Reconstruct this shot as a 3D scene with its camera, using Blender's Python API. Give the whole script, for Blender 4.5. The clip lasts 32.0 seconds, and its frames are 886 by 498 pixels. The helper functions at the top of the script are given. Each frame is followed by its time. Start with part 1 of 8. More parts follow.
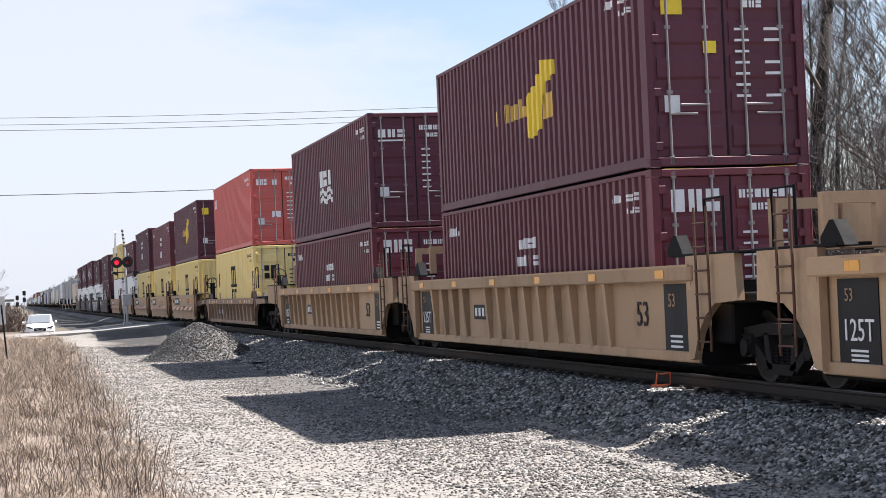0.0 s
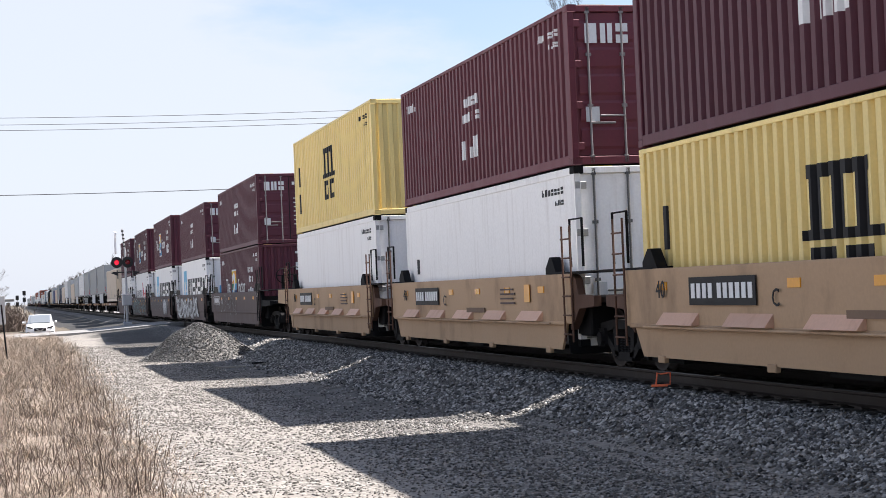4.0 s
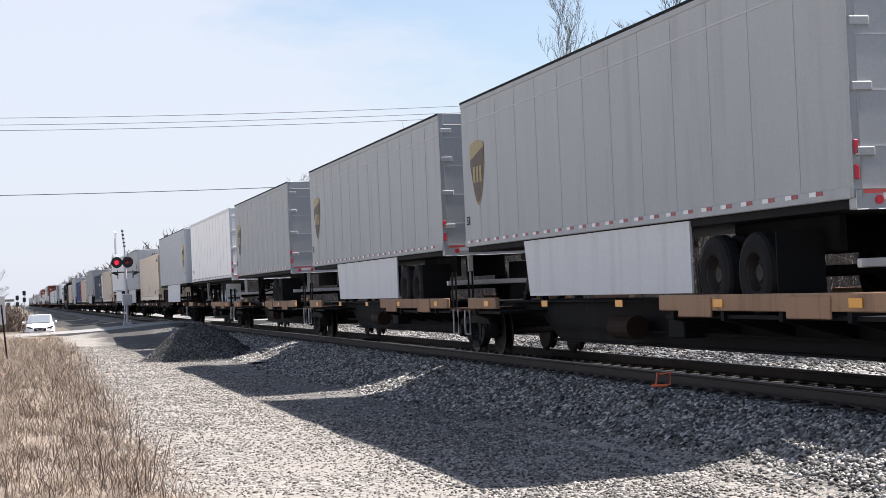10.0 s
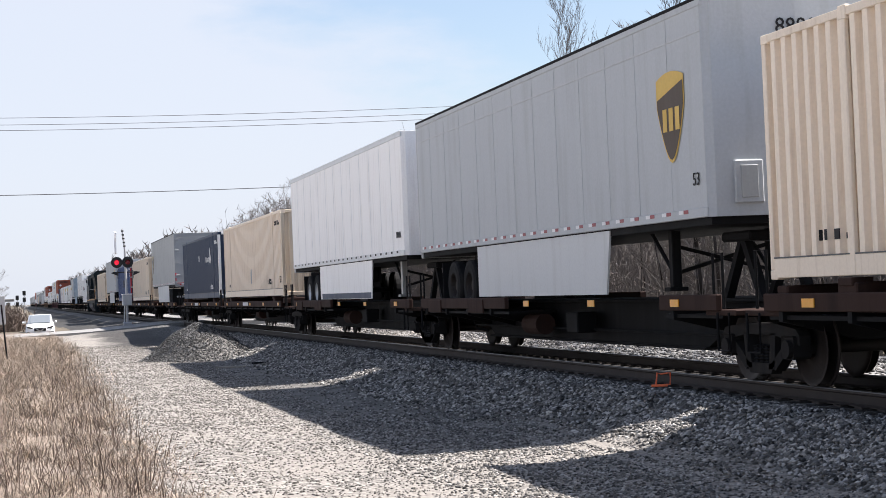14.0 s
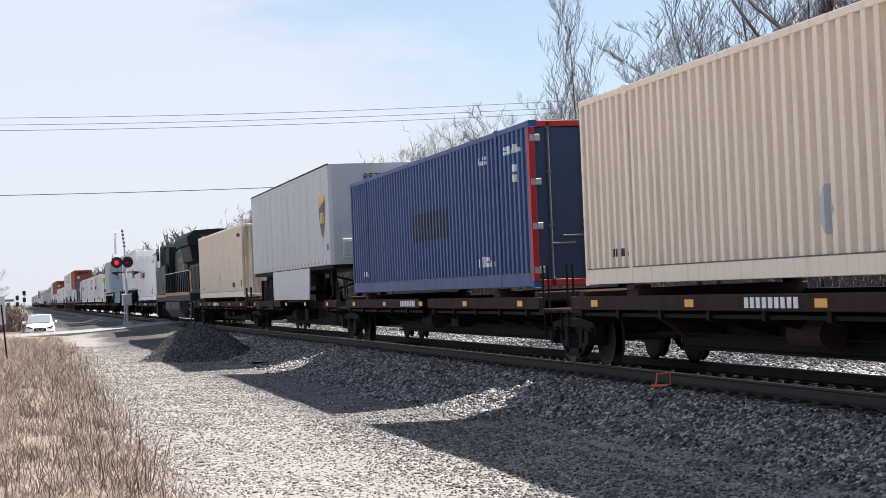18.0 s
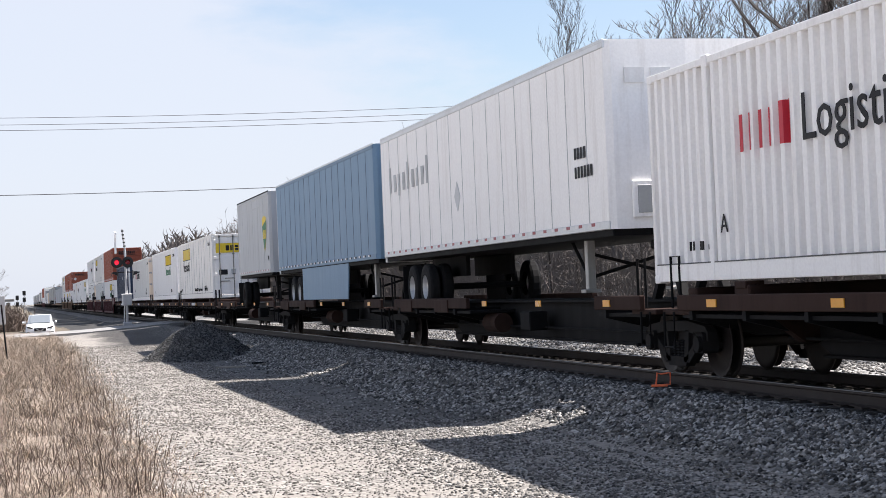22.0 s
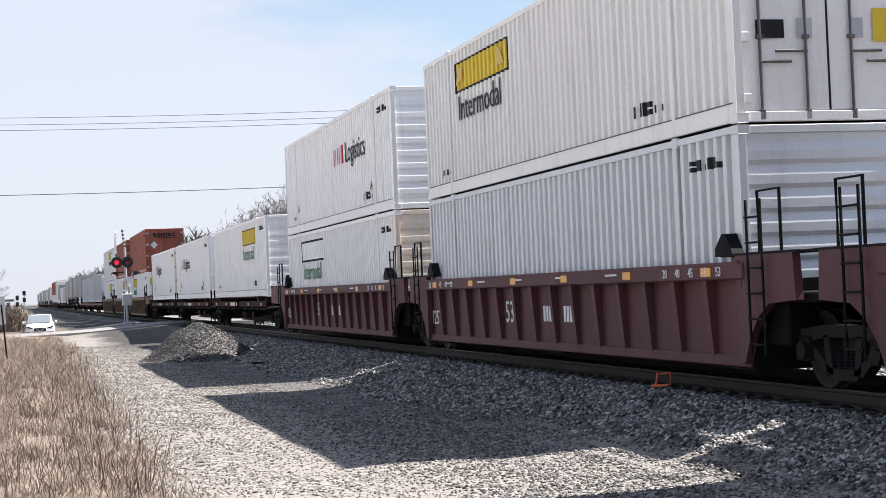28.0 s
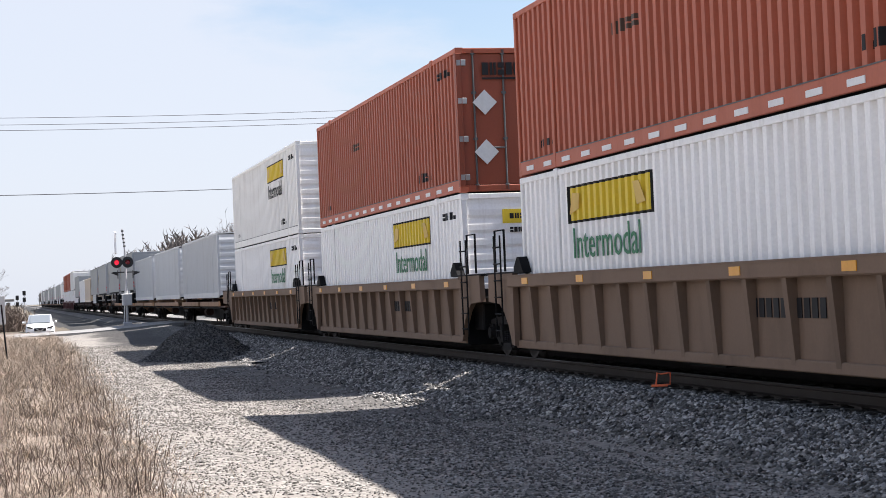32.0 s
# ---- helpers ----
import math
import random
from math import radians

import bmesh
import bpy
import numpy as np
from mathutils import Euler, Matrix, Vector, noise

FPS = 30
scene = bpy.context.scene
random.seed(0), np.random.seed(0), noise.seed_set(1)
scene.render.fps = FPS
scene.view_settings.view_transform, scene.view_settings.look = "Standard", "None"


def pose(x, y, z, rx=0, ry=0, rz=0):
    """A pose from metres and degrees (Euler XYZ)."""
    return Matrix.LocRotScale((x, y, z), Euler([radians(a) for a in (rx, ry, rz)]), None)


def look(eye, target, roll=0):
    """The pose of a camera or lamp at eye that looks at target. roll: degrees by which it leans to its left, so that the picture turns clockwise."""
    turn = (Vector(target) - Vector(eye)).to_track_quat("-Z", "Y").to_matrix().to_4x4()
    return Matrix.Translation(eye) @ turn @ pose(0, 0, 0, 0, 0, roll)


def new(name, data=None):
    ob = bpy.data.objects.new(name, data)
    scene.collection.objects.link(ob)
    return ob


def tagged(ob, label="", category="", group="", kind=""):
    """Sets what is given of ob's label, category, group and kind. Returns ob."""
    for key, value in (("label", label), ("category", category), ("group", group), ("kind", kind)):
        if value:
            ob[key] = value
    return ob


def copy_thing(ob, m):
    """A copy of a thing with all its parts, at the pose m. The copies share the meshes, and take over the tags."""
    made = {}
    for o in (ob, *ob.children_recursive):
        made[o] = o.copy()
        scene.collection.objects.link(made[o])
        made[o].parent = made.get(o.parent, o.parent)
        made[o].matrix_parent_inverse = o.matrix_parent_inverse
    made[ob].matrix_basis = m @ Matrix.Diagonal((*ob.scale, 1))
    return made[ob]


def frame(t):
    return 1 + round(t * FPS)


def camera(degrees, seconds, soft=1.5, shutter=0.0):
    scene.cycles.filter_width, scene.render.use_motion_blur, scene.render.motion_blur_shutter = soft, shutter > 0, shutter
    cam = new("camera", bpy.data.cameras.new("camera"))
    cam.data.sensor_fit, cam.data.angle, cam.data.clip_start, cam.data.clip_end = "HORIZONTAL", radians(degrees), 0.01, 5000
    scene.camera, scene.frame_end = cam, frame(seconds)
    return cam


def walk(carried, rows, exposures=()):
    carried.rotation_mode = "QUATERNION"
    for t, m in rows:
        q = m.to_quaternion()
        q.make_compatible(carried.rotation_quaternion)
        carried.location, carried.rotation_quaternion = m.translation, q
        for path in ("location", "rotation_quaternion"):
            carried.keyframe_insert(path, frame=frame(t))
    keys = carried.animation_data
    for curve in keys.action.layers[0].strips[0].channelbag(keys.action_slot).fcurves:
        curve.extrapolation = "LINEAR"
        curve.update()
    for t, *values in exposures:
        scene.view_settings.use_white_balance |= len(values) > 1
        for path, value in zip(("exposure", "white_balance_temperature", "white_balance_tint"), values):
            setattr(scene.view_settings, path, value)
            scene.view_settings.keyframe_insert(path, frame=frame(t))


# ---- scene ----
# World: x runs along the track in the train's direction, y across it, z up, z = 0 on the rail heads.
RAIL_Y = 9.97            # centre line of the track
EYE_Z = 1.37
SECONDS = 32.0
SPEED = 26.245           # metres a second
# uneven running of the train against SPEED, in metres
JITTER = ((0, .1), (1, -.08), (2, 0), (4.5, -.2), (5, -.2), (6, .58), (7, -.49), (8, -.64), (9, .41), (10, -.32), (11, .66),
          (12, .07), (13, .57), (14, -.33), (15, -.07), (17.5, -.11), (18, .84), (19, -.19), (20, -.13), (21, -.16), (22, -.25),
          (23, .52), (24, -.32), (26.5, -.56), (27, -.39), (28, .72), (29, -.2), (30, .36), (31, -.58), (32, .4))

cam = camera(29.08, SECONDS, soft=0.7)
EYE = pose(0, 0, EYE_Z, 91.271, 2.38, 75.951)
walk(cam, [(0, EYE), (SECONDS, EYE)], exposures=[(0, 1.44, 6430, 13), (7.5, 1.44, 6430, 13), (9.0, 1.36, 6430, 13), (SECONDS, 1.36, 6430, 13)])

# ---- sky and sun ----
SUN_UP, SUN_TURN = 53.5, 2.0
world = bpy.data.worlds.new("sky")
scene.world = world
world.use_nodes = True
wn, wl = world.node_tree.nodes, world.node_tree.links
wn.clear()
w_out = wn.new("ShaderNodeOutputWorld")
w_bg = wn.new("ShaderNodeBackground")
w_bg.inputs["Strength"].default_value = 0.068
w_sky = wn.new("ShaderNodeTexSky")
w_sky.sky_type = 'NISHITA'
w_sky.sun_disc = False
w_sky.sun_elevation, w_sky.sun_rotation = radians(SUN_UP), radians(SUN_TURN)
w_sky.air_density, w_sky.dust_density, w_sky.ozone_density = 1.0, 1.2, 1.6
w_co = wn.new("ShaderNodeTexCoord")
w_dot = wn.new("ShaderNodeVectorMath")
w_dot.operation = 'DOT_PRODUCT'
# a thin veil of high cloud over the half of the sky on this side of a slanting edge
w_dot.inputs[1].default_value = (-0.229, -0.534, -0.814)
w_map = wn.new("ShaderNodeMapping")
w_map.inputs["Scale"].default_value = (5, 5, 16)
w_noise = wn.new("ShaderNodeTexNoise")
w_noise.inputs["Scale"].default_value, w_noise.inputs["Detail"].default_value = 1.3, 7
w_noise.inputs["Roughness"].default_value = 0.58
w_add = wn.new("ShaderNodeMath")
w_add.operation = 'MULTIPLY_ADD'
w_add.inputs[1].default_value = 0.16
w_rng = wn.new("ShaderNodeMapRange")
w_rng.interpolation_type = 'SMOOTHSTEP'
w_rng.inputs["From Min"].default_value, w_rng.inputs["From Max"].default_value = 0.05, 0.12
w_rng.inputs["To Min"].default_value, w_rng.inputs["To Max"].default_value = 0.145, 0.86
w_mix = wn.new("ShaderNodeMixRGB")
w_mix.inputs["Color2"].default_value = (4.70, 5.02, 5.55, 1)
wl.new(w_co.outputs["Generated"], w_dot.inputs[0])
wl.new(w_co.outputs["Generated"], w_map.inputs["Vector"])
wl.new(w_map.outputs["Vector"], w_noise.inputs["Vector"])
wl.new(w_noise.outputs[0], w_add.inputs[0])
wl.new(w_dot.outputs["Value"], w_add.inputs[2])
wl.new(w_add.outputs[0], w_rng.inputs["Value"])
wl.new(w_rng.outputs["Result"], w_mix.inputs["Fac"])
wl.new(w_sky.outputs["Color"], w_mix.inputs["Color1"])
wl.new(w_mix.outputs["Color"], w_bg.inputs["Color"])
wl.new(w_bg.outputs["Background"], w_out.inputs["Surface"])

sun = new("sun", bpy.data.lights.new("sun", 'SUN'))
sun.data.energy, sun.data.angle, sun.data.color = 5.0, radians(0.55), (1.0, 0.955, 0.89)
s_dir = Vector((math.sin(radians(SUN_TURN)) * math.cos(radians(SUN_UP)), math.cos(radians(SUN_TURN)) * math.cos(radians(SUN_UP)), math.sin(radians(SUN_UP))))
sun.matrix_world = look(s_dir * 300, (0, 0, 0))


# ---- materials ----
def paint(name, rgb, rough=0.55, metal=0.0, dirt=0.35, dirt_rgb=(0.10, 0.075, 0.055), streak=(3.0, 3.0, 0.35), grain=0.06, bump=0.05, vary=0.12, spec=0.4):
    """A weathered surface: large stains and fine grain in colour, drips along z, a little relief."""
    m = bpy.data.materials.new(name)
    m.use_nodes = True
    n, l = m.node_tree.nodes, m.node_tree.links
    b = n["Principled BSDF"]
    b.inputs["Metallic"].default_value = metal
    b.inputs["Specular IOR Level"].default_value = spec
    co = n.new("ShaderNodeTexCoord")
    info = n.new("ShaderNodeObjectInfo")
    shift = n.new("ShaderNodeVectorMath")
    shift.operation = 'MULTIPLY_ADD'
    shift.inputs[1].default_value = (1, 1, 1)
    off = n.new("ShaderNodeVectorMath")
    off.operation = 'SCALE'
    off.inputs[0].default_value = (37.0, 19.0, 11.0)
    l.new(info.outputs["Random"], off.inputs["Scale"])
    l.new(co.outputs["Object"], shift.inputs[0])
    l.new(off.outputs[0], shift.inputs[2])
    mp = n.new("ShaderNodeMapping")
    mp.inputs["Scale"].default_value = streak
    big = n.new("ShaderNodeTexNoise")
    big.inputs["Scale"].default_value, big.inputs["Detail"].default_value, big.inputs["Roughness"].default_value = 1.0, 6, 0.62
    l.new(shift.outputs[0], mp.inputs["Vector"])
    l.new(mp.outputs["Vector"], big.inputs["Vector"])
    fine = n.new("ShaderNodeTexNoise")
    fine.inputs["Scale"].default_value, fine.inputs["Detail"].default_value = 24.0, 3
    l.new(shift.outputs[0], fine.inputs["Vector"])
    ramp = n.new("ShaderNodeMapRange")
    ramp.inputs["From Min"].default_value, ramp.inputs["From Max"].default_value = 0.52, 0.80
    ramp.inputs["To Min"].default_value, ramp.inputs["To Max"].default_value = 0.0, dirt
    l.new(big.outputs[0], ramp.inputs["Value"])
    hsv = n.new("ShaderNodeHueSaturation")
    hsv.inputs["Color"].default_value = (*rgb, 1)
    val = n.new("ShaderNodeMapRange")
    val.inputs["To Min"].default_value, val.inputs["To Max"].default_value = 1 - vary, 1 + vary
    l.new(info.outputs["Random"], val.inputs["Value"])
    l.new(val.outputs["Result"], hsv.inputs["Value"])
    g = n.new("ShaderNodeMapRange")
    g.inputs["To Min"].default_value, g.inputs["To Max"].default_value = 1 - grain * 1.6, 1 + grain * 1.6
    l.new(fine.outputs[0], g.inputs["Value"])
    mul = n.new("ShaderNodeMixRGB")
    mul.blend_type = 'MULTIPLY'
    mul.inputs["Fac"].default_value = 1
    l.new(hsv.outputs["Color"], mul.inputs["Color1"])
    l.new(g.outputs["Result"], mul.inputs["Color2"])
    mix = n.new("ShaderNodeMixRGB")
    mix.inputs["Color2"].default_value = (*dirt_rgb, 1)
    l.new(ramp.outputs["Result"], mix.inputs["Fac"])
    l.new(mul.outputs["Color"], mix.inputs["Color1"])
    l.new(mix.outputs["Color"], b.inputs["Base Color"])
    rr = n.new("ShaderNodeMapRange")
    rr.inputs["To Min"].default_value, rr.inputs["To Max"].default_value = max(0.05, rough - 0.15), min(1, rough + 0.15)
    l.new(big.outputs[0], rr.inputs["Value"])
    l.new(rr.outputs["Result"], b.inputs["Roughness"])
    if bump:
        bp = n.new("ShaderNodeBump")
        bp.inputs["Strength"].default_value, bp.inputs["Distance"].default_value = bump, 0.02
        l.new(fine.outputs[0], bp.inputs["Height"])
        l.new(bp.outputs["Normal"], b.inputs["Normal"])
    return m


MAROON = paint("maroon_paint", (0.088, 0.018, 0.031), dirt=0.3, dirt_rgb=(0.09, 0.05, 0.045))
OXIDE = paint("oxide_red_paint", (0.120, 0.022, 0.034), dirt=0.3, dirt_rgb=(0.11, 0.05, 0.04))
CORAL = paint("faded_red_paint", (0.50, 0.105, 0.085), dirt=0.3, dirt_rgb=(0.16, 0.07, 0.05))
MUSTARD = paint("mustard_paint", (0.82, 0.64, 0.26), dirt=0.4, dirt_rgb=(0.22, 0.15, 0.05))
WHITE = paint("white_paint", (0.885, 0.868, 0.852), dirt=0.32, dirt_rgb=(0.38, 0.32, 0.27), streak=(5.0, 5.0, 0.4), vary=0.05)
WARMWHITE = paint("off_white_paint", (0.84, 0.82, 0.785), dirt=0.32, dirt_rgb=(0.33, 0.28, 0.22), vary=0.05)
BEIGE = paint("beige_paint", (0.80, 0.68, 0.55), dirt=0.45, dirt_rgb=(0.36, 0.24, 0.15), streak=(9.0, 9.0, 0.5), vary=0.06)
BEIGE_RUST = paint("rust_streaked_beige_paint", (0.62, 0.52, 0.40), dirt=0.95, dirt_rgb=(0.13, 0.065, 0.03), streak=(2.6, 2.6, 0.22), vary=0.05)
GREY = paint("grey_trailer_paint", (0.42, 0.437, 0.455), dirt=0.35, dirt_rgb=(0.25, 0.24, 0.22), vary=0.06)
DARKGREY = paint("dull_grey_trailer_paint", (0.32, 0.33, 0.335), dirt=0.3, dirt_rgb=(0.2, 0.19, 0.17), vary=0.08)
PALEGREY = paint("pale_grey_paint", (0.55, 0.56, 0.57), dirt=0.3, dirt_rgb=(0.3, 0.28, 0.25), vary=0.05)
ALU = paint("ribbed_aluminium", (0.62, 0.63, 0.64), rough=0.42, metal=0.35, dirt=0.3, dirt_rgb=(0.3, 0.29, 0.27), vary=0.04)
SKYBLUE = paint("pale_blue_paint", (0.138, 0.232, 0.335), dirt=0.25, dirt_rgb=(0.2, 0.24, 0.28))
BLUE = paint("blue_paint", (0.025, 0.065, 0.19), dirt=0.3, dirt_rgb=(0.05, 0.05, 0.06))
NAVY = paint("navy_paint", (0.021, 0.038, 0.080), dirt=0.12, dirt_rgb=(0.05, 0.05, 0.05))
ORANGE = paint("orange_paint", (0.41, 0.105, 0.055), dirt=0.4, dirt_rgb=(0.22, 0.07, 0.04))
# darker orange for the ends of the orange boxes
DARKORANGE = paint("dark_orange_paint", (0.27, 0.062, 0.030), dirt=0.5, dirt_rgb=(0.10, 0.035, 0.025))
DARKRED = paint("crimson_paint", (0.30, 0.015, 0.02), dirt=0.2)
TAN = paint("tan_car_paint", (0.40, 0.262, 0.155), dirt=0.8, streak=(1.1, 1.1, 0.6), dirt_rgb=(0.15, 0.095, 0.06), rough=0.7)
BROWNTAN = paint("brown_tan_car_paint", (0.175, 0.112, 0.075), dirt=0.7, streak=(1.3, 1.3, 0.6), dirt_rgb=(0.11, 0.075, 0.05), rough=0.75)
BROWN = paint("brown_car_paint", (0.092, 0.062, 0.060), dirt=0.6, dirt_rgb=(0.10, 0.075, 0.06), rough=0.7)
CARMAROON = paint("maroon_car_paint", (0.088, 0.026, 0.030), dirt=0.45, dirt_rgb=(0.09, 0.06, 0.045), rough=0.65)
SPINE = paint("rusty_spine_paint", (0.036, 0.020, 0.016), dirt=0.75, dirt_rgb=(0.014, 0.011, 0.011), rough=0.8, spec=0.12)
SPINETAN = paint("yellow_brown_spine_paint", (0.29, 0.17, 0.10), dirt=0.85, dirt_rgb=(0.11, 0.07, 0.045), rough=0.75)
BLACKSTEEL = paint("grimy_black_steel", (0.008, 0.008, 0.009), dirt=0.4, dirt_rgb=(0.020, 0.017, 0.016), rough=0.75, spec=0.12)
BOGIE = paint("dusty_bogie_iron", (0.016, 0.015, 0.015), dirt=0.5, dirt_rgb=(0.045, 0.038, 0.034), rough=0.8, spec=0.12)
WHEELSTEEL = paint("wheel_steel", (0.04, 0.034, 0.032), rough=0.6, metal=0.4, dirt=0.5, dirt_rgb=(0.06, 0.045, 0.04), spec=0.12)
TYRE = paint("tyre_rubber", (0.013, 0.013, 0.014), rough=0.85, dirt=0.4, dirt_rgb=(0.06, 0.055, 0.05), spec=0.12)
RIM = paint("painted_rim", (0.55, 0.55, 0.55), rough=0.4, metal=0.4, dirt=0.4)
GALV = paint("galvanised_steel", (0.38, 0.38, 0.38), rough=0.45, metal=0.6, dirt=0.35, dirt_rgb=(0.2, 0.17, 0.14))
LOCODARK = paint("sooty_black_locomotive_paint", (0.010, 0.015, 0.019), rough=0.6, dirt=0.4, dirt_rgb=(0.018, 0.016, 0.015), spec=0.12)
LOCOFADE = paint("faded_gold_paint", (0.19, 0.118, 0.045), rough=0.6, dirt=0.9, dirt_rgb=(0.045, 0.05, 0.055), streak=(3, 3, 0.8))
LOCO = paint("dark_blue_locomotive_paint", (0.036, 0.056, 0.076), rough=0.55, dirt=0.4, dirt_rgb=(0.055, 0.052, 0.05), spec=0.12)
LOCOGREY = paint("sooty_grey_locomotive_paint", (0.055, 0.061, 0.067), rough=0.65, dirt=0.5, dirt_rgb=(0.04, 0.037, 0.034))
LOCOGOLD = paint("gold_paint", (0.32, 0.158, 0.038), rough=0.5, dirt=0.35)
INK = paint("black_lettering", (0.02, 0.02, 0.022), dirt=0.1, vary=0.02, spec=0.12)
CHALK = paint("white_lettering", (0.72, 0.72, 0.72), dirt=0.2, dirt_rgb=(0.3, 0.2, 0.2), vary=0.03)
YELLOW = paint("yellow_lettering", (0.72, 0.52, 0.03), dirt=0.15, vary=0.03)
AMBER = paint("amber_reflector", (0.75, 0.33, 0.02), rough=0.3, dirt=0.1, vary=0.03)
GOLD = paint("gold_lettering", (0.62, 0.40, 0.08), dirt=0.2, vary=0.03)
DARKBROWN = paint("dark_brown_lettering", (0.055, 0.032, 0.018), dirt=0.1, vary=0.02)
GREEN = paint("green_lettering", (0.02, 0.16, 0.07), dirt=0.1, vary=0.02)
RED = paint("red_lettering", (0.5, 0.02, 0.04), dirt=0.1, vary=0.02)
PINK = paint("pale_red_reflector", (0.62, 0.10, 0.09), rough=0.35, dirt=0.1, vary=0.05)
CRIMSON = paint("dark_red_reflector", (0.26, 0.02, 0.03), rough=0.4, dirt=0.2, vary=0.05)
PALEBLUE = paint("sky_blue_lettering", (0.12, 0.42, 0.66), dirt=0.05, vary=0.02)
TEAL = paint("teal_graffiti", (0.10, 0.20, 0.22), dirt=0.2)
SILVER = paint("silver_graffiti", (0.30, 0.30, 0.31), dirt=0.3)
GLASSY = paint("dark_window_glass", (0.006, 0.007, 0.008), rough=0.12, dirt=0.05, bump=0, vary=0.02)


# ---- building blocks ----
class Geo:
    """Gathers faces of one part."""

    def __init__(self):
        self.v, self.f = [], []

    def add(self, verts, faces):
        k = len(self.v)
        self.v += verts
        self.f += [tuple(i + k for i in f) for f in faces]
        return self

    def box(self, x0, x1, y0, y1, z0, z1, c=0.0):
        if c <= 0:
            return self.add([(x, y, z) for x in (x0, x1) for y in (y0, y1) for z in (z0, z1)],
                            [(0, 1, 3, 2), (4, 6, 7, 5), (0, 4, 5, 1), (2, 3, 7, 6), (0, 2, 6, 4), (1, 5, 7, 3)])
        lo, hi = (x0, y0, z0), (x1, y1, z1)
        verts, index = [], {}
        for cx in (0, 1):
            for cy in (0, 1):
                for cz in (0, 1):
                    s = (cx, cy, cz)
                    for ax in range(3):
                        p = []
                        for k in range(3):
                            e = (lo, hi)[s[k]][k]
                            p.append(e if k == ax else e + (c if s[k] == 0 else -c))
                        index[(s, ax)] = len(verts)
                        verts.append(tuple(p))
        faces = []
        for ax in range(3):
            u, w = [k for k in range(3) if k != ax]
            for side in (0, 1):
                ring = []
                for a, b in ((0, 0), (1, 0), (1, 1), (0, 1)):
                    s = [0, 0, 0]
                    s[ax], s[u], s[w] = side, a, b
                    ring.append(index[(tuple(s), ax)])
                faces.append(tuple(ring))
        for ax in range(3):
            u, w = [k for k in range(3) if k != ax]
            for a in (0, 1):
                for b in (0, 1):
                    s0, s1 = [0, 0, 0], [0, 0, 0]
                    s0[ax], s1[ax] = 0, 1
                    s0[u] = s1[u] = a
                    s0[w] = s1[w] = b
                    s0, s1 = tuple(s0), tuple(s1)
                    faces.append((index[(s0, u)], index[(s1, u)], index[(s1, w)], index[(s0, w)]))
        for s in {k[0] for k in index}:
            faces.append((index[(s, 0)], index[(s, 1)], index[(s, 2)]))
        return self.add(verts, faces)

    def prism(self, pts, a0, a1, axis="y"):
        """A polygon of (u, w) pairs pushed along an axis: y takes (x, z), x takes (y, z), z takes (x, y)."""
        put = {"y": lambda u, w, a: (u, a, w), "x": lambda u, w, a: (a, u, w), "z": lambda u, w, a: (u, w, a)}[axis]
        n = len(pts)
        verts = [put(u, w, a0) for u, w in pts] + [put(u, w, a1) for u, w in pts]
        return self.add(verts, [tuple(range(n)), tuple(range(2 * n - 1, n - 1, -1))] + [(i, (i + 1) % n, n + (i + 1) % n, n + i) for i in range(n)])

    def tube(self, p, q, r, n=8, r2=None):
        p, q = Vector(p), Vector(q)
        d = (q - p).normalized()
        a = d.orthogonal().normalized()
        b = d.cross(a)
        r2 = r if r2 is None else r2
        ring = [(math.cos(2 * math.pi * i / n), math.sin(2 * math.pi * i / n)) for i in range(n)]
        verts = [tuple(p + r * (a * c + b * s)) for c, s in ring] + [tuple(q + r2 * (a * c + b * s)) for c, s in ring]
        return self.add(verts, [tuple(range(n - 1, -1, -1)), tuple(range(n, 2 * n))] + [(i, (i + 1) % n, n + (i + 1) % n, n + i) for i in range(n)])

    def hose(self, pts, r, n=6):
        """One unbroken tube through the points."""
        pts, k = [Vector(p) for p in pts], len(self.v)
        for i, p in enumerate(pts):
            d = (pts[min(i + 1, len(pts) - 1)] - pts[max(i - 1, 0)]).normalized()
            a = d.cross(Vector((0, 0, 1)) if abs(d.z) < 0.9 else Vector((1, 0, 0))).normalized()
            b = d.cross(a)
            self.v += [tuple(p + r * (a * math.cos(2 * math.pi * j / n) + b * math.sin(2 * math.pi * j / n))) for j in range(n)]
        m = len(pts)
        self.f += [(k + i * n + j, k + i * n + (j + 1) % n, k + (i + 1) * n + (j + 1) % n, k + (i + 1) * n + j) for i in range(m - 1) for j in range(n)]
        self.f += [tuple(range(k, k + n)), tuple(range(k + (m - 1) * n, k + m * n))]
        return self

    def path(self, pts, r, n=6):
        for a, b in zip(pts, pts[1:]):
            self.tube(a, b, r, n)
        return self

    def lathe(self, prof, centre, n=24, axis="y"):
        """Turns (radius, along) pairs about an axis through centre."""
        cx, cy, cz = centre
        verts, k = [], len(prof)
        for i in range(n):
            c, s = math.cos(2 * math.pi * i / n), math.sin(2 * math.pi * i / n)
            for r, a in prof:
                verts.append({"y": (cx + r * c, cy + a, cz + r * s), "z": (cx + r * c, cy + r * s, cz + a), "x": (cx + a, cy + r * c, cz + r * s)}[axis])
        return self.add(verts, [(i * k + j, i * k + j + 1, ((i + 1) % n) * k + j + 1, ((i + 1) % n) * k + j) for i in range(n) for j in range(k - 1)])

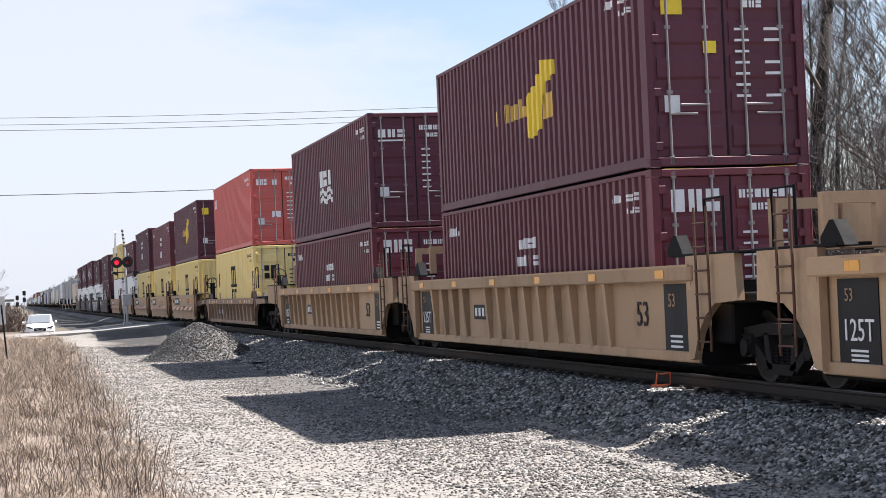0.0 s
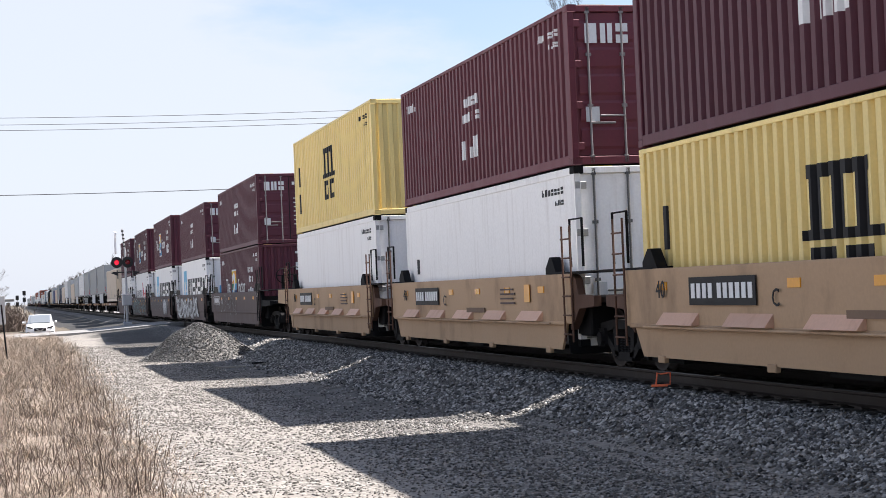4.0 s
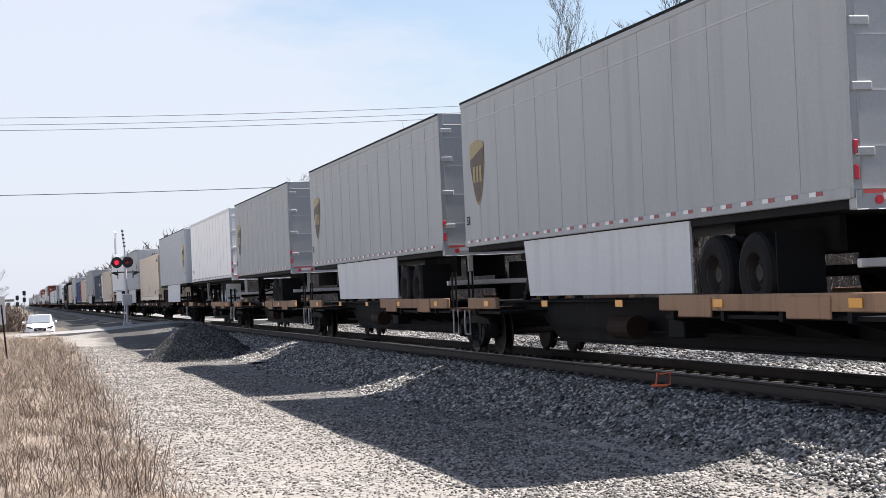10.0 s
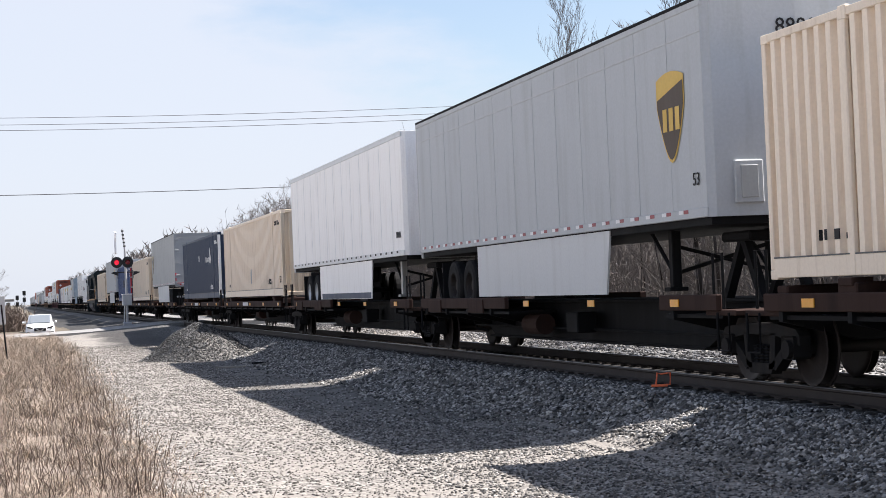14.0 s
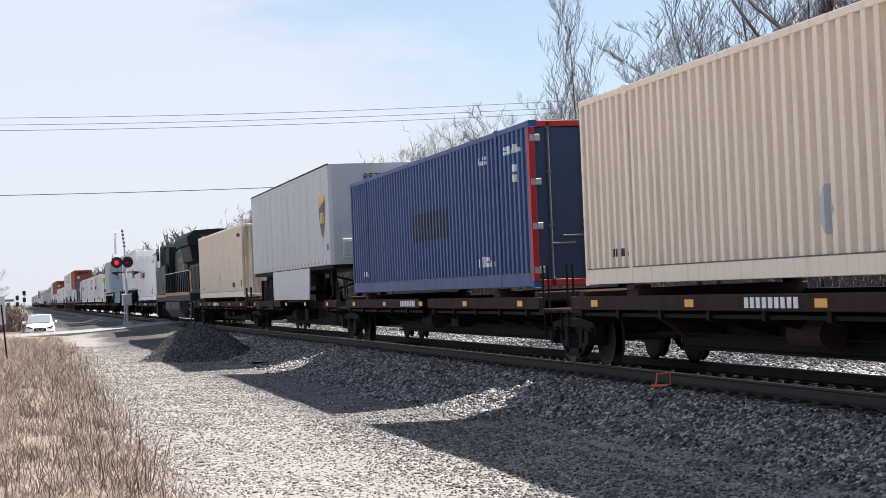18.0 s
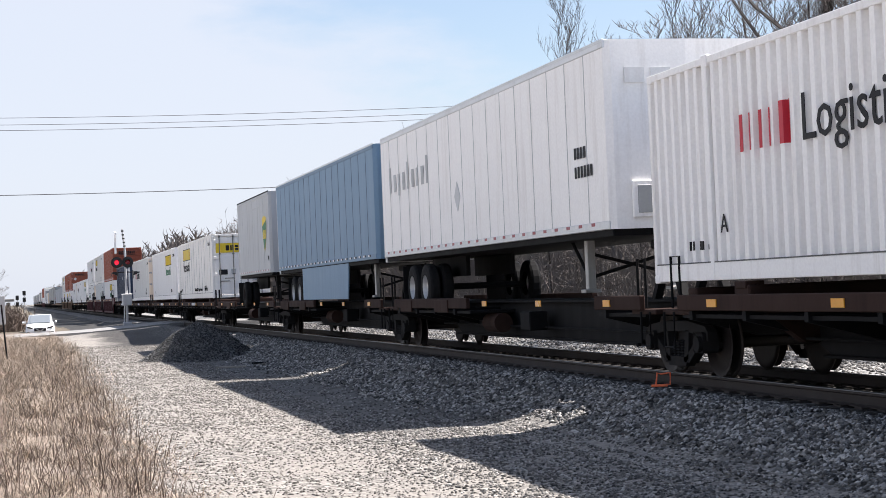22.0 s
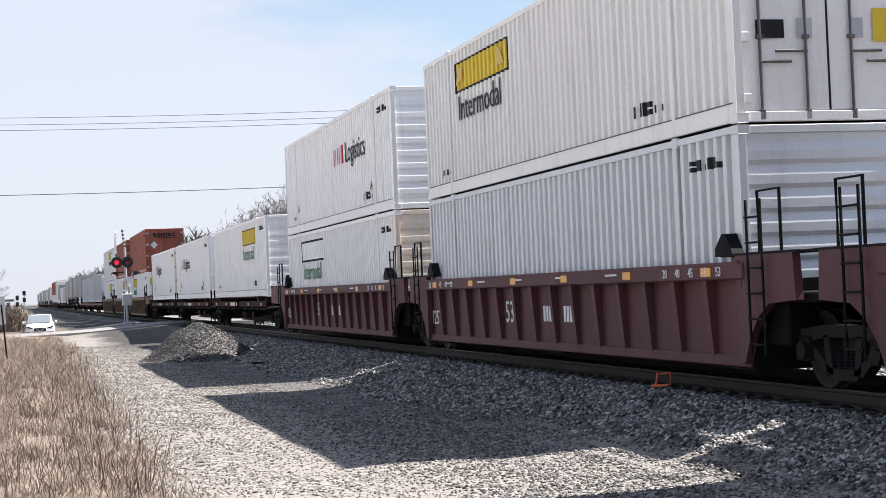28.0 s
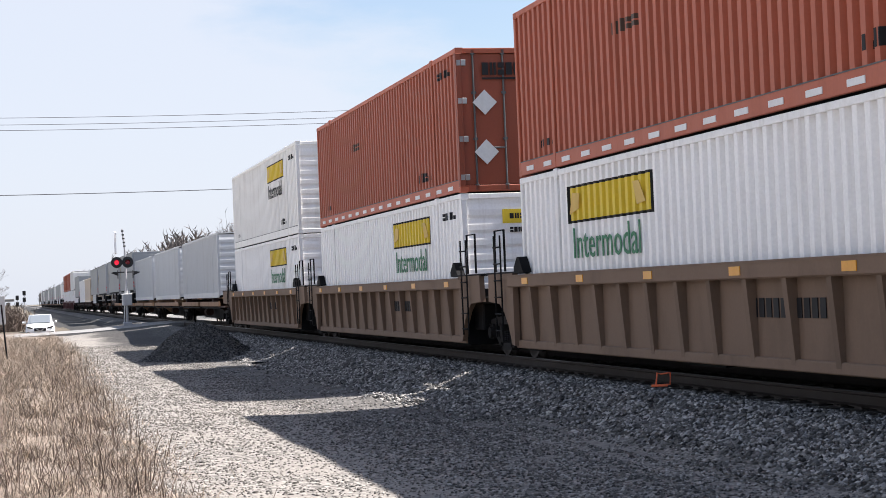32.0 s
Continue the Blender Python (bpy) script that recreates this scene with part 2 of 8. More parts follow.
    def mesh(self, name, smooth=False):
        me = bpy.data.meshes.new(name)
        me.from_pydata(self.v, [], self.f)
        bm = bmesh.new()
        bm.from_mesh(me)
        bmesh.ops.recalc_face_normals(bm, faces=bm.faces)
        bm.to_mesh(me)
        bm.free()
        if smooth:
            me.polygons.foreach_set("use_smooth", [True] * len(me.polygons))
        return me


KEPT = {}
FAR_BACK = []          # filled while the far end of the train is built: its finest parts are too small to see
FINE = {"hinge", "rail_joint", "locking_handle", "locking_rod", "door_gasket", "corner_casting", "reflector", "marking", "lettering", "brake_hose", "sill_step",
        "grab_iron", "grab_rail", "spring_set", "wheel_tread", "tail_lamp", "panel_seam", "landing_brace", "ladder", "drain_foot", "end_marking",
        "container_guide", "brake_rigging", "door_panel_joint", "mud_flap", "catwalk", "height_stripes", "brake_stand", "brake_wheel", "cross_arm", "rim", "axle", "skirt_brace", "end_pedestal", "trailer_hitch", "wheel_chock_box", "end_header", "end_sill"}


def part(name, shape, material, parent, label="", key=None, smooth=False, at=None):
    """Links a shape as one mesh object under a thing or a part. shape: a Geo, a mesh, or a function that gives a Geo, made once for each key."""
    if FAR_BACK and name in FINE:
        return None
    if callable(shape):
        key = (name, key, material.name)
        if key not in KEPT:
            KEPT[key] = shape().mesh(name, smooth)
            KEPT[key].materials.append(material)
        me = KEPT[key]
    else:
        me = shape.mesh(name, smooth) if isinstance(shape, Geo) else shape
        me.materials.append(material)
    ob = new(name, me)
    ob.parent = parent
    if at is not None:
        ob.matrix_basis = at
    if label:
        ob["label"] = label
    return ob


def thing(name, label, category, group="", kind=""):
    return tagged(new(name), label, category, group, kind)


def lettering(text, size, flip=False):
    """Built-in letters as a flat mesh, lying in the x-z plane and read from -y, centred."""
    key = ("letters", text, size)
    if key not in KEPT:
        cu = bpy.data.curves.new("letters", 'FONT')
        cu.body, cu.size, cu.extrude, cu.align_x, cu.align_y = text, size, 0.004, 'CENTER', 'CENTER'
        cu.resolution_u = 2
        ob = bpy.data.objects.new("letters", cu)
        scene.collection.objects.link(ob)
        bpy.context.view_layer.update()
        me = bpy.data.meshes.new_from_object(ob.evaluated_get(bpy.context.evaluated_depsgraph_get()))
        bpy.data.objects.remove(ob)
        me.transform(Matrix.Rotation(radians(90), 4, 'X'))
        KEPT[key] = me
    return KEPT[key].copy()


def write(text, size, material, parent, m, name="lettering"):
    if FAR_BACK:
        return None
    key = ("written", text, size, material.name)
    if key not in KEPT:
        KEPT[key] = lettering(text, size)
        KEPT[key].materials.clear()
        KEPT[key].materials.append(material)
    ob = new(name, KEPT[key])
    ob.parent = parent
    ob.matrix_basis = m
    return ob


# a moving thing and where it stands on the train: (thing, x at 0 s, y, z)
MOVING = []


def ride(ob, x, z, y=RAIL_Y):
    MOVING.append((ob, x, y, z))
    ob.location = (x, y, z)
    return ob


SEAM = paint("dark_panel_joint", (0.40, 0.41, 0.42), dirt=0.3)
FAINT = paint("faint_panel_joint", (0.62, 0.63, 0.65), dirt=0.4)
DULLGOLD = paint("dull_gold_lettering", (0.30, 0.235, 0.10), dirt=0.3, vary=0.05)
FLAP = paint("white_mud_flap", (0.62, 0.62, 0.61), dirt=0.4)


ROD = paint("dull_locking_steel", (0.22, 0.20, 0.20), rough=0.5, metal=0.3, dirt=0.5, dirt_rgb=(0.12, 0.08, 0.07))
DARKROD = paint("grimy_locking_steel", (0.10, 0.10, 0.10), rough=0.6, metal=0.3, dirt=0.5, dirt_rgb=(0.09, 0.07, 0.06))


# ---- containers ----
def corrugation(x0, x1, pitch, depth):
    """Columns (x, inset) of a pressed steel wall between x0 and x1."""
    if depth <= 0:
        return [(x0, 0.0), (x1, 0.0)]
    shape = ((0.0, 0.0), (0.40, 0.0), (0.50, 1.0), (0.90, 1.0), (1.0, 0.0))

    def inset(x):
        u = (x / pitch) % 1.0
        for (a, p), (b, q) in zip(shape, shape[1:]):
            if u <= b:
                return depth * (p + (q - p) * (u - a) / (b - a))
        return 0.0
    xs = {x0, x1}
    k = math.floor(x0 / pitch) - 1
    while k * pitch < x1:
        for a, _ in shape[:-1]:
            x = (k + a) * pitch
            if x0 + 1e-4 < x < x1 - 1e-4:
                xs.add(x)
        k += 1
    return [(x, inset(x)) for x in sorted(xs)]


def pressed(x0, x1, z0, z1, y, pitch, depth, out=-1, low=None, high=None):
    """A pressed wall in the x-z plane at y, its crests on y and its troughs away from out. low and high: height over x."""
    g = Geo()
    cols = corrugation(x0, x1, pitch, depth)
    if low or high:
        more = [x0 + (x1 - x0) * i / 14 for i in range(15)]
        have = dict(cols)
        for x in more:
            if min(abs(x - q) for q in have) > 0.004:
                left = max(q for q in have if q < x)
                right = min(q for q in have if q > x)
                have[x] = have[left] + (have[right] - have[left]) * (x - left) / (right - left)
        cols = sorted(have.items())
    verts, faces = [], []
    for x, i in cols:
        yy = y - out * i
        verts += [(x, yy, low(x) if low else z0), (x, yy, high(x) if high else z1)]
    faces = [(2 * i, 2 * i + 2, 2 * i + 3, 2 * i + 1) for i in range(len(cols) - 1)]
    return g.add(verts, faces)


def turned(g, length):
    """Turns a wall in the x-z plane into one in the y-z plane at x = length (facing +x)."""
    g.v = [(length + y, x, z) for x, y, z in [(q[0], -q[1], q[2]) for q in g.v]]
    return g


def container(style, paintwork, length, height, end, label, end_paint=None, post_paint=None, group="containers on the train"):
    """A freight container; its leading end is towards +x. style: iso, domestic or reefer. end: doors, plain, ribbed."""
    root = thing("freight_container", label, "container", group)
    iso = style not in ("domestic", "panelled")
    w = 2.438 if iso else 2.591
    hw, hl = w / 2, length / 2
    pitch, depth = {"iso": (0.278, 0.07), "domestic": (0.28, 0.09), "reefer": (0.5, 0.0), "smooth": (0.5, 0.0), "panelled": (0.5, 0.0)}[style]
    post = 0.16 if iso else 0.10
    zr, zt = (0.16, 0.06) if iso else (0.24, 0.09)
    if style == "reefer":
        zr, zt = 0.22, 0.12
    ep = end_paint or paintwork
    pp = post_paint or ep
    key = (style, length, height)
    # a domestic box has lifting posts at the forty-foot places
    inner = 6.02 if not iso and length > 13 else None
    for side in (-1, 1):
        part("side_wall", lambda: pressed(-hl + post, hl - post, zr, height - zt, side * (hw - 0.012), pitch, depth, side), paintwork, root, key=(key, side))
        part("bottom_rail", lambda: Geo().box(-hl + post, hl - post, side * hw, side * (hw - 0.06), 0.02, zr + 0.01, 0.008), paintwork, root, key=(key, side))
        part("top_rail", lambda: Geo().box(-hl + post, hl - post, side * hw, side * (hw - 0.06), height - zt - 0.01, height - 0.004, 0.008), paintwork, root, key=(key, side))
        for e in (-1, 1):
            part("corner_post", lambda: Geo().box(e * hl, e * (hl - post), side * hw, side * (hw - 0.11), 0.11, height - 0.11, 0.012), pp if e > 0 else paintwork, root, key=(key, side, e))
            for up in (0, 1):
                if e < 0 < side:
                    continue
                part("corner_casting", lambda: Geo().box(e * (hl + 0.004), e * (hl - 0.178), side * (hw + 0.004), side * (hw - 0.162), up * (height - 0.118), 0.118 + up * (height - 0.118), 0.012).box(e * (hl - 0.05), e * (hl - 0.12), side * (hw + 0.006), side * (hw), 0.035 + up * (height - 0.118), 0.085 + up * (height - 0.118)), BLACKSTEEL if style == "reefer" else paintwork, root, key=(key, side, e, up))
            if inner:
                part("lifting_post", lambda: Geo().box(e * inner - 0.055, e * inner + 0.055, side * (hw + 0.010), side * (hw - 0.05), 0.02, height - 0.01, 0.01).box(e * inner - 0.09, e * inner + 0.09, side * (hw + 0.014), side * (hw - 0.05), height - 0.14, height + 0.02, 0.01), paintwork, root, key=(key, side, e))
    if not iso:
        part("rail_joint", lambda: Geo().box(-hl + post, hl - post, -hw - 0.002, -hw + 0.02, zr + 0.008, zr + 0.024), DARKROD, root, key=key)
    part("roof", lambda: Geo().box(-hl + 0.1, hl - 0.1, -hw + 0.05, hw - 0.05, height - 0.05, height - 0.012), paintwork, root, key=key)
    part("floor", lambda: Geo().box(-hl + 0.1, hl - 0.1, -hw + 0.05, hw - 0.05, 0.03, 0.15), BLACKSTEEL, root, key=key)
    part("rear_wall", lambda: turned(pressed(-hw + 0.1, hw - 0.1, 0.1, height - 0.1, 0.03, 0.26, 0.03, -1), -hl + 0.05), paintwork, root, key=key)
    x = hl
    part("end_header", lambda: Geo().box(x - 0.10, x - 0.004, -hw + 0.1, hw - 0.1, height - 0.115, height - 0.005, 0.01), pp, root, key=key)
    part("end_sill", lambda: Geo().box(x - 0.10, x - 0.004, -hw + 0.1, hw - 0.1, 0.01, 0.14, 0.01), pp, root, key=key)
    if end == "plain":
        part("end_wall", lambda: turned(pressed(-hw + 0.1, hw - 0.1, 0.13, height - 0.11, 0.03, 0.255, 0.042, -1), x - 0.0), ep, root, key=key)
    elif end == "ribbed":
        def ribbed():
            pts = [(x - 0.09, height - 0.1), (x - 0.09, 0.13), (x - 0.034, 0.13)]
            for i in range(8):
                z = 0.30 + i * (height - 0.5) / 8
                pts += [(x - 0.034, z), (x - 0.014, z + 0.06), (x - 0.014, z + 0.17), (x - 0.034, z + 0.27)]
            g = Geo().prism(pts + [(x - 0.034, height - 0.1)], -hw + 0.09, hw - 0.09, "y")
            return g
        part("end_wall", ribbed, ep, root, key=key)
    else:
        rod_paint = ROD if style == "iso" else DARKROD
        for d in (-1, 1):
            def leaf():
                a, b = (0.012, hw - 0.11) if d > 0 else (-hw + 0.11, -0.012)
                g = Geo().box(x - 0.085, x - 0.05, a, b, 0.15, height - 0.12, 0.006)
                if style == "iso":
                    for i in range(5):
                        z = 0.22 + i * (height - 0.42) / 5
                        g.prism([(x - 0.052, z + 0.03), (x - 0.03, z + 0.08), (x - 0.03, z + 0.34), (x - 0.052, z + 0.39)], a + 0.07, b - 0.07, "y")
                return g
            door = part("door", leaf, ep, root, key=(key, d))
            part("door_gasket", lambda: Geo().box(x - 0.07, x - 0.046, d * 0.002, d * 0.011, 0.15, height - 0.12), INK, door, key=(key, d))
            for k in (0.26, 0.78):
                yy = d * k * (hw - 0.1)
                part("locking_rod", lambda: Geo().tube((x - 0.025, yy, 0.08), (x - 0.025, yy, height - 0.05), 0.021).box(x - 0.05, x - 0.004, yy - 0.04, yy + 0.04, 0.03, 0.16, 0.006).box(x - 0.05, x - 0.004, yy - 0.04, yy + 0.04, height - 0.14, height - 0.03, 0.006).box(x - 0.05, x - 0.006, yy - 0.045, yy + 0.045, height * 0.36, height * 0.36 + 0.05).box(x - 0.05, x - 0.006, yy - 0.045, yy + 0.045, height * 0.68, height * 0.68 + 0.05), rod_paint, door, key=(key, d, k))
                part("locking_handle", lambda: Geo().box(x - 0.03, x - 0.005, yy - (0.42 if k > 0.5 and d > 0 or k < 0.5 and d < 0 else 0.02), yy + (0.02 if k > 0.5 and d > 0 or k < 0.5 and d < 0 else 0.42), height * (0.30 if k < 0.5 else 0.255), height * (0.30 if k < 0.5 else 0.255) + 0.035, 0.006), rod_paint, door, key=(key, d, k))
            for i in range(4):
                z = 0.3 + i * (height - 0.6) / 3
                part("hinge", lambda: Geo().box(x - 0.04, x + 0.004, d * (hw - 0.2), d * (hw - 0.03), z - 0.06, z + 0.06, 0.008), GALV if style == "reefer" or end_paint else ep, door, key=(key, d, i))
    return root


def mark(root, style, length, x0, x1, z0, z1, material, low=None, high=None, name="marking", proud=0.005):
    """Paint on the near side wall, laid over its pressing."""
    iso = style not in ("domestic", "panelled")
    hw = (2.438 if iso else 2.591) / 2
    pitch, depth = {"iso": (0.278, 0.07), "domestic": (0.28, 0.09), "reefer": (0.5, 0.0), "smooth": (0.5, 0.0), "panelled": (0.5, 0.0)}[style]
    return part(name, pressed(x0, x1, z0, z1, -(hw - 0.012) - proud, pitch, depth, -1, low, high), material, root)


def end_mark(root, length, y0, y1, z0, z1, material, out=0.0, name="end_marking"):
    """A flat marking on the leading end."""
    x = length / 2 - 0.022 + out
    return part(name, Geo().box(x - 0.008, x, y0, y1, z0, z1), material, root)


def bars(root, style, length, x0, x1, z0, z1, material, n, seed=0, slant=0.0):
    """A word that is not spelt out: blocks of its size and colour, one marking."""
    rnd = random.Random(seed)
    step = (x1 - x0) / n
    hw = (2.591 if style in ("domestic", "panelled") else 2.438) / 2
    pitch, depth = PRESSING[style]
    g = Geo()
    for i in range(n):
        a = x0 + i * step
        wd = step * (0.66 + 0.16 * rnd.random())
        top = z1 - (z1 - z0) * 0.18 * rnd.random()
        h = (top - z0)
        k = rnd.randrange(4)
        for b0, b1, c0, c1 in (((0, 1, 0, 1),), ((0, .42, 0, 1), (.6, 1, 0, 1)), ((0, 1, 0, .42), (0, 1, .58, 1)), ((0, .42, 0, 1), (.6, 1, 0, .55)))[k]:
            o = pressed(a + wd * b0, a + wd * b1, z0 + h * c0, z0 + h * c1, -(hw - 0.012) - 0.005, pitch, depth, -1)
            g.add(o.v, o.f)
    return part("lettering", g, material, root)


def end_bars(root, length, y0, y1, z0, z1, material, n, out=0.0):
    step = (y1 - y0) / n
    x = length / 2 - 0.022 + out
    g = Geo()
    for i in range(n):
        a, b, h = y0 + i * step, y0 + (i + 0.76) * step, z1 - z0
        w = b - a
        for b0, b1, c0, c1 in (((0, 1, 0, 1),), ((0, .42, 0, 1), (.6, 1, 0, 1)), ((0, 1, 0, .42), (0, 1, .58, 1)))[(i * 7 + n) % 3]:
            g.box(x - 0.008, x, a + w * b0, a + w * b1, z0 + h * c0, z0 + h * c1)
    return part("lettering", g, material, root)


PRESSING = {"iso": (0.278, 0.07), "domestic": (0.28, 0.09), "reefer": (0.5, 0.0), "smooth": (0.5, 0.0), "panelled": (0.5, 0.0)}


def star_square(root, style, length, x, z, s):
    mark(root, style, length, x - s / 2, x + s / 2, z - s / 2, z + s * 0.62, PALEBLUE)
    y = -1.207 - 0.016
    pts = []
    for i in range(14):
        r = s * (0.40 if i % 2 == 0 else 0.15)
        a = math.pi / 2 + i * math.pi / 7
        pts.append((x + r * math.cos(a), z + 0.03 + r * math.sin(a)))
    part("star_marking", Geo().prism(pts, y, y + 0.008, "y"), CHALK, root)


# ---- looks of the loads ----
def iso_box(colour, look_name, end="doors", height=2.896, deco=None, length=12.192):
    names = {MAROON: "maroon", OXIDE: "oxide-red", CORAL: "faded red", MUSTARD: "mustard-yellow", WHITE: "white"}
    kind = "reefer" if colour is WHITE else "iso"
    tail = {"doors": "with locking-rod doors", "plain": "with a plain corrugated end"}[end]
    if kind == "reefer":
        c = container("reefer", colour, length, height, end, "white smooth-sided refrigerated shipping container " + tail)
    else:
        c = container("iso", colour, length, height, end, names[colour] + " corrugated steel shipping container " + tail)
    s, L, h = kind, length, height
    bars(c, s, L, L / 2 - 1.75, L / 2 - 0.55, h - 0.40, h - 0.28, INK if colour in (MUSTARD, WHITE) else CHALK, 7, 4)
    bars(c, s, L, L / 2 - 1.05, L / 2 - 0.55, h - 0.58, h - 0.49, INK if colour in (MUSTARD, WHITE) else CHALK, 3, 6)
    if end == "doors":
        ink = INK if colour in (MUSTARD, WHITE) else CHALK
        end_bars(c, L, 0.12, 0.98, h - 0.44, h - 0.32, ink, 7)
        end_bars(c, L, 0.30, 0.62, h - 0.62, h - 0.52, ink, 3)
        lines = Geo()
        for i in range(7):
            zz, xx = h - 0.95 - i * 0.16, L / 2 - 0.022
            lines.box(xx - 0.008, xx, 0.16, 0.38, zz, zz + 0.035)
            if i % 3 != 2:
                lines.box(xx - 0.008, xx, 0.62, 0.88, zz, zz + 0.04)
        part("lettering", lines, ink, c)
        end_mark(c, L, -0.95, -0.72, h * 0.27, h * 0.27 + 0.24, PALEGREY)
    for k in (-1, 1):
        part("height_stripes", lambda: Geo().box(L / 2 - 0.20, L / 2 - 0.02, k * 1.0, k * 0.55, h - 0.02, h + 0.002), YELLOW, c, key=(L, h, k))
    if look_name == "letters_white":       # three heavy white blocks, small ones above
        up = h - 2.591
        bars(c, s, L, -0.88, 0.50, 0.64 + up, 1.08 + up, CHALK, 3, 1)
        bars(c, s, L, -0.72, 0.58, 1.36 + up, 1.56 + up, CHALK, 3, 2)
        bars(c, s, L, -0.60, 0.48, 1.66 + up, 1.86 + up, CHALK, 4, 2)
        bars(c, s, L, -5.7, -4.75, h - 0.52, h - 0.33, CHALK, 4, 3)
        if end == "doors":
            end_bars(c, L, -0.92, -0.12, h - 0.62, h - 0.30, CHALK, 3)
        else:
            end_bars(c, L, 0.1, 0.8, h * 0.55, h * 0.66, CHALK, 3)
            for i in range(7):
                end_mark(c, L, 0.1 + (i % 4) * 0.19 + (0.1 if i > 3 else 0), 0.2 + (i % 4) * 0.19 + (0.1 if i > 3 else 0), h * (0.76 if i < 4 else 0.70), h * (0.79 if i < 4 else 0.73), CHALK)
    elif look_name == "slogan":            # words in white round a coloured figure
        write("The", 0.88, CHALK, c, pose(-3.5, -1.222, 1.42))
        mark(c, s, L, -2.28, -0.86, 0.72, 2.12, CHALK)
        for i, m in enumerate((BLUE, PALEBLUE, GREEN, AMBER, YELLOW)):
            mark(c, s, L, -2.20, -1.55, 0.78 + i * 0.256, 1.03 + i * 0.256, m, proud=0.009)
            mark(c, s, L, -1.55, -0.94, 0.78 + i * 0.256, 1.03 + i * 0.256, (PALEBLUE, BLUE, PALEBLUE, YELLOW, AMBER)[i], proud=0.009)
        part("figure_marking", Geo().prism([(-2.05, 0.95), (-1.1, 0.95), (-1.1, 1.12), (-1.6, 1.12), (-1.1, 1.6), (-1.15, 1.9), (-1.55, 2.0), (-1.95, 1.85), (-1.98, 1.62), (-1.7, 1.68), (-1.5, 1.78), (-1.4, 1.66)], -1.232, -1.224), CHALK, c)
        write("Factor", 0.82, CHALK, c, pose(0.86, -1.222, 1.40))
        bars(c, s, L, 2.8, 4.35, 0.82, 1.36, CHALK, 3, 6)
        bars(c, s, L, 2.9, 4.2, 1.55, 1.80, CHALK, 3, 7)
        bars(c, s, L, 2.8, 4.3, 1.92, 2.14, CHALK, 4, 7)
        bars(c, s, L, -5.7, -4.75, h - 0.52, h - 0.33, CHALK, 4, 3)
        if end == "doors":
            end_bars(c, L, -0.92, -0.4, h - 0.72, h - 0.55, CHALK, 3)
        else:
            end_bars(c, L, 0.15, 0.95, h * 0.66, h * 0.76, CHALK, 3)
            for i in range(7):
                end_mark(c, L, 0.15 + (i % 4) * 0.2 + (0.1 if i > 3 else 0), 0.26 + (i % 4) * 0.2 + (0.1 if i > 3 else 0), h * (0.87 if i < 4 else 0.81), h * (0.90 if i < 4 else 0.84), CHALK)
    elif look_name == "camel":             # a yellow figure with letters before it
        bars(c, s, L, -1.75, 0.30, 1.36, 1.70, GOLD, 4, 8)
        part("figure_marking", pressed(0.15, 1.15, 0, 0, -1.215, 0.278, 0.07, -1, lambda q: 0.92 + 0.30 * abs(q - 0.5), lambda q: 1.55 + 0.28 * math.sin((q - 0.1) * 2.6)), YELLOW, c)
        mark(c, s, L, 0.85, 1.25, 1.45, 2.0, YELLOW, proud=0.009)
        mark(c, s, L, 1.1, 1.8, 1.75, 2.15, YELLOW, low=lambda q: 1.72 + 0.25 * (q - 1.1), high=lambda q: 2.22 - 0.12 * (q - 1.1), proud=0.012)
        mark(c, s, L, 1.2, 1.75, 1.2, 1.62, GOLD, proud=0.009)
        end_mark(c, L, -0.95, -0.63, h - 0.72, h - 0.40, YELLOW)
        end_mark(c, L, -0.33, -0.13, h * 0.56, h * 0.62, YELLOW)
    elif look_name == "waves_white":       # letters over two waves
        bars(c, s, L, -1.15, 0.8, 1.48, 1.98, CHALK, 3, 9)
        for k in (0, 1):
            mark(c, s, L, -1.2, 0.85, 0, 0, CHALK, lambda q: 1.24 - 0.22 * k + 0.07 * math.sin(q * 6), lambda q: 1.38 - 0.22 * k + 0.07 * math.sin(q * 6))
        end_bars(c, L, -0.95, -0.2, h - 0.62, h - 0.42, CHALK, 3)
        end_mark(c, L, -0.95, -0.25, h - 0.72, h - 0.68, CHALK)
    elif look_name == "round_white":
        bars(c, s, L, -L / 2 + 0.35, -L / 2 + 1.1, h - 0.9, h - 0.5, CHALK, 3, 10)
        end_bars(c, L, -0.98, -0.55, h - 0.62, h - 0.40, CHALK, 3)
        end_mark(c, L, -0.38, -0.2, h - 0.62, h - 0.42, CHALK)
        end_mark(c, L, -0.42, -0.08, h * 0.36, h * 0.44, CHALK)
    elif look_name == "columns_black":     # tall black letters, two above two
        for i in range(3):
            mark(c, s, L, -0.78 + i * 0.55, -0.50 + i * 0.55, 1.44, 2.22, INK)
        mark(c, s, L, -1.0, 0.92, 1.40, 1.52, INK, proud=0.007)
        mark(c, s, L, -0.85, 0.62, 2.10, 2.26, INK, proud=0.007)
        for a in (-0.8, 0.05):
            mark(c, s, L, a, a + 0.62, 0.78, 0.92, INK)
            mark(c, s, L, a, a + 0.2, 0.82, 1.32, INK, proud=0.007)
            mark(c, s, L, a, a + 0.62, 1.18, 1.32, INK)
        mark(c, s, L, -0.42, -0.18, 0.8, 1.1, INK, proud=0.007)
        bars(c, s, L, -L / 2 + 0.8, -L / 2 + 1.0, 0.6, 2.2, INK, 1, 3)
